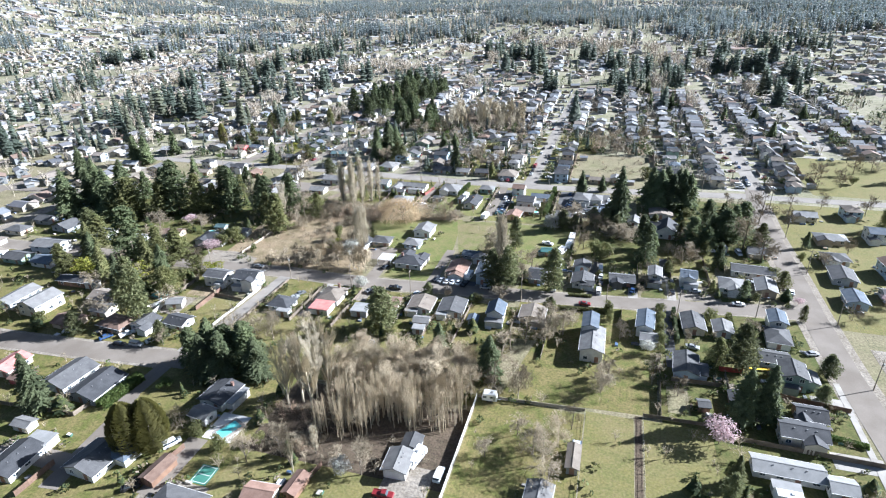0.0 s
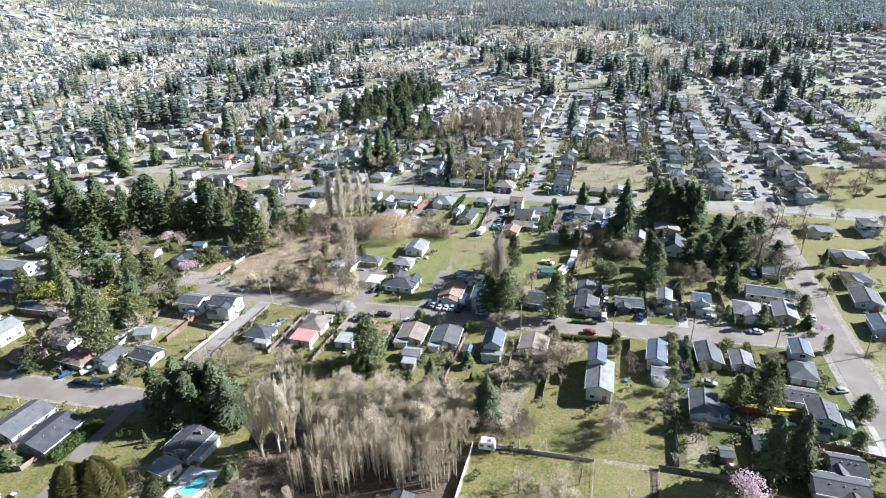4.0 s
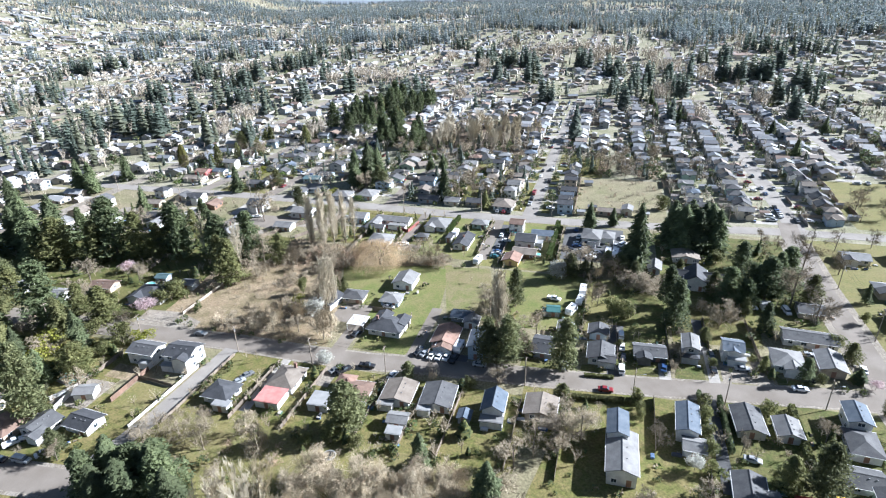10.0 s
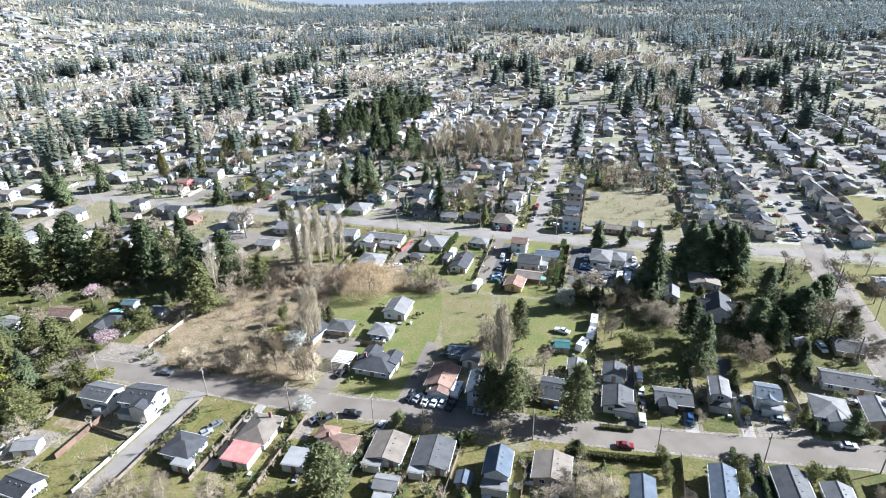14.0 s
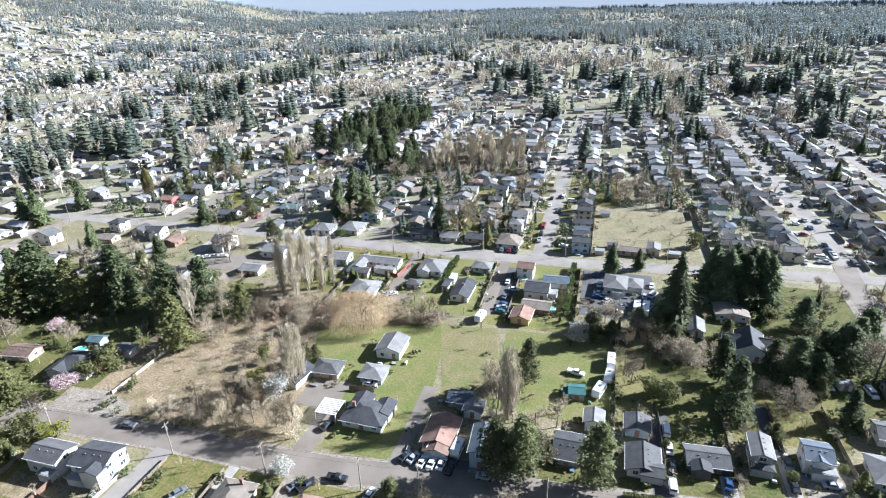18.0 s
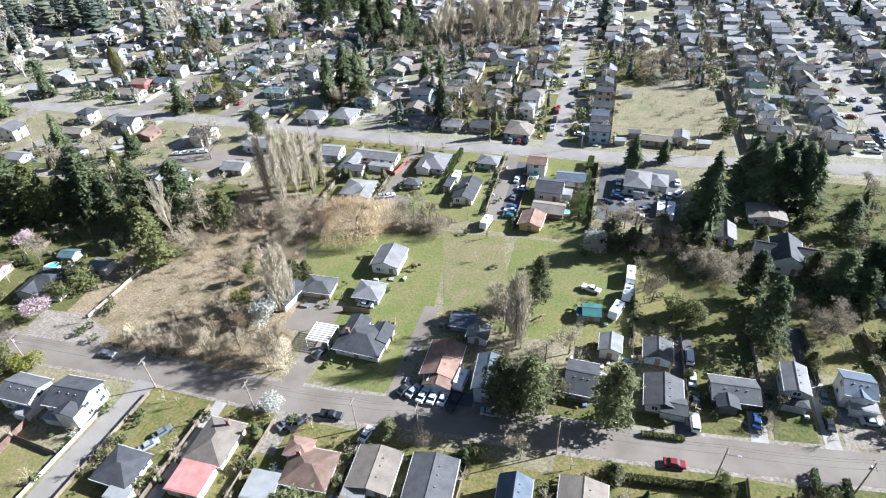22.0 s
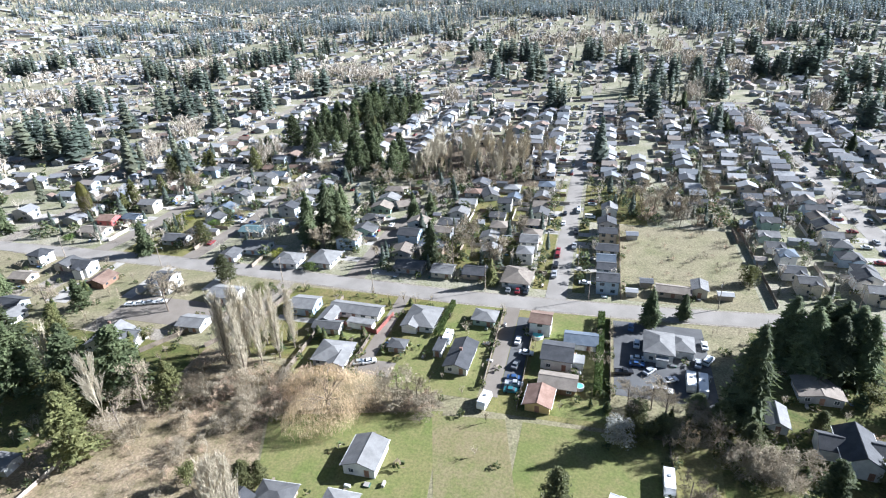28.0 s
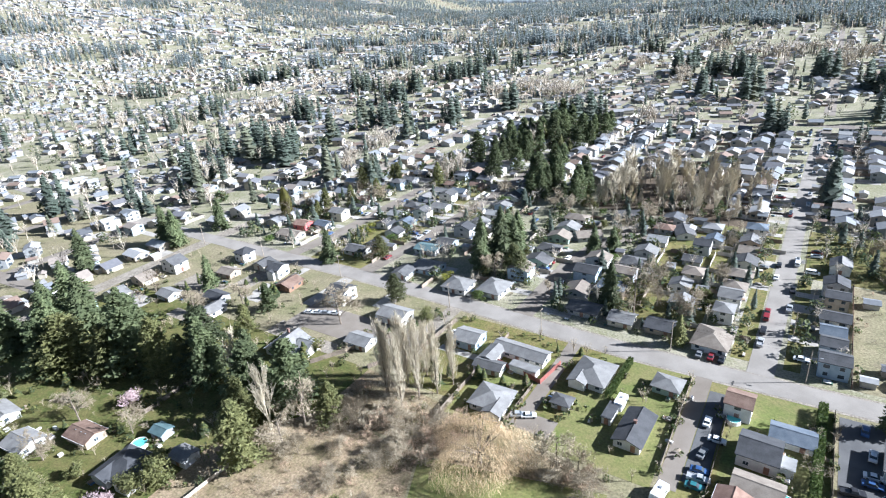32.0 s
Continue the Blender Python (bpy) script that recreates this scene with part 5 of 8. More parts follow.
house(66.8, 205.5, 7.4, 11, -4, h=3, rc="light grey", axis="y", wc="tan")
house(33.0, 254, 8.5, 12.4, -6, h=4.2, rc="dark grey", axis="y", pitch=0.6, wc="white", wings=((6.5, 1, 7, 8, 3.0, "gable", "x", "dark grey"), (-5.5, 1, 5, 6, 3.4, "gable", "x", "dark grey")))
house(18.2, 263.5, 5.4, 8.8, -5, rc="light grey", axis="y", pitch=0.5)
house(31.5, 277, 11.2, 9, 0, rc="tan", axis="y", pitch=0.2, wc="grey")
house(70, 239, 9, 8, -3, rc="grey", axis="x", wc="tan")
house(56, 240, 3.4, 2.6, 8, h=2.3, rc="white", roof="flat", name="shed")
house(-179, 196, 13, 11, 6, rc="dark grey", roof="hip", wc="white", wings=((-3, -4, 6, 5, 2.7, "gable", "y", "dark grey"), (5, -3, 5, 6, 2.7, "gable", "y", "grey")))
house(-203.5, 197, 10.5, 7, 6, rc="brown", wc="tan")
house(-217, 186, 10, 8, 6, rc="light grey", wc="white")
house(-169, 206.3, 6, 5, 5, h=2.4, rc="light grey", name="shed")
house(-184, 209, 5, 4, 5, h=2.3, rc="teal", name="shed", wc="grey")
# ---- south side of the main road ----
house(-183.5, 258, 12, 12, 4, rc="light grey", axis="y", pitch=0.5, wings=((7, 2, 6, 7, 2.6, "gable", "x", "white"),), chimney=(-2, 3))
house(-161.8, 272, 9.6, 7.5, 2, rc="light grey", wc="white")
house(-161, 291, 12, 9, 1, h=3.2, rc="light grey", wc="white")
house(-190.5, 293.5, 9.5, 9.8, 4, h=5, rc="dark grey", axis="x", wc="white", wings=((0, -4.6, 4, 3, 4.6, "gable", "y", "dark grey"),))
house(-219.5, 292, 8.5, 9.5, 4, rc="brown", axis="y", wc="brown")
house(-233, 298, 7, 8.5, 8, h=4.4, rc="dark grey", axis="x", wc="white", wings=((0, -4, 3.5, 3, 4.0, "gable", "y", "dark grey"),))
house(-246, 301, 7.5, 8, 2, h=2.9, rc="grey", axis="y", wc="cream", wings=((4, 1, 4, 5, 2.6, "gable", "x", "grey"),))
house(-262, 303, 8, 7.5, -4, h=4.6, rc="dark grey", roof="hip", wc="white")
house(-255, 288, 9, 7, 4, rc="tan", wc="tan")
house(-262, 262, 9, 7, 0, rc="light grey", wc="white")
house(-240, 270, 10, 7, 0, rc="dark grey", wc="grey")
house(-232, 262, 8, 9, 0, rc="light grey", axis="y")
house(-128, 290, 9.6, 9, 2, h=3.2, rc="light grey", axis="x", wc="blue")
house(-108.8, 291, 19, 7, -2, rc="light grey", axis="x", wings=((-7.5, -6, 5, 8, 2.6, "gable", "y", "light grey"), (5, -7.5, 9, 3, 2.4, "flat", "x", "light grey")))
house(-114.5, 279.5, 10, 5.5, 3, h=2.4, rc="grey", name="garage")
house(-84.3, 290.5, 11, 12.5, -2, rc="light grey", roof="hip", wings=((-2.5, -5, 5, 5, 2.7, "gable", "y", "light grey"),))
house(-106, 265.8, 11, 10.5, 2, rc="light grey", roof="hip", wings=((3, -4, 5, 6, 2.7, "gable", "y", "light grey"),))
house(-87.8, 274.3, 5.2, 4.2, 0, h=2.0, rc="grey", roof="hip", name="shed")
house(-66.7, 272.5, 7.6, 14.6, -2, rc="dark grey", axis="y", chimney=(0, 0))
house(-74.3, 276, 2.6, 7, -2, h=2.3, rc="dark grey", roof="flat", name="shed")
house(-63.5, 295, 8, 7, -3, rc="light grey", roof="hip", wc="green")
house(-44.6, 293.5, 7.4, 7.6, -2, h=5, rc="brown", axis="x", wc="white", pitch=0.35)
house(-38, 278, 9.8, 10, -2, h=3.8, rc="dark grey", axis="x", wings=((6, -1, 3.5, 4, 2.5, "flat", "x", "white"),))
house(-41.4, 258.2, 7.4, 8.6, -4, rc="rust", axis="y", wc="yellow")
house(-37, 266, 11, 7, -2, rc="tan", axis="x", wc="brown")
house(-31.5, 288, 10.5, 7, 0, rc="blue grey", axis="x", wc="white")
house(-8.5, 288.6, 9, 12, -4, h=3.6, rc="light grey", roof="hip", wc="white", wings=((6.5, 2.5, 7, 8, 2.8, "hip", "x", "light grey"), (1, -6, 3, 3, 2.6, "flat", "x", "white")))

# ---- north of the main road ----
_rh = random.Random(5)
_GREYS = ("grey", "dark grey", "grey", "light grey", "dark grey", "blue grey")
_MIXED = ("grey", "light grey", "light grey", "tan", "brown", "white", "grey", "blue grey", "dark grey", "light grey", "grey")
_WALL = ("white", "white", "cream", "blue", "tan", "white", "grey", "green", "white")


def free(x, y, r=0.0):
    return all((x - a) ** 2 + (y - b) ** 2 > (r + c) ** 2 for a, b, c in HOUSES)


FAR = []


def row(x, y0, y1, step, w, d, h, roofs, front, jitter=1.0, fine=False, skip=0.06, roof=None, pitch=0.38, sides=None, limit=422, axes="xy"):
    """Houses side by side along a street that runs north; those past the limit go into the distant mass."""
    y = y0
    while y <= y1:
        ww, dd = 0.87 * w * _rh.uniform(0.88, 1.12), 0.9 * d * _rh.uniform(0.9, 1.1)
        px = x + _rh.uniform(-jitter, jitter)
        if _rh.random() > skip and free(px, y, 1.6):
            rt = roof or ("hip" if _rh.random() < 0.3 else "gable")
            hh = h * _rh.uniform(0.9, 1.12) if _rh.random() < 0.75 else (4.8 if h < 4 else 2.8)
            ax, rc = _rh.choice(axes), _rh.choice(roofs)
            if y < limit:
                house(px, y, ww, dd, _rh.uniform(-2, 2), h=hh, roof=rt, axis=ax, rc=rc, wc=_rh.choice(_WALL), pitch=pitch, front=front, fine=fine, sides=sides or "SE", garage=_rh.random() < 0.4, wings=((ww * _rh.choice((-0.24, 0.24)), -dd * 0.36, ww * 0.46, dd * 0.5, min(hh, 2.9) if _rh.random() < 0.5 else hh * 0.96, "gable", "y", rc),) if x > 30 else ())
            else:
                FAR.append((px, y, ww, dd, hh, ax))
                HOUSES.append((px, y, max(ww, dd) / 2 + 1))
        y += 0.9 * step * _rh.uniform(0.94, 1.08)


house(-56.5, 325, 11, 13, -3, rc="tan", roof="hip", wc="white", garage=True)
house(-137.4, 326, 10.5, 12, -3, rc="light grey", roof="hip", wc="white")
house(-152, 322, 11, 10, 2, rc="light grey", roof="hip", wc="white", front="S")
house(-172.5, 331, 12, 10, 3, rc="light grey", wc="blue")
house(-180, 322, 8, 9, 3, rc="grey", axis="y", wc="white")
house(-100, 326, 12, 8, 0, rc="grey", wc="grey")
house(-86, 325, 9, 8, 0, rc="light grey", wc="cream")
house(-73, 326, 10, 8, 0, rc="dark grey", wc="tan")
house(-215, 332, 12, 8, 2, rc="grey", wc="white")
house(-262, 333, 14, 8, 2, rc="tan", wc="cream")
house(-265, 345, 9, 8, 2, h=3.2, rc="rust", wc="red")
house(-184, 347, 12, 8, 3, rc="teal", axis="x", wc="white", pitch=0.25)
house(-1, 325, 12, 6, -4, rc="tan", wc="tan")
house(8, 327.5, 5, 7, -4, rc="light grey", axis="y", wc="cream", h=3.4)
house(-23, 397, 7.5, 8, 0, rc="light grey", axis="y", h=3.6, pitch=0.5)
row(-24, 324, 384, 11.2, 9.5, 7.6, 5.0, ("dark grey", "blue grey", "dark grey", "dark grey", "tan", "grey"), "W", 0.4, True, 0.0, "gable", sides="SW")
row(-55.5, 342, 432, 12.6, 9, 9, 2.8, ("light grey", "grey", "light grey", "tan", "blue grey"), "E", 0.8, True, 0.0)
row(-72, 345, 425, 14, 9, 8, 2.6, _MIXED, "W", 2.5, False, 0.1)
row(-57, 448, 630, 13, 9, 10, 2.8, _MIXED, "E", 1, False, 0.1)
row(-23, 444, 630, 12, 9, 8.2, 3.4, _GREYS, "W", 1, False, 0.05)
row(-7, 444, 630, 12.5, 9, 8.2, 3.4, _GREYS, "E", 2, False, 0.05)
row(-133, 342, 424, 14.5, 12, 9, 2.7, _MIXED, "E", 1.5, True)
row(-107, 338, 385, 14, 11, 9, 2.7, _MIXED, "W", 1.5, False)
row(-93, 342, 428, 15, 11, 8.5, 2.7, _MIXED, "E", 2.5, False)
for a in (20, 70, 115, 165, 215):
    px, py = -104 + 22 * math.cos(radians(a)), 403 + 22 * math.sin(radians(a))
    if free(px, py, 2):
        house(px, py, 12, 8.5, a - 90 if a < 120 else a - 180, rc=_rh.choice(_MIXED), wc=_rh.choice(_WALL), roof="gable", fine=False)
row(-169.5, 470, 628, 12.6, 9.5, 8.6, 5.0, ("light grey", "grey", "light grey"), "E", 0.4, False, 0.0, "gable", sides="SE")
row(-145, 470, 628, 12.6, 9.5, 8.6, 5.0, ("light grey", "grey", "light grey"), "W", 0.4, False, 0.0, "gable", sides="SW")
row(43, 336, 640, 11.6, 9.0, 7.4, 3.2, _GREYS, "W", 1.6, False, 0.04)
row(66, 333, 640, 10.6, 9.6, 7.6, 3.8, ("grey", "tan", "light grey", "tan", "grey"), "E", 1.2, False, 0.03, None, 0.48, axes="xxy")
row(105, 333, 640, 10.6, 9.6, 7.6, 3.8, ("grey", "tan", "light grey", "tan", "grey"), "W", 1.2, False, 0.03, None, 0.48, axes="xxy")
row(124, 412, 640, 10.8, 8.6, 8.2, 3.4, _GREYS, "E", 1.6, False, 0.06, limit=0)
row(166, 412, 640, 10.8, 9.2, 7.6, 3.4, _GREYS, "W", 1.6, False, 0.06, limit=0)
row(188, 412, 640, 10.8, 9.2, 7.6, 3.4, _GREYS, "E", 1.6, False, 0.06, limit=0)
row(18, 412, 640, 12.4, 9.5, 8.5, 3.4, _GREYS, "E", 1.6, False, 0.05, "gable")
for xs, y0, fine in (((-211, -178), 342, True), ((-257, -225), 350, False), ((-318, -283), 330, False)):
    for x, f in zip(xs, "EW"):
        row(x, y0, 632, 15.0, 10.6, 8.4, 2.7, _MIXED, f, 2.6, False, 0.1, limit=440 if x > -270 else 0)
for x in (-318, -286):
    row(x, 140, 300, 15.5, 12, 9, 2.7, _MIXED, "E", 2, False, 0.1, limit=320 if x > -300 else 0)
for x in (-351, -379, -414, -442, -478, -506, -542, -570):
    row(x, 130, 630, 15.5, 10, 8, 2.6, _MIXED, "E", 3.5, False, 0.28, limit=0)
for y in (92, 114):
    for x in range(-290, -232, 16):
        if free(x, y, 3):
            house(x, y, 11, 9, 0, rc=_rh.choice(_MIXED), wc=_rh.choice(_WALL), fine=False)
for y in (156, 188):
    for x in range(-290, -215, 17):
        if free(x, y, 3):
            house(x, y, 12, 8.5, 0, rc=_rh.choice(_MIXED), wc=_rh.choice(_WALL), fine=False)
for x, y, w, d, hh, rt, ww in ((100, 240, 10, 8, 2.7, "hip", 5), (118, 232, 8, 11, 5, "gable", 4), (104, 262, 13, 8, 2.7, "hip", 6), (124, 268, 9, 9, 5, "gable", 4), (100, 290, 11, 8, 2.7, "gable", 5), (122, 296, 8, 10, 4.8, "hip", 4), (140, 250, 10, 9, 2.8, "hip", 5), (146, 290, 9, 8, 5, "gable", 4)):
    house(x, y, w, d, _rh.uniform(-8, 8), h=hh, rc=_rh.choice(_MIXED), wc=_rh.choice(_WALL), roof=rt, fine=True, wings=((-w * 0.25, -d * 0.5, ww, 4, min(hh, 2.8), "gable", "y", "grey"),), garage=_rh.random() < 0.5)

# yards west, between the firs and the main road
for x0, y0, x1, y1, m, lab in ((-250, 252, -226, 258, DIRT, "gravel yard behind houses"), (-272, 270, -246, 282, DIRT, "bare dirt yard beside houses"), (-232, 276, -222, 290, CONCRETE, "pale concrete yard beside a house"), (-246, 282, -236, 308, DIRT, "gravel strip between houses"), (-201, 262, -190, 271, DIRT, "bare dirt patch in a yard"), (-178, 262, -168, 268, DIRT, "bare dirt patch in a yard"), (-158, 276, -140, 288, DIRT, "gravel yard behind a house"), (-148, 288, -142, 308, DIRT, "gravel drive between houses"), (-288, 246, -266, 258, CONCRETE, "pale concrete yard beside a house"), (-176, 295, -169, 308, CONCRETE, "pale concrete drive before a house"), (-136, 282, -120, 285, CONCRETE, "concrete terrace behind a house"), (-204, 284, -198, 310, CONCRETE, "pale concrete drive before a house"), (-228, 286, -224, 309, CONCRETE, "pale concrete drive before a house")):
    rect("yard", x0, y0, x1, y1, 0.04, m, lab)
rect("yard", -290, 262.5, -150, 306, 0.014, MEADOW_BROWN, "worn brown yards between houses")
rect("lawn", -122, 92, -84, 106, 0.03, LAWN, "shaded green lawn round a white house")
rect("lawn", -84, 181.5, -65, 193, 0.026, MOWN, "mown front lawn of a white house")
for pts, w in (([(-300, 168), (-173, 173), (-150, 174), (-124, 175), (-98, 174.5), (-75, 175.5), (-54, 178), (-20, 180), (14, 183.5), (42, 187), (64, 190), (76, 191)], 9.8), ([(-285, 313), (-203, 314), (-160, 313), (-113, 310.5), (-78, 309), (-49, 309.5), (-16, 310.5), (13, 312), (46, 315), (80, 318)], 9.8), ([(-300, 100), (-202, 103.5), (-166, 106), (-133, 109)], 11.0)):
    road("road_verge", pts, w, DIRT, z=0.042, label="worn gravel verge along a street")
rect("lawn", -139, 262, -59, 305, 0.012, LAWN, "green gardens between houses")
rect("lawn", -57, 252, -23, 306, 0.010, LAWN_DRY, "grassy gardens between houses")
rect("lawn", -50.6, 320, -45, 436, 0.03, LAWN, "row of green front lawns along a street")
rect("lawn", -36, 320, -31.5, 384, 0.03, LAWN, "row of green front lawns along a street")
rect("lawn", -92, 330, -62, 430, 0.012, LAWN, "green back gardens of a street")
rect("lawn", -234, 318, -202, 440, 0.012, LAWN_DRY, "grassy back gardens of a street")
road("road_verge", [(82.2, 131), (80.6, 156), (80, 191), (80.3, 223), (80, 262), (81.6, 306)], 13.5, DIRT, z=0.04, label="worn gravel verge along a street")
rect("terrace", -163, 133, -150, 146, 0.03, DIRT, "tan gravel terrace between garden walls")
rect("field", -157, 148, -144.6, 155, 0.03, SCRUB, "bare soil of a dug garden bed")
rect("lawn", -143.6, 136, -132, 148, 0.03, LAWN_DRY, "worn green garden behind a fence")
rect("lawn", -121, 141, -116.5, 169, 0.03, LAWN_DRY, "patchy garden beside a lane")
for x in (-124, -104, -84, -70):
    row(x, 508, 640, 14.5, 10, 8, 2.8, _MIXED, "E", 3, False, 0.1, limit=0)
rect("driveway", 28.8, 204, 32.2, 226, 0.05, ASPHALT_DARK, "dark asphalt drive between two houses")
rect("driveway", 40, 196, 46, 201, 0.046, DIRT, "gravel yard before a house")
# ---- trees where they stand ----
for kind, x, y, H, wd in (
    ("pine", -160, 126, 27, 0.75), ("fir", -153, 78, 20.6, 1), ("cypress", -111.8, 71, 16.5, 1.12), ("cypress", -107.4, 73.8, 16.5, 1.12),
    ("spruce", -120, 107, 17, 1.35), ("fir", -108, 106, 17.5, 1.45), ("spruce", -102, 111, 16, 1.4), ("fir", -117, 112, 17, 1.4), ("spruce", -111, 112, 18, 1.4), ("fir", -97, 108, 15.5, 1.4), ("fir", -113.5, 104, 16.5, 1.4), ("spruce", -105, 114, 17, 1.4),
    ("pine", -69, 144, 17, 1.2), ("evergreen", -72, 140, 5, 1.5), ("evergreen", -64, 139, 4, 1.5), ("evergreen", -78, 137, 4, 1.4), ("bare_bush", -108, 135, 7, 1.3), ("fir", -45, 136, 11.9, 1.2), ("fir", -26, 128, 15, 1.3), ("pine", 49, 149, 18, 0.9),
):
    tree(kind, x, y, H, wd)
for kind, x, y, H, wd in (
    ("fir", 46, 125, 19, 1), ("fir", 52, 127, 19.5, 1), ("pine", 39, 95, 9.5, 0.9), ("olive_fir", 41, 101, 10, 1), ("pine", 74, 152, 9, 1.1), ("cedar", 75.2, 185, 8.5, 0.7),
    ("pink", 39, 114.5, 9, 1.0), ("thicket_brush", 8, 128, 9, 1.1), ("thicket_brush", -9, 155, 9, 1.0), ("thicket_brush", -15.4, 118.6, 11, 0.9), ("thicket_brush", -5, 95, 11, 1.0), ("thicket_brush", -2, 104, 9.5, 1),
    ("bare", -49, 80, 10, 1.2), ("bare_bush", -121, 125, 8, 1.4), ("bare_bush", -113, 130, 8, 1.5), ("bare_bush", -104, 128, 8, 1.4), ("bare", 34, 160, 6, 1.0), ("pale_blossom", 22, 152, 5, 1.1),
):
    tree(kind, x, y, H, wd)
for kind, x, y, H, wd in (
    ("pine", -37, 184, 17, 0.9), ("pine", -31, 184.5, 18.5, 0.95), ("pine", -13, 185.5, 19.5, 0.85), ("pine", -34, 221, 16.5, 0.8), ("poplar", -37.5, 204, 25, 1.2), ("poplar", -37, 206.5, 22, 1.2), ("bare", -41, 208, 10, 1.3), ("bare", -44, 214, 9, 1.3), ("poplar", -38.5, 206, 21, 1.0), ("poplar", -36, 203, 20, 1.0), ("bare", -42, 212, 13, 1.2), ("bare", -29, 197, 11, 1.2),
    ("bare", -6, 232, 9, 1.3), ("fir", 10.5, 262, 31, 0.95), 
    ("fir", 45, 288, 21, 1.35), ("fir", 31, 287, 22.5, 1.4), ("fir", 37, 286, 21, 1.4), ("fir", 42, 289, 23, 1.4), ("fir", 40, 293, 22, 1.4), ("fir", 34, 293, 23, 1.4), ("fir", 27, 293, 22, 1.4), 
):
    tree(kind, x, y, H, wd)
for kind, x, y, H, wd in (
    ("pale_blossom", -21, 247, 8, 1.1), ("bare", -5, 248, 9, 0.9), 
    ("poplar", -103, 203, 23, 1.15), ("poplar", -103.8, 201.5, 20, 1.1), ("evergreen", -119, 212, 8, 0.7), ("cedar", -106, 215, 9.5, 1.2), ("cedar", -103, 217, 8, 1.2), ("poplar", -102, 206, 21, 0.8), ("poplar", -104.5, 205.5, 19, 0.9), ("bare", -109, 206, 8, 1.3), ("yellow_bush", -116.5, 201.5, 5, 1.1), ("pink", -171, 183.5, 8, 1.2), ("pale_blossom", -106, 197, 8, 1.2),
):
    tree(kind, x, y, H, wd)
for kind, x, y, H, wd in (
    ("fir", -263, 230, 27, 1.2), 
    ("fir", -252, 276, 16.5, 1), ("fir", -281, 208, 27, 1.2), ("fir", -262, 217, 26, 1.2), ("fir", -272, 222, 24, 1.2), 
):
    tree(kind, x, y, H, wd)
for kind, x, y, H, wd in (
    ("fir", -290, 236, 24, 1.2), ("fir", -282, 224, 22, 1.3),
    ("fir", -327, 260, 23, 1.1), ("fir", -320, 299, 22, 1.1), ("fir", -311, 299, 21, 1.1), ("fir", -309, 325, 19, 1.1), ("pine", -169, 302, 12.5, 1.1), ("bare", -178, 279, 16, 1.3), ("poplar", -137, 255, 27, 0.85), ("poplar", -132, 257, 29, 0.85), ("poplar", -127, 258, 29, 0.85), ("poplar", -123, 262, 26, 0.85), ("poplar", -140, 260, 21, 0.85), ("poplar", -134, 262, 24, 0.85), ("poplar", -129, 252, 27, 0.85), ("poplar", -121, 268, 23, 0.85), ("poplar", -131, 268, 21, 0.85),
    ("willow", -98, 244, 11, 1.85), ("bare_bush", -80, 251, 11, 1.3), ("bare_bush", -74, 250, 8, 1.6), ("bare_bush", -70, 247, 6, 1.8), ("fir", -10, 303, 14.5, 1.2), ("fir", 1, 309.5, 10, 1.2), ("fir", -152, 342, 25, 1), ("pine", -133, 340, 13, 1.0), ("pine", -138, 344, 14, 1.0),
):
    tree(kind, x, y, H, wd)
for kind, x, y, H, wd in (
    ("fir", -114, 376, 14, 1.1), ("fir", -107, 381, 12.8, 1.1), ("fir", -221, 319, 17, 1.1), ("cypress", -286, 353, 18, 0.7), ("fir", -93, 333, 20, 1), ("bare", -84, 332, 16, 1.2), ("olive_fir", -66, 320, 11.5, 1.1), ("fir", -146, 349, 28, 1), ("fir", -147, 356, 22, 1.1), ("bare", -118, 333, 6, 1.2),
    ("yellow_bush", -226, 352, 6, 1.1), ("yellow_bush", -160, 326, 4, 1.2), ("green_bush", -140, 318, 4, 1.2), ("bare", -66, 335, 12, 1.3), ("bare", -80, 352, 13, 1.2), ("evergreen", -90, 344, 8, 1.0), ("bare", -3, 398, 11, 1.3), ("bare", 8, 396, 10, 1.3), ("bare", 14, 405, 11, 1.3), ("bare", 6, 408, 12, 1.2), ("bare", -8, 404, 10, 1.3), ("evergreen", 26, 338, 8, 1.1),
    ("yellow_bush", -158, 168, 5, 1.2), ("evergreen", -166, 166, 8, 1.1), ("fir", -178, 160, 15, 1.1), ("olive_fir", -190, 164, 17, 1.1), ("evergreen", -172, 152, 8, 1.2), ("evergreen", -215, 112, 9, 1.1), ("pine", -176, 113, 10, 1.1), ("pine", -142, 117, 9, 1.0), ("evergreen", -196, 116, 5, 1.3), ("bare", -140, 115, 6, 1.2), ("yellow_bush", -184, 150, 7, 1.3),
):
    tree(kind, x, y, H, wd)
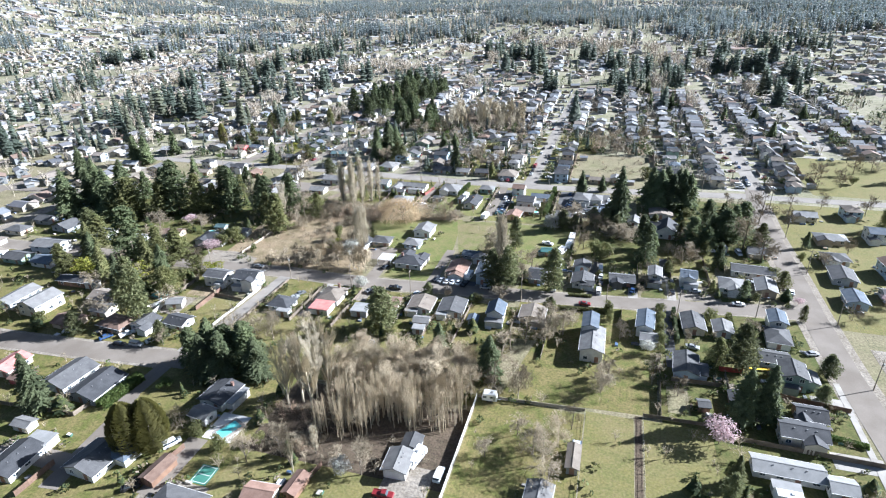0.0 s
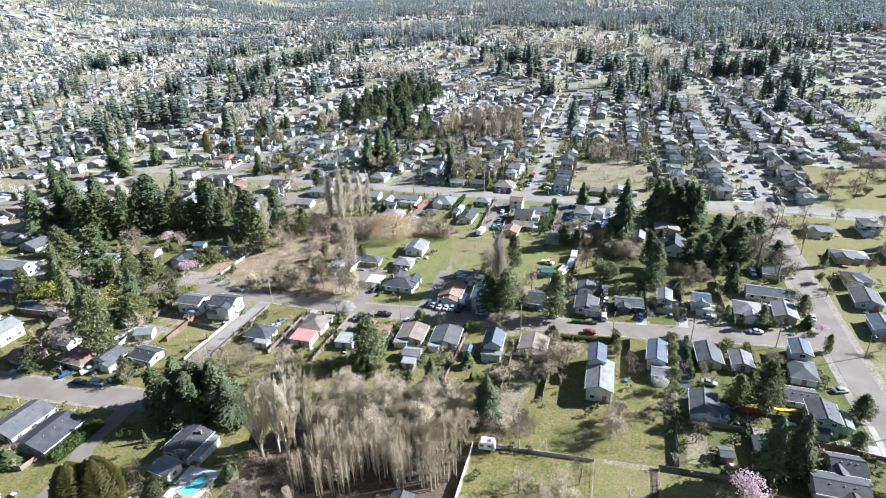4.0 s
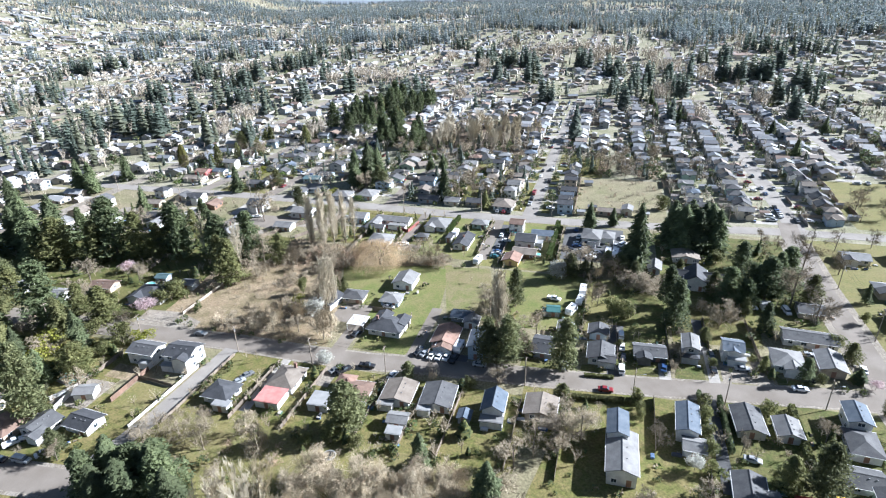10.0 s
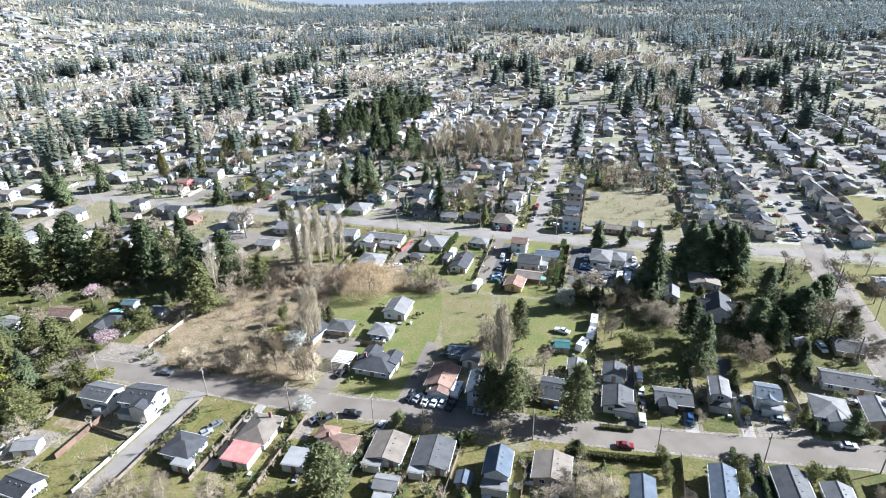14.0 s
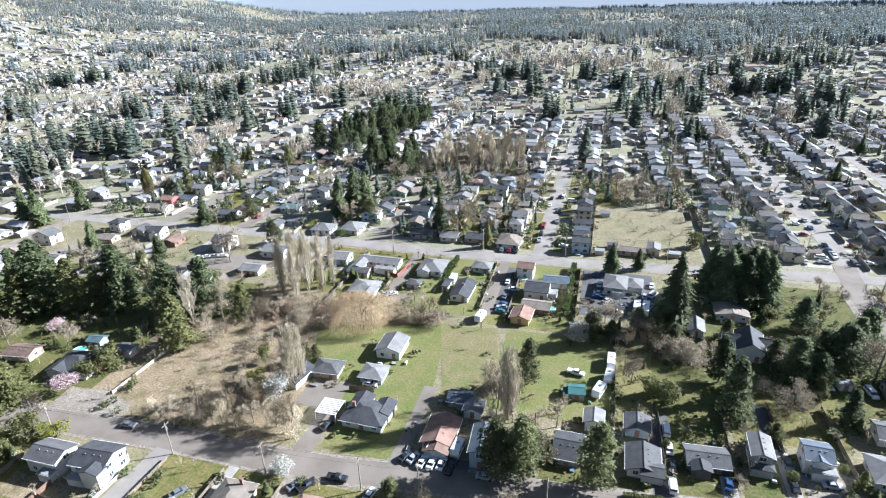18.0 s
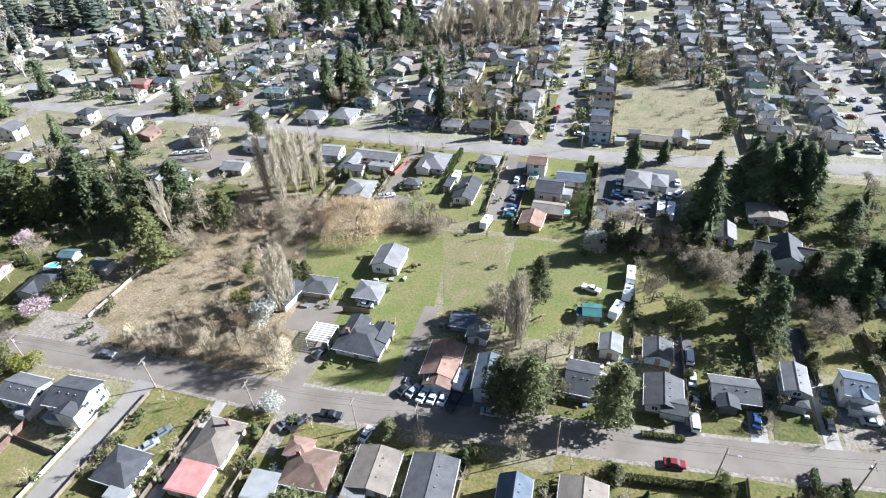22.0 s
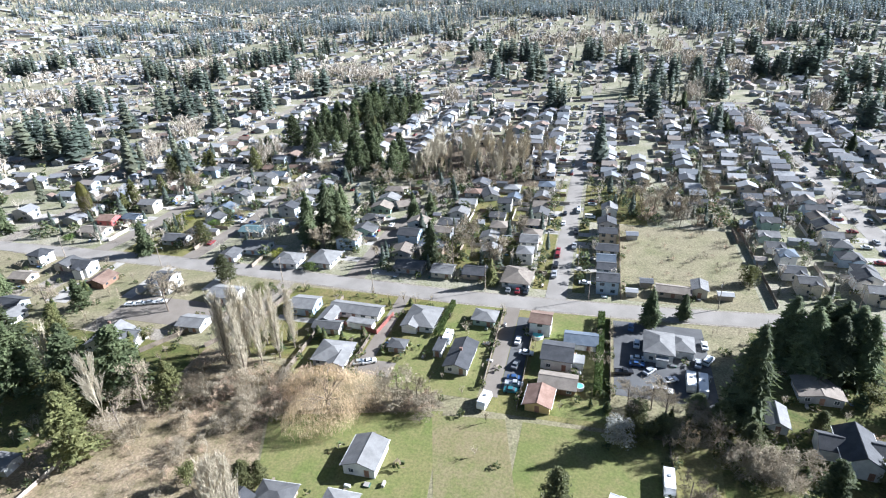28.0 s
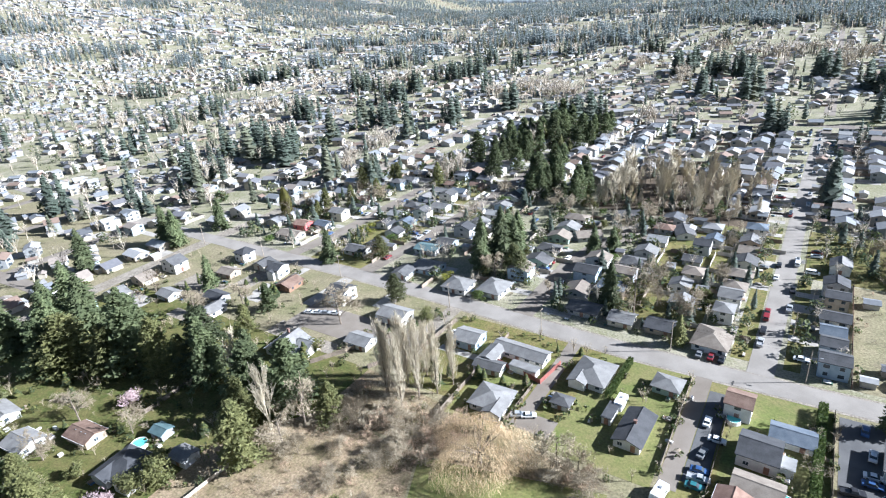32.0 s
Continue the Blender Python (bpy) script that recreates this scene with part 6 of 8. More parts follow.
for kind, x, y, H, wd in (
    ("fir", -188, 146, 16, 1), ("fir", -172, 140, 14, 1.1), ("olive_fir", -200, 150, 17, 1), ("olive_fir", -183, 176, 13, 1.1), ("fir", -205, 172, 18, 1.1), ("fir", -215, 160, 17, 1.1), ("olive_fir", -228, 170, 17, 1.1), ("evergreen", -172, 200, 7, 1.2), ("evergreen", -190, 188, 5, 1.2), ("pine", -60, 170.5, 6, 1.3), ("bare", -32, 173, 7, 1.2), ("bare", -52, 171, 6, 1.4), ("evergreen", -40, 170, 4, 1.4),
    ("pine", -12, 172, 5.5, 1.2), ("pale_blossom", -89, 171, 4.5, 1.4), ("green_bush", -123, 96, 3.5, 1.2), ("bare", -93, 118, 7, 1.2), ("bare", -105, 82, 7, 1.3), ("evergreen", -90, 78, 5, 1.0), ("bare", -80, 76, 9, 1.1), ("bare", -72, 80, 8, 1.2), ("pale_bare", -66, 76, 12, 0.7), ("pale_blossom", -54, 79, 5, 1.1), ("fir", 30, 78, 6, 1.0), ("bare", 70, 100, 6, 1.2), ("pink", 72, 96, 4, 1.2), ("evergreen", 86.5, 236, 5, 1),
):
    tree(kind, x, y, H, wd)

for kind, x, y, H, wd in (
    ("pine", 10, 252, 9, 1.2), ("pine", -16, 256, 8, 1.3), ("bare", -12, 262, 9, 1.3), ("bare", -18, 262, 8, 1.4), 
):
    tree(kind, x, y, H, wd)

for kind, x, y, H, wd in (
    ("cedar", -243, 213, 25.6, 1.3), ("spruce", -251, 209, 25, 1.3), ("spruce", -223, 225, 27.5, 1.3), ("cedar", -228, 219, 21, 1.3), ("cedar", -211, 227, 23, 1.2), ("cedar", -203, 230, 17, 1.3), ("spruce", -192, 232, 27, 1.2), ("spruce", -198, 236, 24, 1.2), ("spruce", -171, 232, 25, 1.4), ("cedar", -153, 213, 23, 1.3), ("pale_bare", -183, 236, 17, 1.0), ("spruce", -160, 238, 23, 1.3), ("bare", -149, 232, 14, 1.2),
    ("cedar", -166, 224, 20, 1.2), ("spruce", -178, 238, 22, 1.2), ("cedar", -144, 238, 15, 1.3), ("spruce", -235, 232, 23, 1.3), ("bare", -147, 222, 12, 1.2), ("pale_bare", -157, 226, 18, 0.9), ("spruce", -205, 171, 24.7, 1.2), ("cedar", -183, 176, 14.8, 1.5), ("cedar", -196, 178, 14, 1.4), ("bare", -214, 200, 11, 1.4), ("bare", -193, 205, 9, 1.4), ("cedar", -232, 180, 17, 1.4), ("pine", -246, 188, 15, 1.3), ("pink", -205, 212, 6, 1.3), ("spruce", -258, 240, 20, 1.3),
    ("cedar", -222, 150, 15, 1.3), ("bare", -206, 186, 10, 1.3), ("evergreen", -171, 192, 7, 1.3), ("bare", -196, 140, 9, 1.4), ("cedar", -230, 118, 13, 1.4), ("bare", -178, 125, 8, 1.4), ("bare", -238, 258, 11, 1.3), ("cedar", -206, 258, 13, 1.3), ("bare", -226, 272, 10, 1.3), ("evergreen", -174, 262, 5, 1.4), ("spruce", -212, 274, 14, 1.4), ("bare", -272, 262, 10, 1.3), ("evergreen", -150, 296, 5, 1.4),
):
    tree(kind, x, y, H, wd)
for kind, x, y, H, wd in (
    ("spruce", 57, 247, 19.6, 1.4), ("spruce", 53, 251, 16, 1.3), ("spruce", 61, 251, 18, 1.2), ("spruce", 53, 272, 12.4, 1.4), ("bare", 77, 276, 15, 1.3), ("bare", 65, 244, 16, 1.2), ("cedar", 72, 246, 14, 1.3), ("bare_bush", 7, 246, 5.5, 2.0), ("bare_bush", 11, 246.5, 6, 2.0), ("bare_bush", 15, 247, 6, 2.0), ("bare_bush", 20, 248, 5.5, 2.0),
    ("cedar", 48, 234, 7, 1.4), ("cedar", 39, 248, 9, 1.5), ("spruce", 66, 258, 18, 1.3), ("bare", 70, 232, 12, 1.3), ("bare", -4, 228, 8, 1.4), ("bare", 66, 300, 7, 1.4), ("evergreen", 44, 276, 6, 1.4), ("cedar", 28, 262, 8, 1.4), ("bare", 72, 296, 6, 1.4), ("cedar", 74, 210, 8, 1.3), 
):
    tree(kind, x, y, H, wd)

for kind, x, y, H, wd in (
    ("bare", -22, 142, 9, 1.3), ("bare", -18, 150, 8, 1.3), ("bare", -24, 132, 8, 1.3), ("bare", -12, 148, 7, 1.3), ("bare", -23, 122, 9, 1.3), ("bare", -17, 128, 6, 1.4), ("evergreen", 26.2, 152, 4, 1.0), ("evergreen", 26.4, 158, 5, 1.0), ("evergreen", 26.4, 164, 5, 1.0), ("evergreen", 26.5, 170, 6, 0.9), ("evergreen", 26.6, 176, 6, 0.9), ("bare", 14, 160, 6, 1.3), ("bare", 24, 142, 6, 1.4), ("bare", 10, 134, 8, 1.2),
    ("bare", 30, 132, 6, 1.4), ("cedar", 43, 152, 9, 1.4), ("cedar", 54, 162, 8, 1.3), ("cedar", 56, 138, 9, 1.4), ("pine", 70, 140, 6, 1.3), ("bare", 56, 170, 7, 1.3), ("evergreen", 44, 178, 5, 1.2), ("pink", 76.5, 197, 3.5, 1.3), ("bare_bush", -122, 132, 7, 1.4), ("bare_bush", -96, 136, 7, 1.4), ("bare_bush", -88, 130, 8, 1.3), ("cedar", -164, 146, 12, 1.4), ("bare", -158, 140, 7, 1.4), ("cedar", -176, 134, 12, 1.4), ("evergreen", -166, 158, 5, 1.5), ("evergreen", -180, 168, 6, 1.4),
    ("yellow_bush", -190, 158, 6, 1.4), ("bare", -170, 172, 8, 1.4), ("bare", -186, 152, 8, 1.4), ("cedar", -194, 168, 13, 1.4), ("bare", -200, 160, 9, 1.3),
):
    tree(kind, x, y, H, wd)

for kind, x, y, H, wd in (
    ("spruce", 58, 197, 8, 1.3), ("evergreen", 32, 198, 3.5, 1.0), ("cedar", 31.6, 212, 6, 1.2), ("evergreen", 4, 202, 3.5, 1.0), ("evergreen", 62, 196, 4, 1.2), ("evergreen", 72, 218, 5, 1.4), ("bare", -26, 190, 8, 1.2), ("bare", -24, 204, 9, 1.2), ("bare", -40, 200, 8, 1.2),
):
    tree(kind, x, y, H, wd)

for kind, x, y, H, wd in (
    ("spruce", 22.2, 218, 20, 1.0), ("spruce", 21.4, 235, 18, 1.15), ("spruce", 25, 228, 14, 1.2), ("spruce", 52.4, 224, 13, 1.3), ("bare_bush", 38, 224, 7.5, 1.7), ("bare_bush", 43, 231, 6.5, 1.7), ("bare_bush", 33, 232, 5, 1.6), ("evergreen", 6, 222, 7.5, 1.0), ("evergreen", 1, 223.5, 7.5, 1.0), ("bare", 24, 210, 5, 1.3), ("evergreen", 47, 231, 4.5, 1.3), ("bare_bush", 41, 244, 7, 1.5), ("cedar", 47, 199, 6, 1.2), ("evergreen", 59, 211, 3.5, 1.2), ("evergreen", 44.8, 204, 2.6, 1.1),
    ("thicket_brush", -116.3, 188, 9, 1.1), ("thicket_brush", -121, 186, 8, 1.2), ("thicket_brush", -126, 182.5, 7.5, 1.2), ("bare", -113, 194, 9, 1.2), ("thicket_brush", -110, 191, 8.5, 1.1), ("bare", -119, 196, 8, 1.3), ("thicket_brush", -96, 184, 12, 1.1), ("thicket_brush", -92.5, 183, 11, 1.1), ("thicket_brush", -99.5, 186, 10, 1.2), ("bare_bush", -139, 181, 3.5, 1.5), ("bare", -107, 186, 7, 1.3), ("bare", -129, 190, 6, 1.3), ("evergreen", -107.5, 199, 4.5, 1.4), ("evergreen", -167.5, 197.5, 8, 1.3), ("bare_bush", -11.6, 156.5, 9, 1.6), ("thicket_brush", -137, 182.5, 5.5, 1.3), ("bare_bush", -132, 182.5, 7, 1.3), ("bare_bush", -121, 182.5, 8, 1.3), ("thicket_brush", -115, 183, 7.5, 1.2), ("bare_bush", -110, 182, 6.5, 1.3),
    ("evergreen", -12.7, 172, 4.5, 1.2), ("evergreen", 8.6, 175.5, 5, 0.8), ("evergreen", 8.9, 172.5, 5.5, 0.75), ("evergreen", 9.2, 169.5, 5, 0.8), ("evergreen", 9.4, 166.5, 4.5, 0.8), ("bare_bush", 32.4, 176, 3, 1.4), ("bare_bush", 20, 193.5, 4, 1.1), ("bare", -15, 257, 9, 1.2), ("bare", -9, 258, 10, 1.2), ("bare", -3, 256, 9, 1.3), ("pine", -1, 260, 9, 1.2), ("pine", 4, 257, 10, 1.2), ("bare", 3, 252, 8, 1.3), ("spruce", 43, 241, 17, 1.3), ("spruce", 49, 240, 14, 1.3), ("evergreen", -80, 82.5, 4.5, 1.0), ("poplar", -63.5, 83.5, 10, 1.2), ("evergreen", -99, 81, 4.5, 1.2), ("yellow_bush", -212, 153, 7, 1.6), ("bare_bush", -76, 86, 5, 1.4), ("bare_bush", -70, 84, 4, 1.5), ("bare_bush", -57, 82, 5, 1.3), ("bare_bush", -83, 91, 6, 1.2), ("bare_bush", -66, 89, 5, 1.4),
):
    tree(kind, x, y, H, wd)

# the thicket, the pale trees beside it, and the grove further north
_rp = random.Random(3)
for k in range(84):
    x = _rp.uniform(-66, -29.5)
    y = 91.5 + 0.31 * (x + 60) + 15 * _rp.random()
    if (x + 40) ** 2 + (y - 90) ** 2 > 60:
        tree("sapling", x, y, _rp.uniform(11, 14.5), 1.0)
for x, y, H in ((-80, 98, 19), (-77, 101, 21), (-74, 104, 20), (-71.5, 107, 20), (-79, 104, 17), (-73, 99, 16)):
    tree("pale_bare", x, y, H, 1.0)
for k in range(54):
    x = _rp.uniform(-74, -28)
    tree("thicket_brush", x, _rp.uniform(108, 131), _rp.uniform(6, 10), 1.3)
for k in range(62):
    tree("poplar" if _rp.random() < 0.5 else "pale_bare", _rp.uniform(-132, -54), _rp.uniform(432, 492), _rp.uniform(10, 19), 1.2)
for k in range(26):
    tree("bare_bush", _rp.uniform(-146, -112), _rp.uniform(214, 252), _rp.uniform(3.5, 7), 1.4)
_lots = ((-140, -100, 181, 190, 14, 0.8, 2), (-150, -98, 190, 206, 34, 0.7, 2.2), (-150, -110, 206, 236, 50, 1.2, 3.4), (-146, -90, 236, 256, 75, 3, 6.5), (-86, -68, 246, 254, 18, 3, 5), (-128, -60, 110, 140, 18, 2, 4), (-84, -60, 82, 99, 44, 1.5, 3.6), (-60, -34, 84, 95, 16, 1, 2.4), (-12, 26, 386, 408, 18, 4, 8), (-16, 26, 335, 384, 50, 1, 2.4), (30, 76, 246, 300, 22, 2, 5))
_bg = (G(), G())
for x0, x1, y0, y1, n, h0, h1 in _lots:
    for k in range(n):
        x, y = _rp.uniform(x0, x1), _rp.uniform(y0, y1)
        if free(x, y, 1) and (x + 98) ** 2 + (y - 243) ** 2 > 80:
            s = _rp.uniform(h0, h1) / 20
            m = Matrix.Translation((x, y, 0)) @ Matrix.Rotation(_rp.uniform(0, 6.28), 4, "Z") @ Matrix.Diagonal((s * 1.5, s * 1.5, s, 1))
            g = _bg[_rp.random() < 0.33]
            for src in _rp.choice(BRUSH):
                g.add([m @ Vector(v) for v in src.v], src.f)
tagged(new("brushwood", _bg[0].mesh("brushwood", TWIG)), "tangled leafless grey-tan brush on fallow ground", "brush", kind="stuff")
tagged(new("bramble", _bg[1].mesh("bramble", TWIG_RUST)), "rusty brown leafless bramble on fallow ground", "brush", kind="stuff")


# a dense dark belt of conifers and a brown bramble round the plot behind the gabled house
for kind, x, y, H, wd in (
    ("bare_bush", 8, 247, 6, 1.7), ("bare_bush", 11, 245, 6, 1.8), ("bare_bush", 14, 243.5, 5.5, 1.9), ("bare_bush", 17, 242, 6, 1.8), ("evergreen", -14, 250, 6, 1.3), ("evergreen", -18, 252, 5, 1.3), ("pine", -10, 253, 7, 1.3),
):
    tree(kind, x, y, H, wd)

# ---- joined masses of the distance ----
def noise2(x, y, s, o=0.0):
    return noise.noise(Vector((x / s + o, y / s - o, o)))


def off_road(x, y):
    return not (abs(y - 311) < 7 or abs(x + 40) < 6 or abs(x + 193) < 6 or abs(x + 241) < 6 or abs(x + 301) < 7 or abs(x - 85) < 7 or abs(x - 146) < 7 or abs(x + 157) < 6 or (abs(x + 119) < 6 and y < 400) or any(abs(x - q) < 5 for q in (-365, -428, -492, -556)))


def in_view(x, y):
    """Roughly the ground that the camera's way overlooks."""
    return y > 60 and x < 0.72 * (y + 60) + 60 and (x > -1.32 * (y + 60) - 60 or x > -3.4 * (y - 100) - 150 and x > -3400)


def woods(x, y):
    """How wooded a place is: belts of firs between the estates, thicker towards the north."""
    v = 0.8 * noise2(x, y, 300, 3.7) + 0.55 * noise2(x, y, 110, 1.3)
    far = min(1.0, max(0.0, (y - 850 - 0.35 * max(0.0, -x - 300)) / 700))
    v += 0.34 * far
    if y < 900 and x > -200:
        v -= 0.2
    v -= 0.35 * (-1500 < x < -450 and 1500 < y < 2100)
    return v


def climb(g):
    """Sets what stands in the west on the rising land."""
    g.v = [(x, y, z + rise(x, y)) if x < -650 else (x, y, z) for x, y, z in g.v]
    return g


_rf = random.Random(11)
# further estates
for k in range(-62, 30):
    sx = 80 + 57 * k + _rf.uniform(-4, 4)
    for side in (-13, 13):
        y = 655.0 if sx > -600 else 250.0
        while y < 2900:
            x = sx + side + _rf.uniform(-5, 5)
            if in_view(x, y) and woods(x, y) < 0.30 and (y % 230) > 14 and _rf.random() < (0.85 if y < 900 else 0.55 if y < 1400 else 0.36):
                big = _rf.random() < (0.03 if x > -600 else 0.2) and y > 1000
                FAR.append((x, y, _rf.uniform(24, 46) if big else _rf.uniform(7.5, 11), _rf.uniform(14, 26) if big else _rf.uniform(6, 8.5), 5 if big else _rf.choice((2.5, 2.5, 2.7, 4.4)), _rf.choice("xy")))
            y += _rf.uniform(13.5, 17.5) * (1 if y < 1500 else 1.35)
# wings that make houses L-shaped
for x, y, w, d, h, ax in list(FAR):
    if y < 1300 and _rf.random() < 0.5:
        FAR.append((x + _rf.choice((-1, 1)) * 0.24 * w, y + _rf.choice((-1, 1)) * 0.42 * d, w * 0.48, d * 0.62, h * 0.93, "y" if ax == "x" else "x"))
# garden sheds behind the houses
for x, y, w, d, h, ax in list(FAR):
    if y < 900 and _rf.random() < 0.55:
        FAR.append((x + _rf.choice((-11, 11)), y + _rf.uniform(-6, 6), _rf.uniform(2.5, 6), _rf.uniform(2.5, 5), 2.2, _rf.choice("xy")))
for x, y, r in list(HOUSES):
    if 320 < y < 445 and _rf.random() < 0.5:
        px, py = x + _rf.choice((-1, 1)) * _rf.uniform(8, 11), y + _rf.uniform(-6, 6)
        if free(px, py, 2) and off_road(px, py):
            FAR.append((px, py, _rf.uniform(2.5, 5), _rf.uniform(2.5, 4), 2.2, "x"))
_w, _rg = G(), G()
for x, y, w, d, h, ax in FAR:
    along, span = (w, d) if ax == "x" else (d, w)
    pr = h + (0.36 if span < 13 else 0.06) * span / 2
    ang = 0.9 * noise2(x, y, 160, 5.5) * (1.6 if abs(x + 40) > 300 or y > 640 else 0.15) + (0 if ax == "x" else math.pi / 2)
    ca, sa = math.cos(ang), math.sin(ang)
    pt = lambda a, s, z: (x + a * ca - s * sa, y + a * sa + s * ca, z)
    a, s = along / 2, span / 2
    _w.add([pt(-a, -s, 0), pt(-a, -s, h), pt(-a, 0, pr), pt(-a, s, h), pt(-a, s, 0), pt(a, -s, 0), pt(a, -s, h), pt(a, 0, pr), pt(a, s, h), pt(a, s, 0)], [(0, 1, 2, 3, 4), (9, 8, 7, 6, 5), (5, 6, 1, 0), (3, 8, 9, 4)])
    a, s, lo = a + 0.4, s + 0.45, h - 0.16
    _rg.add([pt(-a, -s, lo + 0.2), pt(a, -s, lo + 0.2), pt(a, 0, pr + 0.2), pt(-a, 0, pr + 0.2), pt(a, s, lo + 0.2), pt(-a, s, lo + 0.2), pt(-a, -s, lo), pt(a, -s, lo), pt(a, s, lo), pt(-a, s, lo)], [(0, 1, 2, 3), (3, 2, 4, 5), (6, 7, 1, 0), (5, 4, 8, 9)])
WALL_MIX = mixed("distant_siding", ((0.36, 0.34, 0.30), (0.33, 0.30, 0.245), (0.42, 0.41, 0.38), (0.29, 0.32, 0.35), (0.31, 0.27, 0.22), (0.40, 0.38, 0.35), (0.24, 0.25, 0.255), (0.37, 0.345, 0.30)))
ROOF_MIX = mixed("distant_shingle", ((0.207, 0.207, 0.213), (0.134, 0.134, 0.146), (0.305, 0.305, 0.305), (0.171, 0.183, 0.201), (0.256, 0.22, 0.189), (0.36, 0.36, 0.36), (0.0915, 0.0952, 0.104), (0.195, 0.14, 0.11), (0.268, 0.268, 0.275), (0.183, 0.195, 0.207)), 0.85)
tagged(new("distant_houses", climb(_w).mesh("distant_houses", WALL_MIX)), "mass of small distant suburban houses in rows", "houses", kind="stuff")
tagged(new("distant_roofs", climb(_rg).mesh("distant_roofs", ROOF_MIX)), "grey and brown gabled roofs of distant houses", "roofs", kind="stuff")
# dark windows of the nearer joined houses
_wd = G()
for x, y, w, d, h, ax in FAR:
    if y < 760 and h > 2.5:
        for s in range(2 if h > 4 else 1):
            for u in (-0.28, 0.28):
                z = 0.9 + 2.5 * s
                _wd.add([(x + u * w - 0.8, y - d / 2 - 0.03, z), (x + u * w + 0.8, y - d / 2 - 0.03, z), (x + u * w + 0.8, y - d / 2 - 0.03, z + 1.2), (x + u * w - 0.8, y - d / 2 - 0.03, z + 1.2)], [(0, 1, 2, 3)])
                _wd.add([(x + w / 2 + 0.03, y + u * d - 0.7, z), (x + w / 2 + 0.03, y + u * d + 0.7, z), (x + w / 2 + 0.03, y + u * d + 0.7, z + 1.2), (x + w / 2 + 0.03, y + u * d - 0.7, z + 1.2)], [(0, 1, 2, 3)])
tagged(new("distant_windows", climb(_wd).mesh("distant_windows", GLASS_DARK)), "dark glass windows of distant houses", "windows", kind="stuff")

# streets of the further estates
_st = G()
for k in range(-62, 30):
    sx = 80 + 57 * k
    for j in range(48):
        y0, y1 = 640 + 50 * j, 690 + 50 * j
        if in_view(sx, y0) and woods(sx, y0 + 25) < 0.30:
            _st.add([(sx - 4, y0, 0.05), (sx + 4, y0, 0.05), (sx + 4, y1, 0.05), (sx - 4, y1, 0.05)], [(0, 1, 2, 3)])
for j in range(11):
    y = 690 - 38 + 230 * j
    _st.add([(max(-1.25 * y, -600 - 0.25 * y), y - 4.5, 0.055), (0.7 * y, y - 4.5, 0.055), (0.7 * y, y + 4.5, 0.055), (max(-1.25 * y, -600 - 0.25 * y), y + 4.5, 0.055)], [(0, 1, 2, 3)])
tagged(new("road_distant", climb(_st).mesh("road_distant", ASPHALT)), "grid of distant grey residential streets", "road", kind="structure")

# drives in front of houses along the streets
_dv = G()
_dr = random.Random(17)
for x, y, r in HOUSES:
    if y > 318:
        best = min((-40.5, -119, -157, -193.5, -241, -300, 85.5, 146, -365, -428, -492, -556), key=lambda q: abs(q - x))
        if 8 < abs(best - x) < 26:
            a, b = sorted((best + math.copysign(4.4, x - best), x - math.copysign(3.5, x - best)))
            yy = y + _dr.choice((-4.5, 4.5))
            z = 0.02 + 0.004 * (len(_dv.f) % 8)
            _dv.add([(a, yy - 2, z), (b, yy - 2, z), (b, yy + 2, z), (a, yy + 2, z)], [(0, 1, 2, 3)])
for x, y, w, d, h, ax in FAR:
    if y > 100 and h > 2.5 and _dr.random() < 0.7:
        s = _dr.choice((-1, 1))
        a, b = sorted((x + s * w * 0.4, x + s * _dr.uniform(11, 17)))
        yy = y + _dr.uniform(-5, 5)
        q = _dr.uniform(1.5, 4)
        z = 0.02 + 0.004 * (len(_dv.f) % 8)
        _dv.add([(a, yy - q, z), (b, yy - q, z), (b, yy + q, z), (a, yy + q, z)], [(0, 1, 2, 3)])
tagged(new("driveways", climb(_dv).mesh("driveways", CONCRETE)), "pale concrete drives in front of houses", "driveway", kind="structure")


# fences between the lots north of the main road
_fn = G()
for x, y, r in HOUSES + [(q[0], q[1], 6) for q in FAR if q[4] > 2.5 and 640 < q[1] < 1100]:
    if y > 316 and not (-32 < x < 32 and y < 400) and _dr.random() < 0.75:
        yy = y + _dr.uniform(6.2, 7.4)
        s = _dr.choice((-1, 1))
        x0, x1 = sorted((x + s * 1.5, x + s * _dr.uniform(10, 14)))
        _fn.box(x0, yy - 0.04, 0, x1, yy + 0.04, 1.7)
        xx = x + s * _dr.uniform(12, 14)
        if off_road(xx, y):
            _fn.box(xx - 0.04, y - 6.5, 0, xx + 0.04, y + 6.5, 1.7)
tagged(new("distant_fences", climb(_fn).mesh("distant_fences", mixed("fence_boards", ((0.26, 0.21, 0.16), (0.34, 0.30, 0.25), (0.20, 0.15, 0.11), (0.42, 0.39, 0.35))))), "wooden board fences between distant gardens", "fence", kind="stuff")

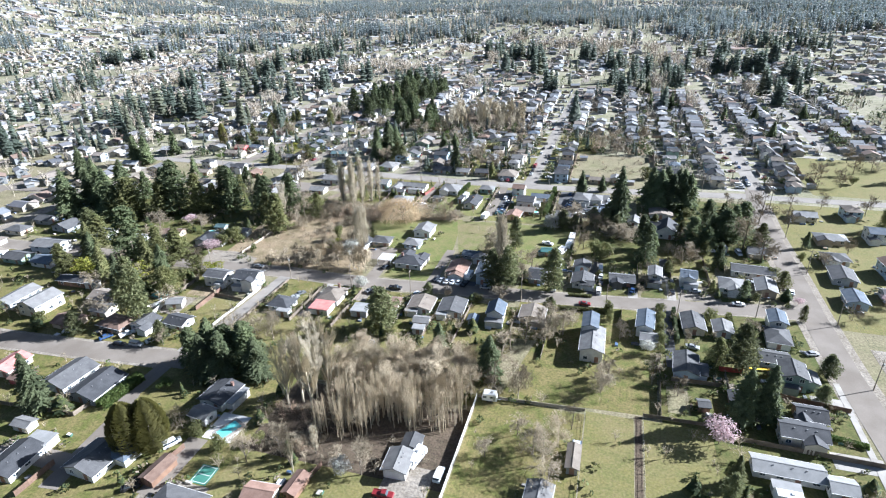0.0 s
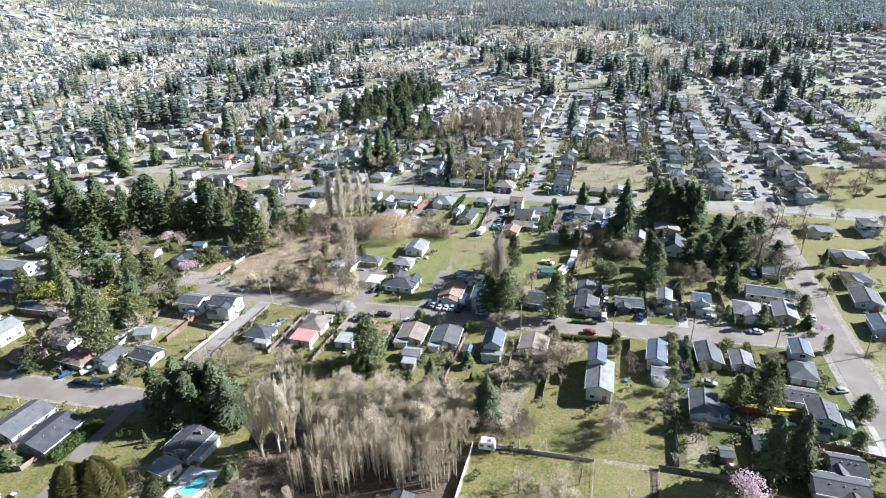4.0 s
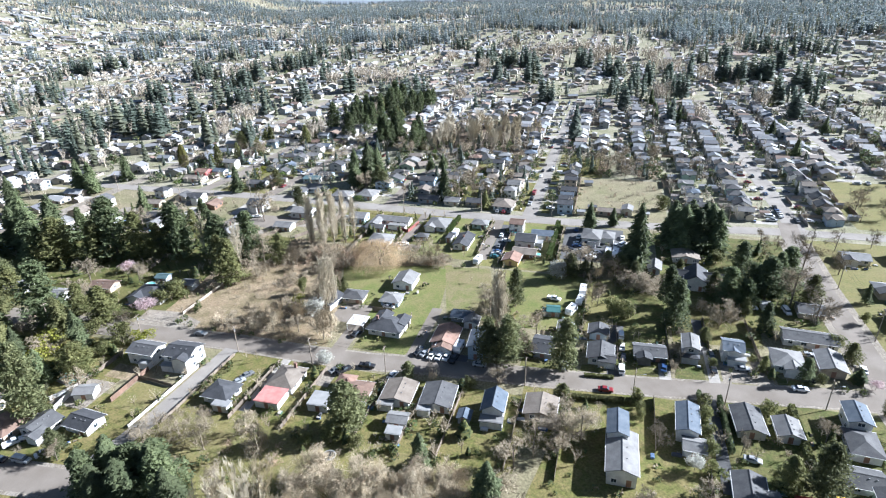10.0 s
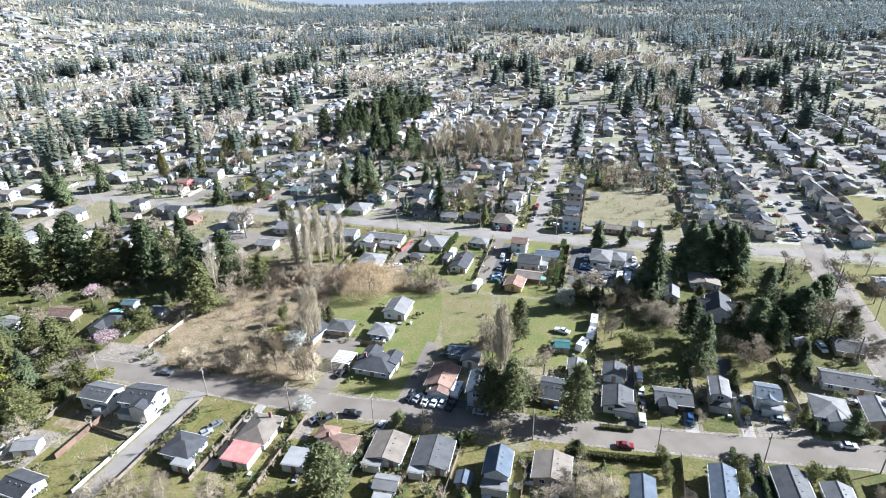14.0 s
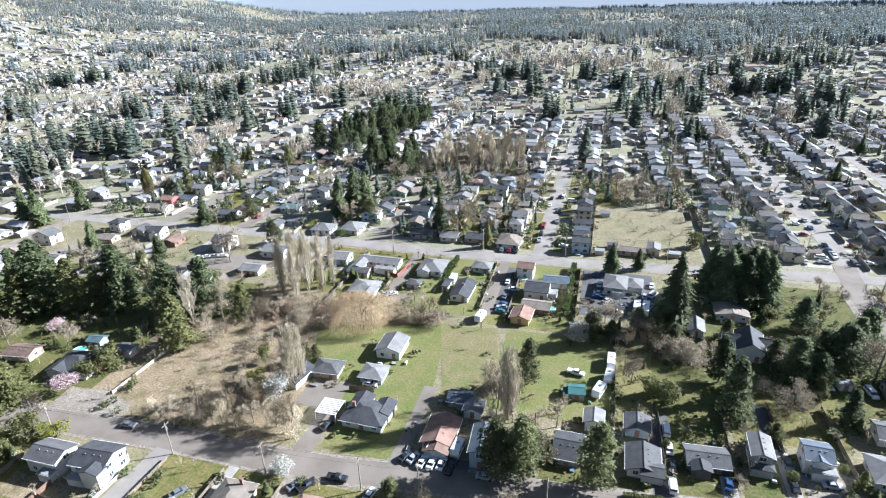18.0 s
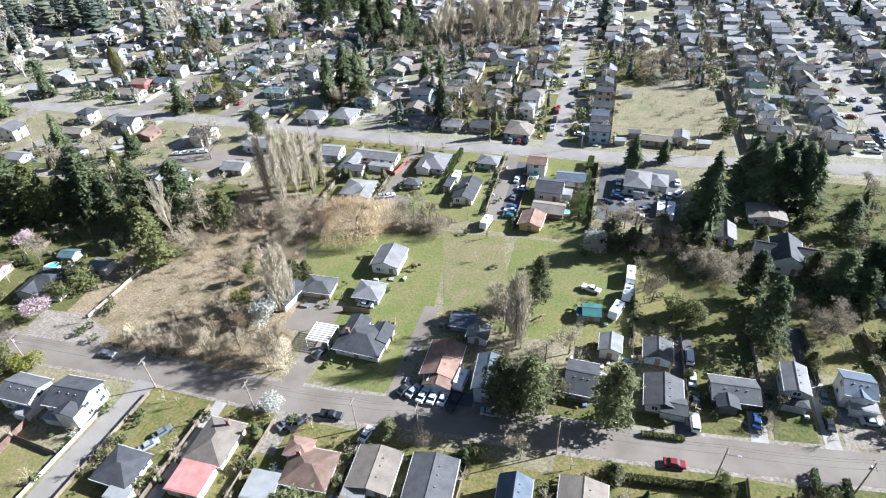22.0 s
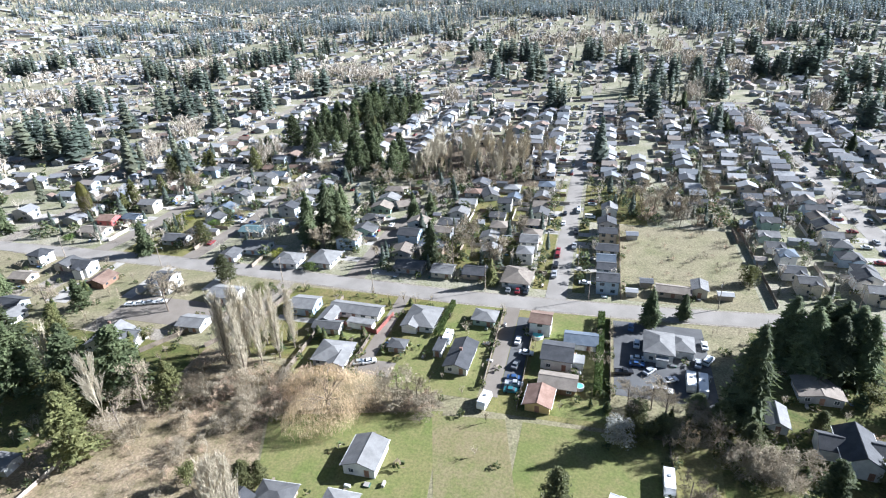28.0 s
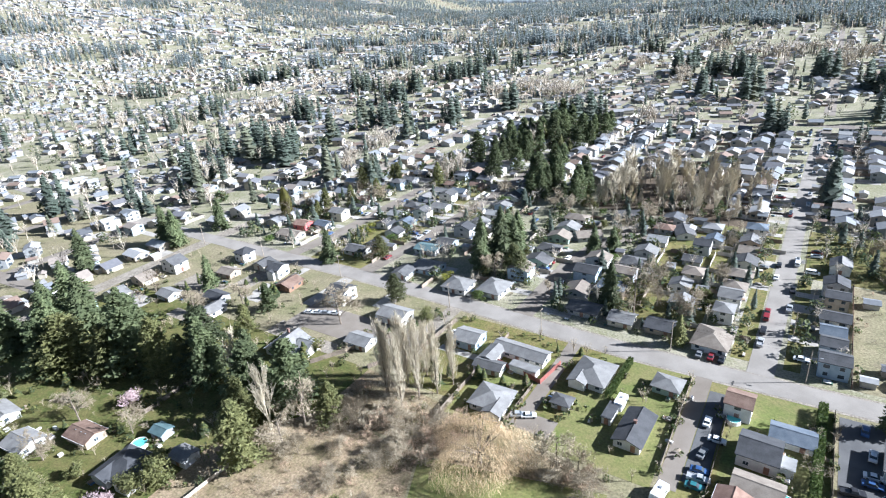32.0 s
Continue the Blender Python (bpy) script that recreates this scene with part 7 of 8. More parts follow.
# cars of the distance
_cb, _cg = G(), G()
for k in range(330):
    sx = _dr.choice((-40.5, -157, -193.5, -241, -300, 85.5, 146, -365, -428, 85.5, -40.5))
    y = _dr.uniform(400, 640)
    side = _dr.choice((-3.2, 3.2, -9.5, 9.5))
    x = sx + side
    a, b = (2.2, 0.9) if abs(side) > 5 else (0.9, 2.2)
    _cb.box(x - a, y - b, 0.3, x + a, y + b, 0.95)
    _cg.box(x - a * 0.6, y - b * 0.6, 0.95, x + a * 0.6, y + b * 0.6, 1.45)
tagged(new("distant_cars", _cb.mesh("distant_cars", mixed("distant_paint", ((0.75, 0.75, 0.75), (0.45, 0.46, 0.47), (0.03, 0.03, 0.03), (0.16, 0.03, 0.03), (0.06, 0.10, 0.2), (0.15, 0.15, 0.16), (0.6, 0.6, 0.6), (0.25, 0.26, 0.27), (0.7, 0.7, 0.7)), 0.35))), "parked cars of mixed colours along distant streets", "cars", kind="stuff")
tagged(new("distant_car_cabins", _cg.mesh("distant_car_cabins", GLASS_DARK)), "dark glass cabins of distant parked cars", "cars", kind="stuff")


# trees of the distance: a few patterns of each sort, set out at many places and joined
def fir_pattern(rng, n, wide):
    """A slender ragged spire, one metre high: a narrow core and hanging sprays round it."""
    vs = []
    core = 5
    ph = rng.uniform(0, 6.28)
    for k in range(core):
        a, b = ph + 2 * math.pi * k / core, ph + 2 * math.pi * (k + 1) / core
        q = 0.09 * wide * rng.uniform(0.8, 1.2)
        vs += [(q * math.cos(a), q * math.sin(a), 0.06), (q * math.cos(b), q * math.sin(b), 0.06), (0, 0, rng.uniform(0.82, 0.95))]
    for k in range(n):
        u = ((k + rng.random()) / n) ** 0.85
        a = ph + k * 2.4 + rng.uniform(-0.5, 0.5)
        r = 0.185 * wide * (1 - u) ** 0.7 * min(1.0, 0.6 + 3 * u) * rng.uniform(0.5, 1.2) + 0.008
        z = 0.06 + 0.93 * u
        s = (0.5 * r + 0.03) * rng.uniform(0.8, 1.3) * (1.0 if n > 40 else 1.35)
        t = (-math.sin(a) * s, math.cos(a) * s)
        vs += [(0.35 * r * math.cos(a) + t[0], 0.35 * r * math.sin(a) + t[1], z + 0.02), (0.35 * r * math.cos(a) - t[0], 0.35 * r * math.sin(a) - t[1], z + 0.012), (1.1 * r * math.cos(a), 1.1 * r * math.sin(a), z - 0.25 * r - 0.02)]
    return np.array(vs)


def round_pattern(rng, n):
    """A rounded crown of leaf clumps, one metre high."""
    vs = []
    for k in range(n):
        a, u = rng.uniform(0, 6.28), rng.uniform(-0.7, 1.0)
        c = math.sqrt(max(0.0, 1 - u * u)) * rng.uniform(0.6, 1.05)
        p = Vector((0.42 * c * math.cos(a), 0.42 * c * math.sin(a), 0.5 + 0.46 * u))
        s = rng.uniform(0.13, 0.24) * (1.0 if n > 20 else 1.4)
        for _ in range(3):
            vs.append(tuple(p + Vector((rng.gauss(0, 1), rng.gauss(0, 1), rng.gauss(0, 0.8))).normalized() * s))
    return np.array(vs)


def bare_pattern(rng, n, wid, spread):
    """A leafless crown, one metre high: limbs that fork into a rounded haze of twigs."""
    vs = []

    def sliver(p, q, w):
        o = Vector((rng.gauss(0, 1), rng.gauss(0, 1), 0)).normalized() * w
        vs.extend((tuple(p - o), tuple(p + o), tuple(q)))

    sliver(Vector((0, 0, 0)), Vector((0, 0, 0.75)), wid * 2.2)
    limbs = []
    for k in range(max(4, n // 7)):
        a, u = k * 2.4 + rng.uniform(-0.4, 0.4), rng.uniform(0.3, 1.0)
        p = Vector((0, 0, rng.uniform(0.14, 0.5)))
        q = Vector((spread * u * math.cos(a), spread * u * math.sin(a), rng.uniform(0.5, 0.62) + 0.36 * math.sqrt(max(0.0, 1 - u * u))))
        sliver(p, q, wid * 1.3)
        limbs.append((p, q))
    for k in range(n):
        p, q = rng.choice(limbs)
        m = p.lerp(q, rng.uniform(0.35, 1.0))
        sliver(m, m + Vector((rng.gauss(0, 0.09), rng.gauss(0, 0.09), rng.uniform(0.0, 0.16))), wid)
    return np.array(vs)


class Mass:
    """Many copies of a few triangle patterns, gathered into one mesh."""

    def __init__(self):
        self.parts = []

    def put(self, pattern, x, y, H, wide, turn):
        c, s = math.cos(turn) * H * wide, math.sin(turn) * H * wide
        self.parts.append(pattern @ np.array(((c, s, 0), (-s, c, 0), (0, 0, H))) + np.array((x, y, rise(x, y) if x < -650 else 0.0)))

    def mesh(self, name, m):
        co = np.concatenate(self.parts).astype(np.float32)
        n = len(co)
        me = bpy.data.meshes.new(name)
        me.vertices.add(n)
        me.vertices.foreach_set("co", co.ravel())
        me.loops.add(n)
        me.loops.foreach_set("vertex_index", np.arange(n, dtype=np.int32))
        me.polygons.add(n // 3)
        me.polygons.foreach_set("loop_start", np.arange(0, n, 3, dtype=np.int32))
        me.materials.append(m)
        me.update(calc_edges=True)
        return me


_tr = random.Random(29)
FIRS = {n: [fir_pattern(_tr, n, w) for w in (0.8, 1.0, 1.15, 1.35)] for n in (80, 40, 18, 8)}
ROUNDS = {n: [round_pattern(_tr, n) for _ in range(4)] for n in (60, 30, 12)}
BARES = {n: [bare_pattern(_tr, n, w, sp) for sp in (0.2, 0.3, 0.36, 0.42)] for n, w in ((90, 0.008), (60, 0.014), (24, 0.03), (8, 0.045))}
_ff, _fb, _fo, _fr, _fw = Mass(), Mass(), Mass(), Mass(), Mass()


def detail(y, x):
    d = math.hypot(x + 20, y - 80)
    return 0 if d < 480 else 1 if d < 900 else 2 if d < 1700 else 3


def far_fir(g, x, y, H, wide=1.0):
    # past 1150 m firs join the paler, bluer mass whose colour imitates haze
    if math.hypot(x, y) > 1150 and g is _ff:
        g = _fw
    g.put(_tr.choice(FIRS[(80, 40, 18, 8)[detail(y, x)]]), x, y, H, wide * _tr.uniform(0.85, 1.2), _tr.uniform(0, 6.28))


def far_round(x, y, H, wide=1.0):
    _fr.put(_tr.choice(ROUNDS[(60, 30, 12, 12)[detail(y, x)]]), x, y, H, wide * _tr.uniform(0.9, 1.4), _tr.uniform(0, 6.28))


def far_bare(x, y, H):
    _fb.put(_tr.choice(BARES[(90, 60, 24, 8)[detail(y, x)]]), x, y, H, _tr.uniform(0.8, 1.2), _tr.uniform(0, 6.28))


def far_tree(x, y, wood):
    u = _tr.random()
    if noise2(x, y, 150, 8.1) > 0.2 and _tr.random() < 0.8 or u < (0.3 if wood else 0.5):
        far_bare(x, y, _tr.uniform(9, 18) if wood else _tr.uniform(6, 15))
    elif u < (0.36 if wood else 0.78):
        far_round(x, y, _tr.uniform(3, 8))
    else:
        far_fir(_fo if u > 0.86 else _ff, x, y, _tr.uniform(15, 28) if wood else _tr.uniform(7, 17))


def standing(x, y):
    return in_view(x, y) and not (y < 330 and x > -320) and not (y < 460 and -300 < x < 110) and not (x > 112 and y < 408) and (y > 640 or off_road(x, y) and free(x, y, 1.0))


# clumps of several trees
for _ in range(6600):
    y = 110 + 2500 * _tr.random() ** 0.9
    cx = _tr.uniform(max(-3400, -3.4 * y - 50), 0.72 * (y + 60) + 50)
    v = woods(cx, y)
    dense = 1.0 if v > 0.24 else 0.3 if v > 0.05 else 0.06
    if y < 1250 and cx > -950:
        dense *= 0.1 if y < 1000 else 0.45
    if not in_view(cx, y) or _tr.random() > dense:
        continue
    rad = _tr.uniform(4, 10) * (1.6 if v > 0.24 else 1)
    for k in range(_tr.randint(4, 13) + (6 if v > 0.24 else 0)):
        px, py = _tr.gauss(cx, rad), _tr.gauss(y, rad)
        if standing(px, py):
            far_tree(px, py, True)
# gardens just north of the main road
for _ in range(1300):
    x, y = _tr.uniform(-310, 30), _tr.uniform(322, 462)
    if free(x, y, -0.8) and off_road(x, y) and not (-20 < x < 30 and y < 388):
        u = _tr.random()
        H = _tr.uniform(2.5, 7)
        if u < 0.45:
            far_round(x, y, H * 0.8)
        elif u < 0.86:
            far_bare(x, y, H * 1.4)
        else:
            far_fir(_ff, x, y, H * 1.7)
# small garden trees and shrubs of the eastern estate
for _ in range(1500):
    x, y = _tr.uniform(12, 230), _tr.uniform(330, 660)
    if free(x, y, -1.0) and off_road(x, y) and not (x < 30 and y < 388) and not (112 < x and y < 408):
        u = _tr.random()
        H = _tr.uniform(2, 6)
        if u < 0.42:
            far_round(x, y, H * 0.8)
        elif u < 0.88:
            far_bare(x, y, H * 1.5)
        else:
            far_fir(_fo, x, y, H * 1.6)
# single trees in gardens
for _ in range(13000):
    y = 110 + 1700 * _tr.random() ** 0.9
    x = _tr.uniform(max(-3400, -3.4 * y - 50), 0.72 * (y + 60) + 50)
    if standing(x, y) and _tr.random() < (0.6 if y < 900 and x > -20 else 0.9):
        far_tree(x, y, False)
# groves that stand out from the gardens: (x, y, spread)
GROVES_WEST = ((-808, 763, 68), (-1538, 1427, 58), (-779, 811, 40), (-413, 436, 11), (-383, 434, 26), (-482, 559, 21), (-394, 499, 7), (-312, 414, 10), (-276, 414, 7), (-380, 557, 12), (-334, 532, 11), (-549, 729, 40), (-451, 666, 19), (-468, 732, 15), (-475, 836, 43), (-493, 974, 20), (-318, 584, 10), (-410, 565, 6), (-676, 949, 98), (-689, 1078, 98), (-1072, 1312, 141), (-846, 955, 60), (-367, 735, 14), (-469, 886, 27))
GROVES_MIDDLE = ((-299, 660, 15), (-225, 572, 12), (-218, 604, 26), (-205, 627, 13), (-403, 1072, 21), (-190, 881, 22), (-181, 932, 8), (-146, 881, 32), (-125, 880, 18), (-98, 744, 13), (-140, 760, 10), (-67, 616, 10), (-45, 879, 27), (-552, 1266, 66), (-376, 1108, 42), (-424, 940, 18), (-274, 1099, 30), (-365, 1241, 70))
GROVES_EAST = ((-2, 798, 29), (19, 718, 5), (38, 734, 9), (58, 749, 9), (86, 799, 8), (-2, 690, 5), (7, 593, 6), (46, 548, 4), (-29, 475, 4), (147, 945, 15), (139, 767, 23), (163, 784, 19), (122, 767, 13), (146, 633, 7), (195, 713, 22), (147, 574, 6), (126, 1174, 66), (226, 1087, 56), (284, 1048, 52), (117, 922, 13), (201, 875, 11))
GROVES_BARE = ((-524, 749, 20), (-533, 812, 26), (-579, 587, 17), (-523, 591, 19), (-429, 479, 18), (-316, 437, 14), (-330, 490, 15), (-233, 448, 11), (-348, 718, 14), (-648, 1279, 77), (-648, 746, 10), (-452, 1115, 33), (-408, 1111, 27), (-275, 738, 53), (-323, 754, 31), (-250, 934, 12), (-156, 620, 12), (-174, 836, 14), (-213, 519, 8), (-104, 1048, 51), (-64, 1080, 51), (-14, 1042, 47), (54, 869, 31), (72, 844, 24), (104, 782, 15), (41, 645, 18), (130, 622, 12), (69, 551, 6), (50, 977, 25), (-29, 953, 22), (-185, 1130, 29))
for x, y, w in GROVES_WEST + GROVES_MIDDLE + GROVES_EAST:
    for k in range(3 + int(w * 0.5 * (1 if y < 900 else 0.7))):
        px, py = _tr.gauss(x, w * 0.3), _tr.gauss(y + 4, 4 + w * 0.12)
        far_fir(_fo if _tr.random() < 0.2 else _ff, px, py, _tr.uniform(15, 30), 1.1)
for x, y, w in GROVES_BARE:
    for k in range(5 + int(w * 0.9)):
        far_bare(_tr.gauss(x, w * 0.3), _tr.gauss(y + 4, 5 + w * 0.2), _tr.uniform(10, 21))
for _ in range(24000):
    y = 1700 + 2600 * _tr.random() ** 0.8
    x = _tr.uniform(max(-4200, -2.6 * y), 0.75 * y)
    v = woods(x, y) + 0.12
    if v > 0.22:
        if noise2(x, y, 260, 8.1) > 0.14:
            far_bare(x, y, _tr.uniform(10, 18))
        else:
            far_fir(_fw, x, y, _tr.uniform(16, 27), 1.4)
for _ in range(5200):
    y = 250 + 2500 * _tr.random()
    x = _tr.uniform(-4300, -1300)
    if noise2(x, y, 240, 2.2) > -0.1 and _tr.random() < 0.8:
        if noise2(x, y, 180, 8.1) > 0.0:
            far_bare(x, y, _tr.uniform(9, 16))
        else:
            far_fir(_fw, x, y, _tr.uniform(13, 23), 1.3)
# needle colours of these three are paled and blued, with sheen, to imitate haze
tagged(new("distant_woods", _fw.mesh("distant_woods", mat("wood_needles", (0.13, 0.168, 0.17), (0.175, 0.215, 0.22), 0.05, 0.7, 0.6, 0.3, spread=0.3, island=True, thin=0.5, sheen=0.9))), "far belts of fir woods, coloured pale blue-green like haze", "woods", kind="stuff")
tagged(new("distant_firs", _ff.mesh("distant_firs", mat("distant_needles", (0.085, 0.112, 0.085), (0.132, 0.162, 0.124), 0.1, 0.75, 1.0, 0.35, spread=0.35, island=True, thin=0.5, sheen=0.25))), "belts of green firs among distant houses, colour paled towards haze", "trees", kind="stuff")
tagged(new("distant_cedars", _fo.mesh("distant_cedars", mat("distant_cedar_needles", (0.115, 0.128, 0.08), (0.17, 0.18, 0.115), 0.1, 0.6, 1.0, 0.35, spread=0.3, island=True, thin=0.4, sheen=0.3))), "olive cedars among distant houses, colour paled towards haze", "trees", kind="stuff")
tagged(new("distant_garden_trees", _fr.mesh("distant_garden_trees", mixed("garden_leaf", ((0.07, 0.095, 0.045), (0.10, 0.12, 0.05), (0.06, 0.085, 0.045), (0.12, 0.13, 0.06), (0.085, 0.10, 0.05), (0.15, 0.15, 0.06), (0.09, 0.12, 0.05)), thin=0.35))), "rounded green bushes and trees in distant gardens", "trees", kind="stuff")
# sheen on the far twigs lightens them as haze would
tagged(new("distant_bare_trees", _fb.mesh("distant_bare_trees", mat("distant_twigs", (0.37, 0.32, 0.25), (0.48, 0.42, 0.33), 0.1, 0.9, 1.0, 0.25, spread=0.25, island=True, sheen=0.3))), "leafless tan trees among distant houses", "trees", kind="stuff")

# shrubs along houses and fences, bins and stacked goods in the yards
def shrub(g, rng, x, y, H, R, n):
    """A low rounded shrub of tilted leaf clumps."""
    for k in range(n):
        a, u = rng.uniform(0, 6.28), rng.uniform(-0.2, 1.0)
        c = math.sqrt(max(0.0, 1 - u * u)) * rng.uniform(0.7, 1.05)
        p = Vector((x + R * c * math.cos(a), y + R * c * math.sin(a), H * (0.48 + 0.5 * u)))
        s = R * rng.uniform(0.3, 0.6)
        d1 = Vector((rng.gauss(0, 1), rng.gauss(0, 1), rng.gauss(0, 0.7))).normalized() * s
        d2 = Vector((rng.gauss(0, 1), rng.gauss(0, 1), rng.gauss(0, 0.7))).normalized() * s * 0.8
        g.add([p - d1, p + d2, p + d1 * 0.9, p - d2 * 0.9], [(0, 1, 2, 3)])


_sh, _cl = G(), G()
_ry = random.Random(41)
for x, y, r in HOUSES:
    if 50 < y < 640 and -340 < x < 160:
        for k in range(7 if y < 330 else 4):
            a = _ry.uniform(0, 6.28)
            q = (r - 1.2) * _ry.uniform(1.05, 1.6)
            px, py = x + q * math.cos(a), y + q * math.sin(a)
            if free(px, py, -1.9) and off_road(px, py) and abs(py - 179 - 0.06 * (px + 40)) > 6 and not (-84 < px < -28 and 84 < py < 110):
                if _ry.random() < 0.72:
                    H = _ry.uniform(0.7, 2.0)
                    shrub(_sh, _ry, px, py, H, H * _ry.uniform(0.5, 0.9), 16)
                else:
                    w, d, h = _ry.uniform(0.3, 1.3), _ry.uniform(0.3, 0.8), _ry.uniform(0.3, 0.7)
                    _cl.box(px - w, py - d, 0, px + w, py + d, h).box(px - w * 0.8, py - d * 1.06, h, px + w * 0.7, py + d * 0.9, h + 0.12)
tagged(new("garden_shrubs", _sh.mesh("garden_shrubs", mixed("shrub_leaf", ((0.07, 0.10, 0.03), (0.12, 0.14, 0.05), (0.16, 0.17, 0.05), (0.20, 0.16, 0.10), (0.05, 0.075, 0.025), (0.30, 0.25, 0.19), (0.10, 0.12, 0.045)), thin=0.3))), "low garden shrubs beside houses and fences", "shrubs", kind="stuff")
tagged(new("yard_clutter", _cl.mesh("yard_clutter", mixed("clutter_paint", ((0.30, 0.28, 0.25), (0.55, 0.55, 0.54), (0.10, 0.10, 0.11), (0.10, 0.16, 0.28), (0.24, 0.17, 0.11), (0.40, 0.37, 0.33), (0.06, 0.12, 0.08), (0.65, 0.64, 0.62)), 0.7))), "bins, crates and stacked goods in back yards", "yard clutter", kind="stuff")
# bushes, small fruit trees and weeds in the gardens south of the main road
def garden(x, y):
    """Whether a place is planted ground: off the streets, drives, open fields and buildings."""
    if abs(y - 179 - 0.055 * (x + 40)) < 7.5 or abs(x - 81) < 8 or y > 304 or abs(x + 302) < 7:
        return False
    if x < -120 and abs(y - 106 - 0.045 * (x + 160)) < 7 or -136 < x < -120 and y < 176:
        return False
    if -154 < x < -60 and 181 < y < 248 or -62 < x < -9 and 207 < y < 250 and _ry.random() < 0.85 or -100 < x < -60 and y > 255 and _ry.random() < 0.5:
        return False
    if -82 < x < -27 and 82 < y < 110 or -27 < x < 25 and y < 156 and _ry.random() < 0.8 or x > 84 and y < 182:
        return False
    if -99 < x < -86 and 60 < y < 92 or -24 < x < 8 and y > 262 or -58 < x < -46 and y > 255 or -200 < x < -158 and 268 < y < 290 or 2 < x < 8 and 182 < y < 217:
        return False
    if 3 < x < 47 and 206 < y < 244 and _ry.random() < 0.88:
        return False
    return free(x, y, -0.9)


_gb, _gr = Mass(), Mass()
for _ in range(2600):
    x, y = _ry.uniform(-290, 78), _ry.uniform(55, 304)
    if not garden(x, y):
        continue
    u = _ry.random()
    wide, turn = _ry.uniform(0.8, 1.5), _ry.uniform(0, 6.28)
    if u < 0.5:
        _gb.put(_ry.choice(BARES[90]), x, y, _ry.uniform(1.8, 5.5), wide, turn)
    elif u < 0.9:
        _gr.put(_ry.choice(ROUNDS[60]), x, y, _ry.uniform(0.8, 2.6), wide, turn)
    else:
        _gr.put(_ry.choice(FIRS[80]), x, y, _ry.uniform(2.5, 6.5), wide * 1.4, turn)
for x0, y0, x1, y1, n in ((-104, 140, -104, 168, 12), (-87, 140, -87, 168, 14), (-66.5, 142, -66.5, 168, 14), (-53.8, 140, -53.8, 155, 10), (-42.6, 140, -42.6, 168, 16), (-24.6, 140, -24.6, 168, 16), (-12, 140, -12, 172, 16), (-100, 139, -30, 138, 46), (-120, 141, -119, 168, 16), (-131, 132, -131, 158, 10), (-27.5, 118, -5, 119, 14), (12, 122, 12.6, 150, 6), (25, 122, 25.6, 176, 14), (44.5, 122, 44.5, 170, 14), (-9, 207, -8.4, 250, 26), (8.4, 206, 8.4, 240, 12), (19.6, 193, 19.6, 214, 9), (32.4, 206, 32, 226, 10), (47, 206, 47, 226, 8), (-156, 180, -104, 180.5, 18), (-117.6, 256, -117.8, 300, 18), (-99, 256, -98.8, 278, 10), (-58.2, 258, -58.3, 304, 16), (-22.8, 262, -22.6, 305, 18), (-9, 251, 20, 251, 20), (-176, 128, -176, 160, 18), (-160, 138, -160, 160, 14), (-154, 182, -153, 218, 16), (-198.5, 212, -198, 250, 14)):
    for k in range(n):
        f = _ry.random()
        x, y = x0 + (x1 - x0) * f + _ry.gauss(0, 0.8), y0 + (y1 - y0) * f + _ry.gauss(0, 0.8)
        if free(x, y, -1.5):
            wide, turn = _ry.uniform(0.9, 1.6), _ry.uniform(0, 6.28)
            if _ry.random() < 0.55:
                _gb.put(_ry.choice(BARES[90]), x, y, _ry.uniform(1.2, 4.2), wide, turn)
            else:
                _gr.put(_ry.choice(ROUNDS[60]), x, y, _ry.uniform(0.8, 2.6), wide, turn)
tagged(new("bare_shrubs", _gb.mesh("bare_shrubs", TWIG)), "leafless grey-tan garden shrubs along fences", "shrubs", kind="stuff")
tagged(new("evergreen_shrubs", _gr.mesh("evergreen_shrubs", mixed("evergreen_leaf", ((0.06, 0.085, 0.03), (0.09, 0.11, 0.035), (0.13, 0.14, 0.045), (0.05, 0.07, 0.028), (0.16, 0.16, 0.05), (0.075, 0.09, 0.04)), thin=0.35))), "green garden shrubs along fences and houses", "shrubs", kind="stuff")
# trees of the eastern field
for kind, x, y, H, wd in (("bare", 120, 352, 11, 1.2), ("bare", 126, 362, 9, 1.3), ("bare", 132, 345, 10, 1.3), ("bare", 146, 372, 12, 1.3), ("evergreen", 140, 352, 5, 1.3), ("bare", 158, 380, 10, 1.2), ("bare", 118, 338, 7, 1.3), ("spruce", 168, 362, 13, 1.1), ("bare", 172, 390, 12, 1.2), ("bare", 150, 398, 9, 1.2), ("bare", 96, 300, 9, 1.3), ("bare", 112, 306, 8, 1.3), ("bare", 130, 300, 10, 1.2), ("spruce", 92, 252, 9, 1.2), ("bare", 108, 250, 8, 1.3), ("cedar", 132, 282, 12, 1.1), ("bare", 94, 232, 7, 1.3), ("bare", 106, 196, 7, 1.3), ("pink", 108, 204, 5, 1.2), ("spruce", 150, 270, 14, 1.1), ("bare", 92, 190, 6, 1.3), ("bare", 90, 275, 9, 1.2)):
    tree(kind, x, y, H, wd)
for kind, x, y, H, wd in (("bare", -8, 98, 8, 1.4), ("bare", -3, 88, 7, 1.5), ("bare", -13, 104, 6, 1.5), ("bare", -20, 94, 6, 1.4), ("bare", 1, 110, 7, 1.3), ("bare_bush", 8, 128, 7, 1.6), ("bare_bush", -18, 124, 7, 1.4), ("bare_bush", -6, 156, 10, 1.3), ("bare", 10, 136, 6, 1.4)):
    tree(kind, x, y, H, wd)
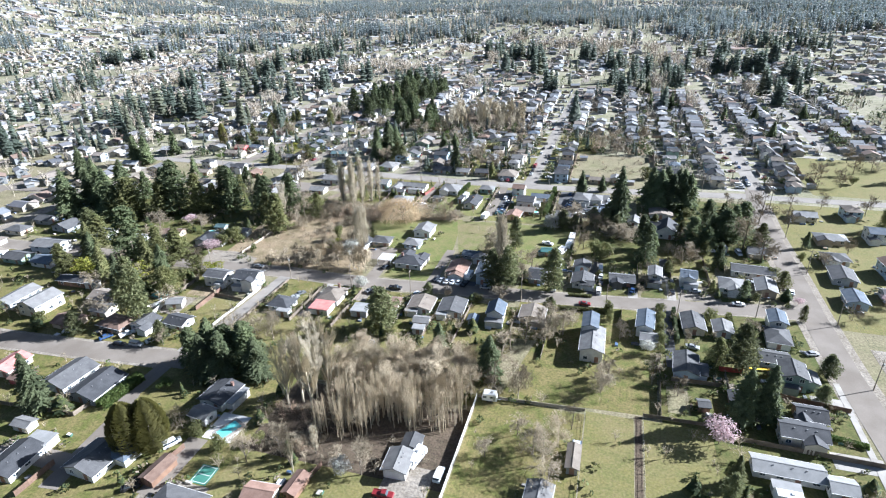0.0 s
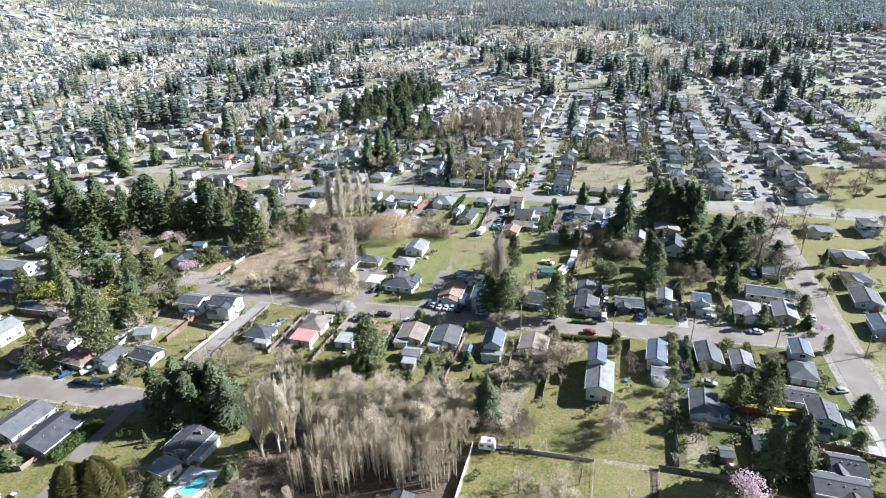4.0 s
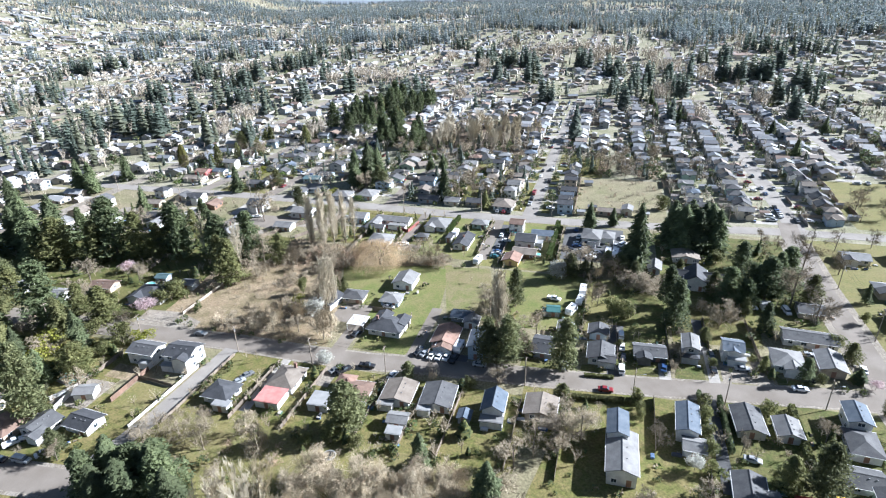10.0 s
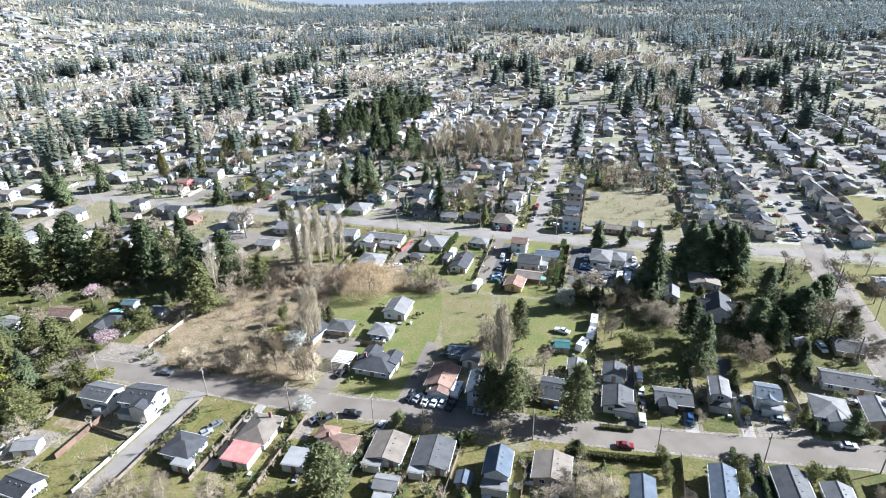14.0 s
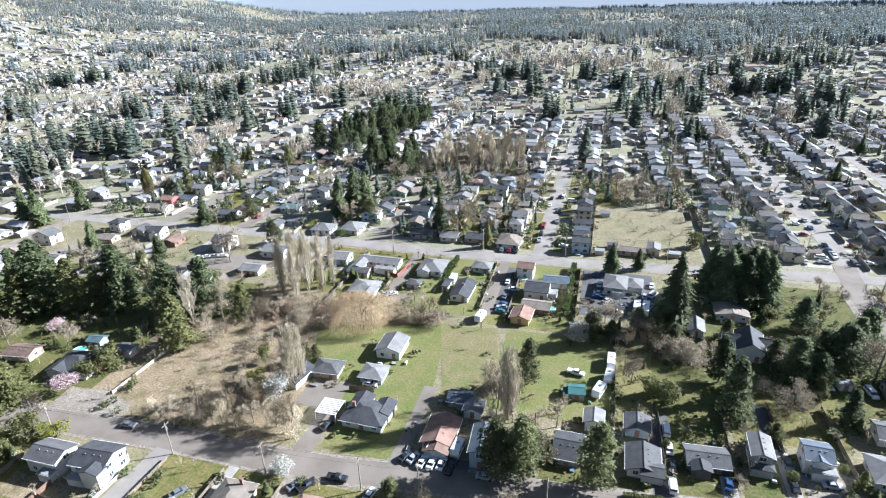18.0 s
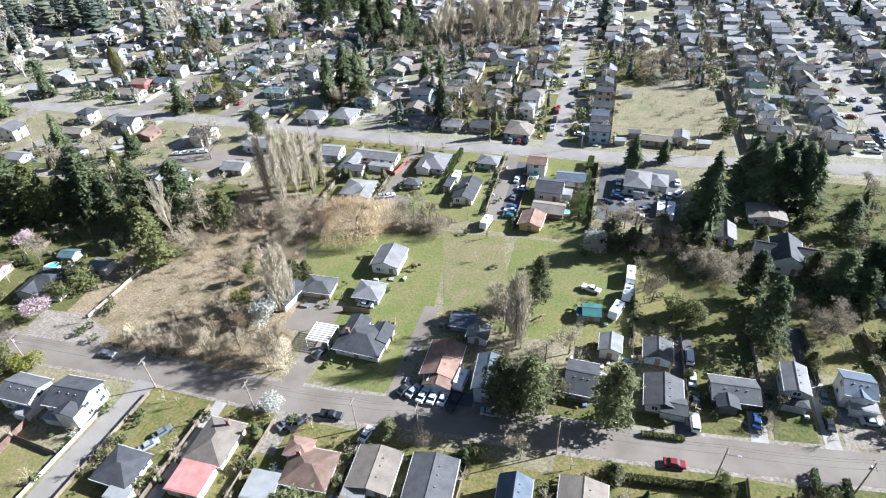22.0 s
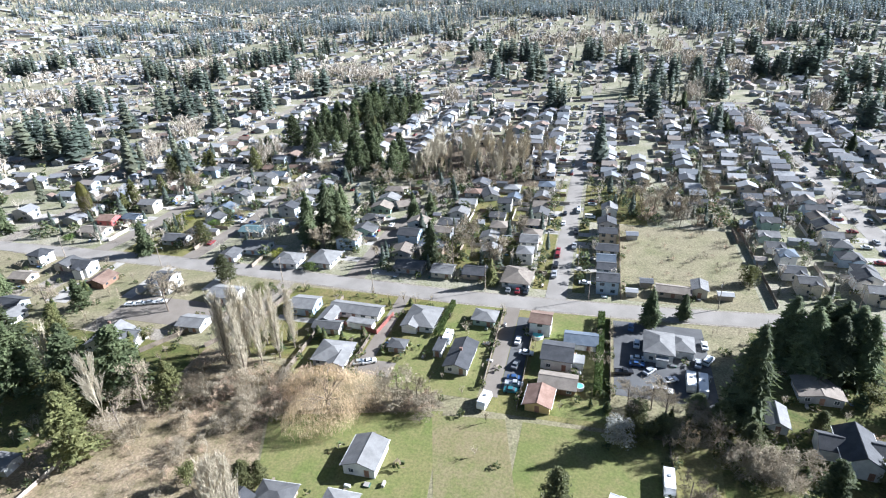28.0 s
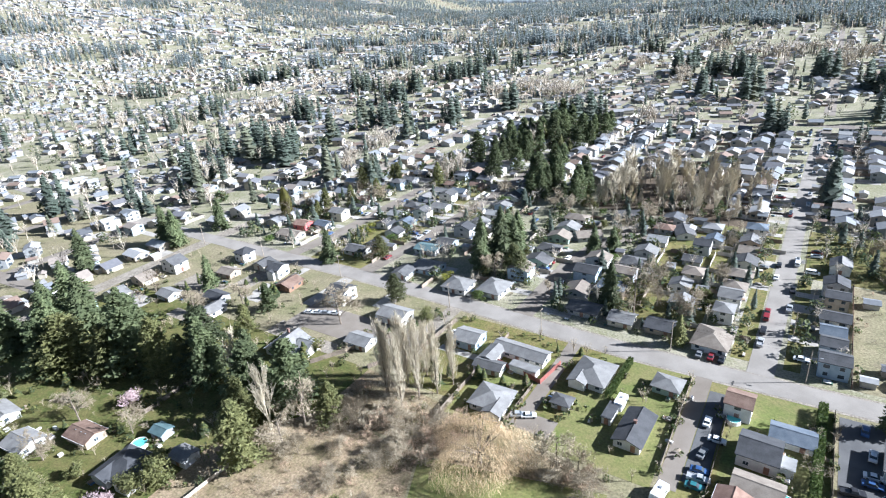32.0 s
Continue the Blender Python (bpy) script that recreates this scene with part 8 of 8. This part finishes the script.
# clumps that stand out in the middle distance
for kind, x0, x1, y0, y1, n, h0, h1 in (("spruce", -245, -168, 440, 600, 46, 15, 25), ("spruce", -185, -142, 430, 466, 18, 13, 19), ("fir", -158, -140, 345, 372, 6, 14, 22), ("olive_fir", -260, -170, 430, 600, 8, 12, 18), ("bare", -190, -60, 330, 430, 16, 7, 12), ("cedar", -300, -200, 330, 440, 9, 12, 18), ("bare", -300, -180, 320, 440, 12, 7, 12), ("evergreen", -200, -50, 325, 430, 14, 3, 6), ("bare", -20, 30, 410, 440, 8, 8, 11), ("green_bush", -300, -100, 320, 440, 14, 2.5, 4.5), ("fir", -20, 160, 450, 640, 9, 10, 15)):
    for _ in range(n):
        for _try in range(12):
            x, y = _tr.uniform(x0, x1), _tr.uniform(y0, y1)
            if free(x, y, 0.5) and off_road(x, y):
                tree(kind, x, y, _tr.uniform(h0, h1), 1.1)
                break

# hills beyond the plain, paled by an added emission that imitates haze
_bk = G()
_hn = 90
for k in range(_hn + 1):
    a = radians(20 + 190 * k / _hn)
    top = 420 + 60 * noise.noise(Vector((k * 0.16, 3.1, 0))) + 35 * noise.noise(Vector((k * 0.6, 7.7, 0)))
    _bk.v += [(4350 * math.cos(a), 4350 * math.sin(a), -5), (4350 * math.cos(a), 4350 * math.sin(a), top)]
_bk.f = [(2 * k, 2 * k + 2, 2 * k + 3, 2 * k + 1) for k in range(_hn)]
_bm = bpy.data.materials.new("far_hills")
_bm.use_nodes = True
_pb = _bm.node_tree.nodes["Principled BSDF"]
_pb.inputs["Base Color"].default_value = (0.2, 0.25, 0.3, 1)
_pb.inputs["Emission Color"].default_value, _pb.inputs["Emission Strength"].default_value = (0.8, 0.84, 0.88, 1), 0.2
tagged(new("backdrop", _bk.mesh("backdrop", _bm)), "far hills on the horizon with a pale glow like haze", "hills", kind="structure")
# ---- parked cars ----
for x, y, rz, col, st in (
    (55.5, 191.8, 4, "white", "sedan"), (0, 178.2, 3, "red", "sedan"), (-60.6, 183.4, 62, "black", "sedan"), (-58.4, 183.4, 66, "silver", "sedan"), (-55.9, 182.6, 80, "white", "sedan"), (-53.4, 182.8, 84, "white", "sedan"), (-50.9, 183, 84, "white", "sedan"),
    (-48.2, 182.4, 80, "black", "pickup"), (-39.4, 181.6, 2, "silver", "sedan"), (4.6, 189.5, 92, "white", "van"), (5.2, 196, 90, "black", "sedan"), (40.9, 198.4, 2, "silver", "sedan"), (17.5, 193, 80, "blue", "sedan"),
):
    car(x, y, rz, col, st)
for x, y, rz, col, st in (
    (-12.7, 187, 88, "silver", "sedan"), (-20.3, 229.3, -14, "white", "pickup"), (-65, 169.6, 78, "white", "sedan"), (-84, 168, 60, "grey", "sedan"), (-81.2, 168.5, 60, "black", "pickup"), (-74.8, 172.4, 4, "black", "pickup"), (-81, 209.2, 0, "white", "sedan"), (-85.8, 189, 70, "black", "sedan"),
    (32.6, 203.5, 92, "grey", "sedan"), (32.2, 196, 92, "black", "sedan"), (4.6, 209, 90, "white", "van"), (4.8, 202, 90, "white", "sedan"), (-94.2, 265.4, 30, "white", "sedan"), (-97, 264.4, 30, "silver", "sedan"),
):
    car(x, y, rz, col, st)
for x, y, rz, col, st in (
    (-51, 285.5, 88, "white", "sedan"), (-47.6, 279.5, 0, "white", "sedan"), (-50, 273, 80, "grey", "sedan"), (-49.4, 266.8, 4, "blue", "sedan"), (-49.2, 264, 4, "silver", "pickup"), (-49.5, 261.2, 2, "teal", "sedan"), (-8.5, 269.8, -4, "white", "pickup"), (-14.6, 291, 86, "white", "sedan"), (-14.5, 283.4, 0, "white", "sedan"),
    (-14.9, 280.6, 0, "blue", "sedan"), (-11.5, 278, 50, "silver", "sedan"), (-18.8, 276, 12, "black", "pickup"), (-6, 275, 30, "white", "sedan"), (2.5, 284.3, 80, "silver", "sedan"),
):
    car(x, y, rz, col, st)
for x, y, rz, col, st in (
    (5.6, 286.2, 60, "white", "van"), (4, 277, 70, "grey", "sedan"), (5.5, 294, 88, "white", "sedan"), (-16, 300, 85, "blue", "sedan"), (-195, 279.5, 20, "white", "sedan"), (-191.8, 280.8, 20, "white", "sedan"), (-188.6, 282, 20, "silver", "sedan"), (-185, 283.4, 20, "white", "sedan"), (-55.5, 316.6, 88, "red", "sedan"), (-52.4, 316.6, 88, "black", "sedan"), (-59, 316.6, 88, "grey", "sedan"),
    (-103.5, 76, 60, "white", "van"), (-103.2, 60.8, 40, "black", "sedan"), (-101.6, 64, 40, "black", "pickup"), (-29.6, 84.6, 88, "white", "van"),
):
    car(x, y, rz, col, st)
for x, y, rz, col, st in (
    (-41, 75.2, 4, "red", "pickup"), (73, 164, 20, "silver", "sedan"), (76.4, 206, 80, "white", "sedan"), (62, 211, 10, "silver", "sedan"), (60, 198, 80, "black", "sedan"), (-180, 113.2, 30, "white", "sedan"), (-168, 115.4, 30, "black", "sedan"), (-157.4, 117, 60, "white", "pickup"), (-155.5, 111.2, 4, "black", "sedan"), (-149, 112.4, 2, "silver", "van"), (-145.5, 116, 60, "white", "sedan"), (-136, 292, 80, "white", "sedan"),
    (36.4, 158.5, -8, "silver", "sedan"), (-141, 176.2, 4, "grey", "sedan"), (-163.5, 113.5, 60, "blue", "sedan"),
):
    car(x, y, rz, col, st)
_cr = random.Random(41)
_cols = ("white", "silver", "black", "grey", "white", "red", "blue", "silver")
for k in range(64):
    sx, y0, y1 = _cr.choice(((-40.7, 325, 400), (-40.7, 325, 400), (85.6, 330, 400), (85.6, 330, 400), (-119.5, 325, 375), (-195, 330, 400), (-242, 330, 400)))
    side = _cr.choice((-3.1, 3.1, -8.6, 8.6))
    car(sx + side + 0.4, _cr.uniform(y0, y1), 90 if abs(side) < 5 else 0, _cr.choice(_cols), _cr.choice(("sedan", "sedan", "van", "pickup")))


# ---- camper trailers and a box truck ----
def trailer(x, y, rz, L=7.0, label="white camper trailer parked on grass"):
    ob = thing("camper_trailer", x, y, 0, rz, None, label=label, category="trailer", group="camper trailers")
    h = 2.9
    g = G().extrude([(-L / 2, 0.6), (-L / 2 - 0.15, 1.4), (-L / 2 + 0.35, h), (L / 2 - 0.5, h), (L / 2 + 0.1, 1.6), (L / 2 - 0.1, 0.6)], -1.2, 1.2, "y", [(0, 1, 2, 3, 4, 5)])
    part("body", g.mesh("body", PAINTS["white"]), ob)
    for k in (-0.3, 0.15):
        for s in (-1, 1):
            part("window", shared("rvwin", lambda: G().box(-0.5, -0.02, 0, 0.5, 0.02, 0.6).mesh("window", GLASS_DARK)), ob, (k * L, s * 1.21, 1.6))
    part("door", shared("rvdoor", lambda: G().box(-0.35, -0.02, 0, 0.35, 0.02, 1.8).mesh("door", STEEL)), ob, (0.32 * L, -1.215, 0.7))
    for k in (-0.5, 0.5):
        for s in (-1, 1):
            part("wheel", shared("wheel", wheel_mesh), ob, (k, s * 1.1, 0.33))
    part("roof_vent", shared("rvvent", lambda: G().box(-0.35, -0.35, 0, 0.35, 0.35, 0.2).mesh("roof_vent", STEEL)), ob, (0.6, 0, h))
    part("hitch", shared("hitch", lambda: G().box(0, -0.08, 0.5, 1.4, 0.08, 0.62).mesh("hitch", STEEL)), ob, (L / 2 - 0.1, 0, 0))
    return ob


trailer(-9.8, 236.5, 88, 7.0)
trailer(-10.4, 228.6, 80, 5.0)
trailer(-13.2, 221, 70, 6.0)
trailer(-54.2, 187.5, 82, 5.5, "white box trailer parked beside a house")
trailer(-48, 188.5, 84, 5.5, "pale box trailer parked beside a house")
trailer(-0.8, 274, 86, 7.5, "white camper trailer parked in a yard")
trailer(2.2, 273, 84, 9.0, "white camper trailer parked in a yard")
trailer(-36.8, 88, 76, 7.0, "white camper trailer beside a garage")
trailer(-56, 254.5, 80, 6.0, "white trailer at the end of a drive")
trailer(-23.4, 116.2, 4, 4.4, "small white trailer beside a fence")
trailer(52, 98.6, 0, 6.5, "white camper trailer beside a long house")
trailer(-73.2, 281.5, 88, 6.0, "grey camper trailer beside a fence")


# ---- pools, deck, pergola, play things ----
def ground_pool(x, y, w, d, rz):
    ob = thing("swimming_pool", x, y, 0, rz, None, label="turquoise garden swimming pool with a pale rim", category="swimming pool")
    g = G()
    for a, b, c, e in ((-w / 2 - 0.9, -d / 2 - 0.9, w / 2 + 0.9, -d / 2), (-w / 2 - 0.9, d / 2, w / 2 + 0.9, d / 2 + 0.9), (-w / 2 - 0.9, -d / 2, -w / 2, d / 2), (w / 2, -d / 2, w / 2 + 0.9, d / 2)):
        g.box(a, b, 0.0, c, e, 0.14)
    part("rim", g.mesh("rim", CONCRETE), ob)
    part("water", G().box(-w / 2, -d / 2, 0.0, w / 2, d / 2, 0.09).mesh("water", WATER), ob)
    part("ladder", G().tube((0, 0, 0), (0, 0, 0.9), 0.03, 0.03, 6).tube((0.4, 0, 0), (0.4, 0, 0.9), 0.03, 0.03, 6).tube((0, 0, 0.9), (0.4, 0, 0.9), 0.03, 0.03, 6).mesh("ladder", STEEL), ob, (w / 2 + 0.1, 0, 0.1))


def round_pool(x, y, r=2.4):
    ob = thing("round_pool", x, y, 0, 0, None, label="round above-ground pool with turquoise water", category="swimming pool", group="round pools")
    n = 24
    vs = [(q * math.cos(2 * math.pi * k / n), q * math.sin(2 * math.pi * k / n), z) for q, z in ((r, 0), (r, 1.2), (r - 0.15, 1.2), (r - 0.15, 0.2)) for k in range(n)]
    part("wall", G().add(vs, [(t * n + k, t * n + (k + 1) % n, (t + 1) * n + (k + 1) % n, (t + 1) * n + k) for t in range(3) for k in range(n)]).mesh("wall", TRIM), ob)
    part("water", G().disc_top(0, 0, 1.05, r - 0.14).mesh("water", WATER), ob)


def trampoline(x, y, r=1.9):
    ob = thing("trampoline", x, y, 0, 0, None, label="round dark trampoline on a steel frame", category="trampoline", group="trampolines")
    n = 20
    vs = [(q * math.cos(2 * math.pi * k / n), q * math.sin(2 * math.pi * k / n), z) for q, z in ((r, 0.85), (r, 0.92), (r - 0.3, 0.92)) for k in range(n)]
    part("rim", G().add(vs, [(t * n + k, t * n + (k + 1) % n, (t + 1) * n + (k + 1) % n, (t + 1) * n + k) for t in range(2) for k in range(n)]).mesh("rim", STEEL), ob)
    part("mat", G().disc_top(0, 0, 0.89, r - 0.28, 20).mesh("mat", RUBBER), ob)
    for k in range(4):
        a = math.pi / 4 + k * math.pi / 2
        part("leg", shared("tramp_leg", lambda: G().tube((0, 0, 0), (0, 0, 0.87), 0.03, 0.03, 6).mesh("leg", STEEL)), ob, (r * math.cos(a) * 0.97, r * math.sin(a) * 0.97, 0))


ground_pool(-91.9, 85.2, 3.6, 6.0, -24)
round_pool(-45.2, 289.3, 1.9)
round_pool(31.9, 281, 2.6)
round_pool(-186, 203, 2.4)
ground_pool(-167, 144.5, 4.2, 7.0, 80)
car(-110.6, 159, 60, "grey", "sedan")
car(-111.4, 155.4, 55, "silver", "sedan")
round_pool(-31, 266.5, 1.3)
trampoline(-69.5, 133.6)
rect("sports_court", -90.6, 66.4, -85.6, 72.4, 0.05, mat("court_green", (0.04, 0.15, 0.11), (0.06, 0.19, 0.14), 0.5, 0.8), "small green painted play court in a garden")
for x0, y0, x1, y1 in ((-90.2, 66.8, -86, 66.92), (-90.2, 71.9, -86, 72.02), (-90.2, 66.92, -90.08, 71.9), (-86.12, 66.92, -86, 71.9), (-90.08, 69.3, -86.12, 69.42)):
    rect("court_line", x0, y0, x1, y1, 0.056, TRIM, "white painted line of a play court")
rect("deck", -97.6, 80.6, -88.4, 91, 0.05, mat("pale_paving", (0.58, 0.56, 0.52), (0.68, 0.66, 0.62), 0.4, 0.8, 6.0, 0.1, 0.15), "pale paved terrace round the pool")


def pergola(x, y, w, d):
    ob = thing("pergola", x, y, 0, 0, None, label="white slatted pergola roof beside a house", category="pergola")
    for sx in (-1, 1):
        for sy in (-1, 1):
            part("post", shared("perg_post", lambda: G().box(-0.07, -0.07, 0, 0.07, 0.07, 2.5).mesh("post", TRIM)), ob, (sx * (w / 2 - 0.1), sy * (d / 2 - 0.1), 0))
        part("beam", shared(("perg_beam", d), lambda: G().box(-0.06, -d / 2, 2.5, 0.06, d / 2, 2.66).mesh("beam", TRIM)), ob, (sx * (w / 2 - 0.1), 0, 0))
    sl = G().box(-w / 2, -0.2, 2.66, w / 2, 0.2, 2.72).mesh("slat", TRIM)
    for k in range(9):
        part("slat", sl, ob, (0, -d / 2 + (k + 0.5) * d / 9, 0))


pergola(-87.2, 194.6, 6.4, 6.8)


def swing_set(x, y, rz):
    ob = thing("swing_set", x, y, 0, rz, None, label="wooden garden swing set with a small slide", category="swing set")
    for s in (-1.6, 1.6):
        for d in (-0.9, 0.9):
            part("leg", shared(("sw", d), lambda: G().tube((0, d, 0), (0, 0, 2.2), 0.06, 0.05, 6).mesh("leg", CEDAR)), ob, (s, 0, 0))
    part("beam", G().tube((-1.8, 0, 2.2), (1.8, 0, 2.2), 0.07, 0.07, 6).mesh("beam", CEDAR), ob)
    for s in (-0.6, 0.5):
        part("swing", shared("swing", lambda: G().box(-0.25, -0.1, 0.5, 0.25, 0.1, 0.55).tube((-0.2, 0, 0.55), (-0.2, 0, 2.15), 0.015, 0.015, 4).tube((0.2, 0, 0.55), (0.2, 0, 2.15), 0.015, 0.015, 4).mesh("swing", PAINTS["red"])), ob, (s, 0, 0))
    part("slide", G().add([(1.7, -0.3, 1.6), (1.7, 0.3, 1.6), (4.0, 0.3, 0.2), (4.0, -0.3, 0.2)], [(0, 1, 2, 3)]).box(1.5, -0.35, 1.5, 1.75, 0.35, 1.62).mesh("slide", CEDAR), ob)


swing_set(-33, 213, 70)
swing_set(-28, 208, 20)

# ---- hedges ----
def hedge(x0, y0, x1, y1, h, wd, m=None, label="clipped green hedge beside a lane"):
    rng = random.Random(int(x0 * 7 + y0))
    g = G()
    L = math.hypot(x1 - x0, y1 - y0)
    for _ in range(int(L * (50 + 45 * wd))):
        f, s, t = rng.random(), rng.choice((-1, 1, 0)), rng.random()
        nx, ny = -(y1 - y0) / L, (x1 - x0) / L
        off = (s if s else rng.uniform(-1, 1)) * wd / 2 * rng.uniform(0.85, 1.1)
        z = h * (t if s else rng.uniform(0.9, 1.08))
        p = Vector((x0 + (x1 - x0) * f + nx * off, y0 + (y1 - y0) * f + ny * off, z))
        u = Vector((rng.gauss(0, 1), rng.gauss(0, 1), rng.gauss(0, 1))).normalized() * 0.34
        w = u.orthogonal().normalized() * 0.28
        g.add([p - u, p + w, p + u, p - w], [(0, 1, 2, 3)])
    ob = new("hedge", g.mesh("hedge", m or HEDGE))
    return tagged(ob, label, "hedge", "garden hedges")


hedge(-134.6, 82.5, -133.4, 97.5, 2.4, 3.0)
hedge(-9.5, 172.5, 10, 174.5, 1.4, 1.3, FIR_OLIVE, "low dark hedge along the street")
hedge(-6.5, 184, 2.2, 184.8, 0.9, 0.9, FIR_OLIVE, "low dark hedge round a front lawn")
hedge(26.8, 160, 26.4, 183, 1.6, 0.9, FIR, "dark hedge beside a drive")
hedge(31.9, 160, 31.9, 182, 1.6, 0.9, FIR, "dark hedge beside a drive")
hedge(-26, 264, -25.4, 305, 2.6, 1.8, HEDGE, "tall green hedge between two yards")
hedge(-77.5, 283, -76.5, 303, 2.2, 1.2, HEDGE, "green hedge between two gardens")
hedge(66, 124.4, 76, 122.6, 1.1, 1.1, HEDGE, "low green hedge along a front lawn")
hedge(50, 160, 50.5, 182, 2.0, 1.4, FIR_OLIVE, "dark hedge between two gardens")

# ---- fences ----
fence([(-27.2, 77), (-27.2, 116)], 2.0, WHITE_WOOD, "tall pale board fence between two lots")
fence([(-27, 116.6), (4.1, 118.4)], 1.0, PALE_WOOD)
rail_fence([(4.2, 77), (4.2, 118)])
rail_fence([(20, 78), (20, 120)])
fence([(20, 120.2), (37.5, 120.7)], 1.3, WOOD)
fence([(24.8, 121), (25.6, 152)], 1.8, WOOD, "dark wooden fence beside a garden")
fence([(44.6, 121), (44.6, 146)], 1.8, WOOD)
fence([(-130.6, 130), (-129.2, 160)], 1.1, WHITE_WOOD, "low white board fence beside the lane")
fence([(-122.6, 134), (-121.4, 168)], 1.1, WOOD)
fence([(-144.2, 138), (-144.2, 154)], 1.8, CEDAR, "red cedar board fence between gardens")
fence([(-158, 130.6), (-160.4, 143.4)], 1.8, WHITE_WOOD, "white board fence beside a back yard")
fence([(-144, 149.8), (-131, 148.6)], 1.3, WOOD)
fence([(-157, 187), (-156, 215)], 1.2, PALE_WOOD, "low wooden fence along a fallow lot")
fence([(-86.4, 205.8), (-78.6, 206.4)], 1.8, WOOD)
fence([(-70.4, 205), (-69, 198)], 1.9, WOOD)
fence([(-8.7, 206), (-8.4, 252)], 1.6, WOOD)
fence([(3.4, 194), (2.8, 216)], 1.7, WOOD)
fence([(19.5, 193), (19.5, 226)], 1.7, WOOD)
fence([(32.4, 207), (32.4, 226)], 1.9, WOOD)
fence([(47.2, 199), (46.6, 228)], 1.8, WOOD)
fence([(-101.6, 62), (-99.3, 76)], 1.8, CEDAR, "red cedar board fence beside a shed")
fence([(-129.4, 51), (-129.2, 62)], 1.8, CEDAR, "red cedar board fence beside a drive")
fence([(-62.4, 68), (-60, 80)], 1.8, CEDAR, "red cedar board fence behind sheds")
fence([(-115.5, 284.6), (-97.4, 280.4), (-95.6, 292.4)], 1.7, RED_WOOD, "red stained board fence round a courtyard")
fence([(-117.6, 252), (-117.8, 300)], 1.7, WOOD)
fence([(-99, 256), (-98.8, 278)], 1.6, WOOD)
fence([(-57.9, 262), (-58.3, 304)], 1.4, WOOD)
fence([(-47, 254), (-46.8, 300)], 1.6, WOOD)
fence([(-22.6, 262), (-22.6, 305)], 1.7, WOOD)
fence([(-150.5, 262), (-141, 278), (-139.4, 300)], 1.8, WOOD)
fence([(-170, 255), (-153, 283)], 1.8, WOOD)
for x in (-104.6, -87.6, -66.2, -53.4, -42.2, -24.4, -11.6):
    fence([(x, 140), (x + 0.6, 168)], 1.5, WOOD)
fence([(13, 156), (13.6, 178)], 1.6, WOOD)
fence([(28.6, 139), (43, 139.5)], 1.6, WOOD)
fence([(43.2, 147.8), (50, 148.3)], 1.8, mat("red_board", (0.34, 0.05, 0.04), (0.42, 0.08, 0.06), 0.6, 0.7), "dark red board fence behind a house")


def tarpaulin(x, y, rz, L, w):
    ob = thing("tarpaulin", x, y, 0, rz, None, label="bright yellow tarpaulin stretched over a low wooden rack", category="tarpaulin")
    n = 8
    vs = [((k / n - 0.5) * L, s * w / 2, 1.7 + 0.5 * (s < 0) - 0.18 * math.sin(math.pi * k / n) - 0.05 * (k % 2)) for k in range(n + 1) for s in (-1, 1)]
    g = G().add(vs, [(2 * k, 2 * k + 2, 2 * k + 3, 2 * k + 1) for k in range(n)])
    part("sheet", g.mesh("sheet", mat("yellow_canvas", (0.75, 0.45, 0.02), (0.85, 0.55, 0.04), 1.0, 0.6, 6.0, 0.1)), ob)
    for sx in (-0.45, 0.45):
        for sy in (-0.4, 0.4):
            part("post", shared("tarp_post", lambda: G().box(-0.05, -0.05, 0, 0.05, 0.05, 1.6).mesh("post", WOOD)), ob, (sx * L, sy * w, 0))


tarpaulin(54.2, 149.4, 4, 7.0, 1.6)
car(50.5, 238, 10, "white", "van")
car(62.5, 238.5, -80, "white", "van")
car(63.5, 262, 20, "white", "van")
fence([(54, 139), (76, 136.4)], 1.6, CEDAR, "new cedar board fence beside a driveway")
fence([(44, 117), (78, 116)], 1.6, WOOD)
fence([(-170, 76), (-140, 78), (-138, 90)], 1.6, WOOD)
fence([(-160, 138), (-160, 160)], 1.6, WOOD)
fence([(-176, 128), (-176, 160)], 1.6, WOOD)
fence([(-19, 318.2), (-18.6, 386)], 1.8, CEDAR, "brown board fence along a vacant lot")
fence([(32.4, 322), (32, 400)], 1.8, WOOD)

# ---- poles and cables ----
_pa = [(-200, 167.6), (-159.6, 168.6), (-121.2, 170), (-93.1, 169.6), (-67.6, 170.6), (-53.6, 172.6), (-23.8, 175), (7.7, 177), (33.2, 180), (60, 184)]
for k, (x, y) in enumerate(_pa):
    utility_pole(x, y, 10.5, 90, k % 2 == 1)
wires(_pa, 10.0)
_pb = [(84.5, 120), (85.6, 149.3), (86, 185), (86, 225), (86, 262), (86.5, 300)]
for k, (x, y) in enumerate(_pb):
    utility_pole(x, y, 11, 0, k % 2 == 0)
wires(_pb, 10.5)
_pc = [(-300, 307), (-255, 308.2), (-205, 308.6), (-147, 307), (-108, 305), (-67.4, 315), (-30, 316), (13, 317.6), (56, 322)]
for k, (x, y) in enumerate(_pc):
    utility_pole(x, y, 11, 90, k % 2 == 0)
wires(_pc, 10.5)
_pd = [(-34.8, 340), (-34.6, 385), (-34.2, 430), (-33.6, 480)]
for x, y in _pd:
    utility_pole(x, y, 10, 0)
wires(_pd, 9.5)
fence([(-198, 212), (-199, 231.5), (-198, 250)], 1.6, WOOD, "pale board fence along a shaded lawn", 4.5)
fence([(-163.4, 134), (-160, 142), (-160.6, 146)], 1.6, WHITE_WOOD, "white board fence round a terrace", 3.0)
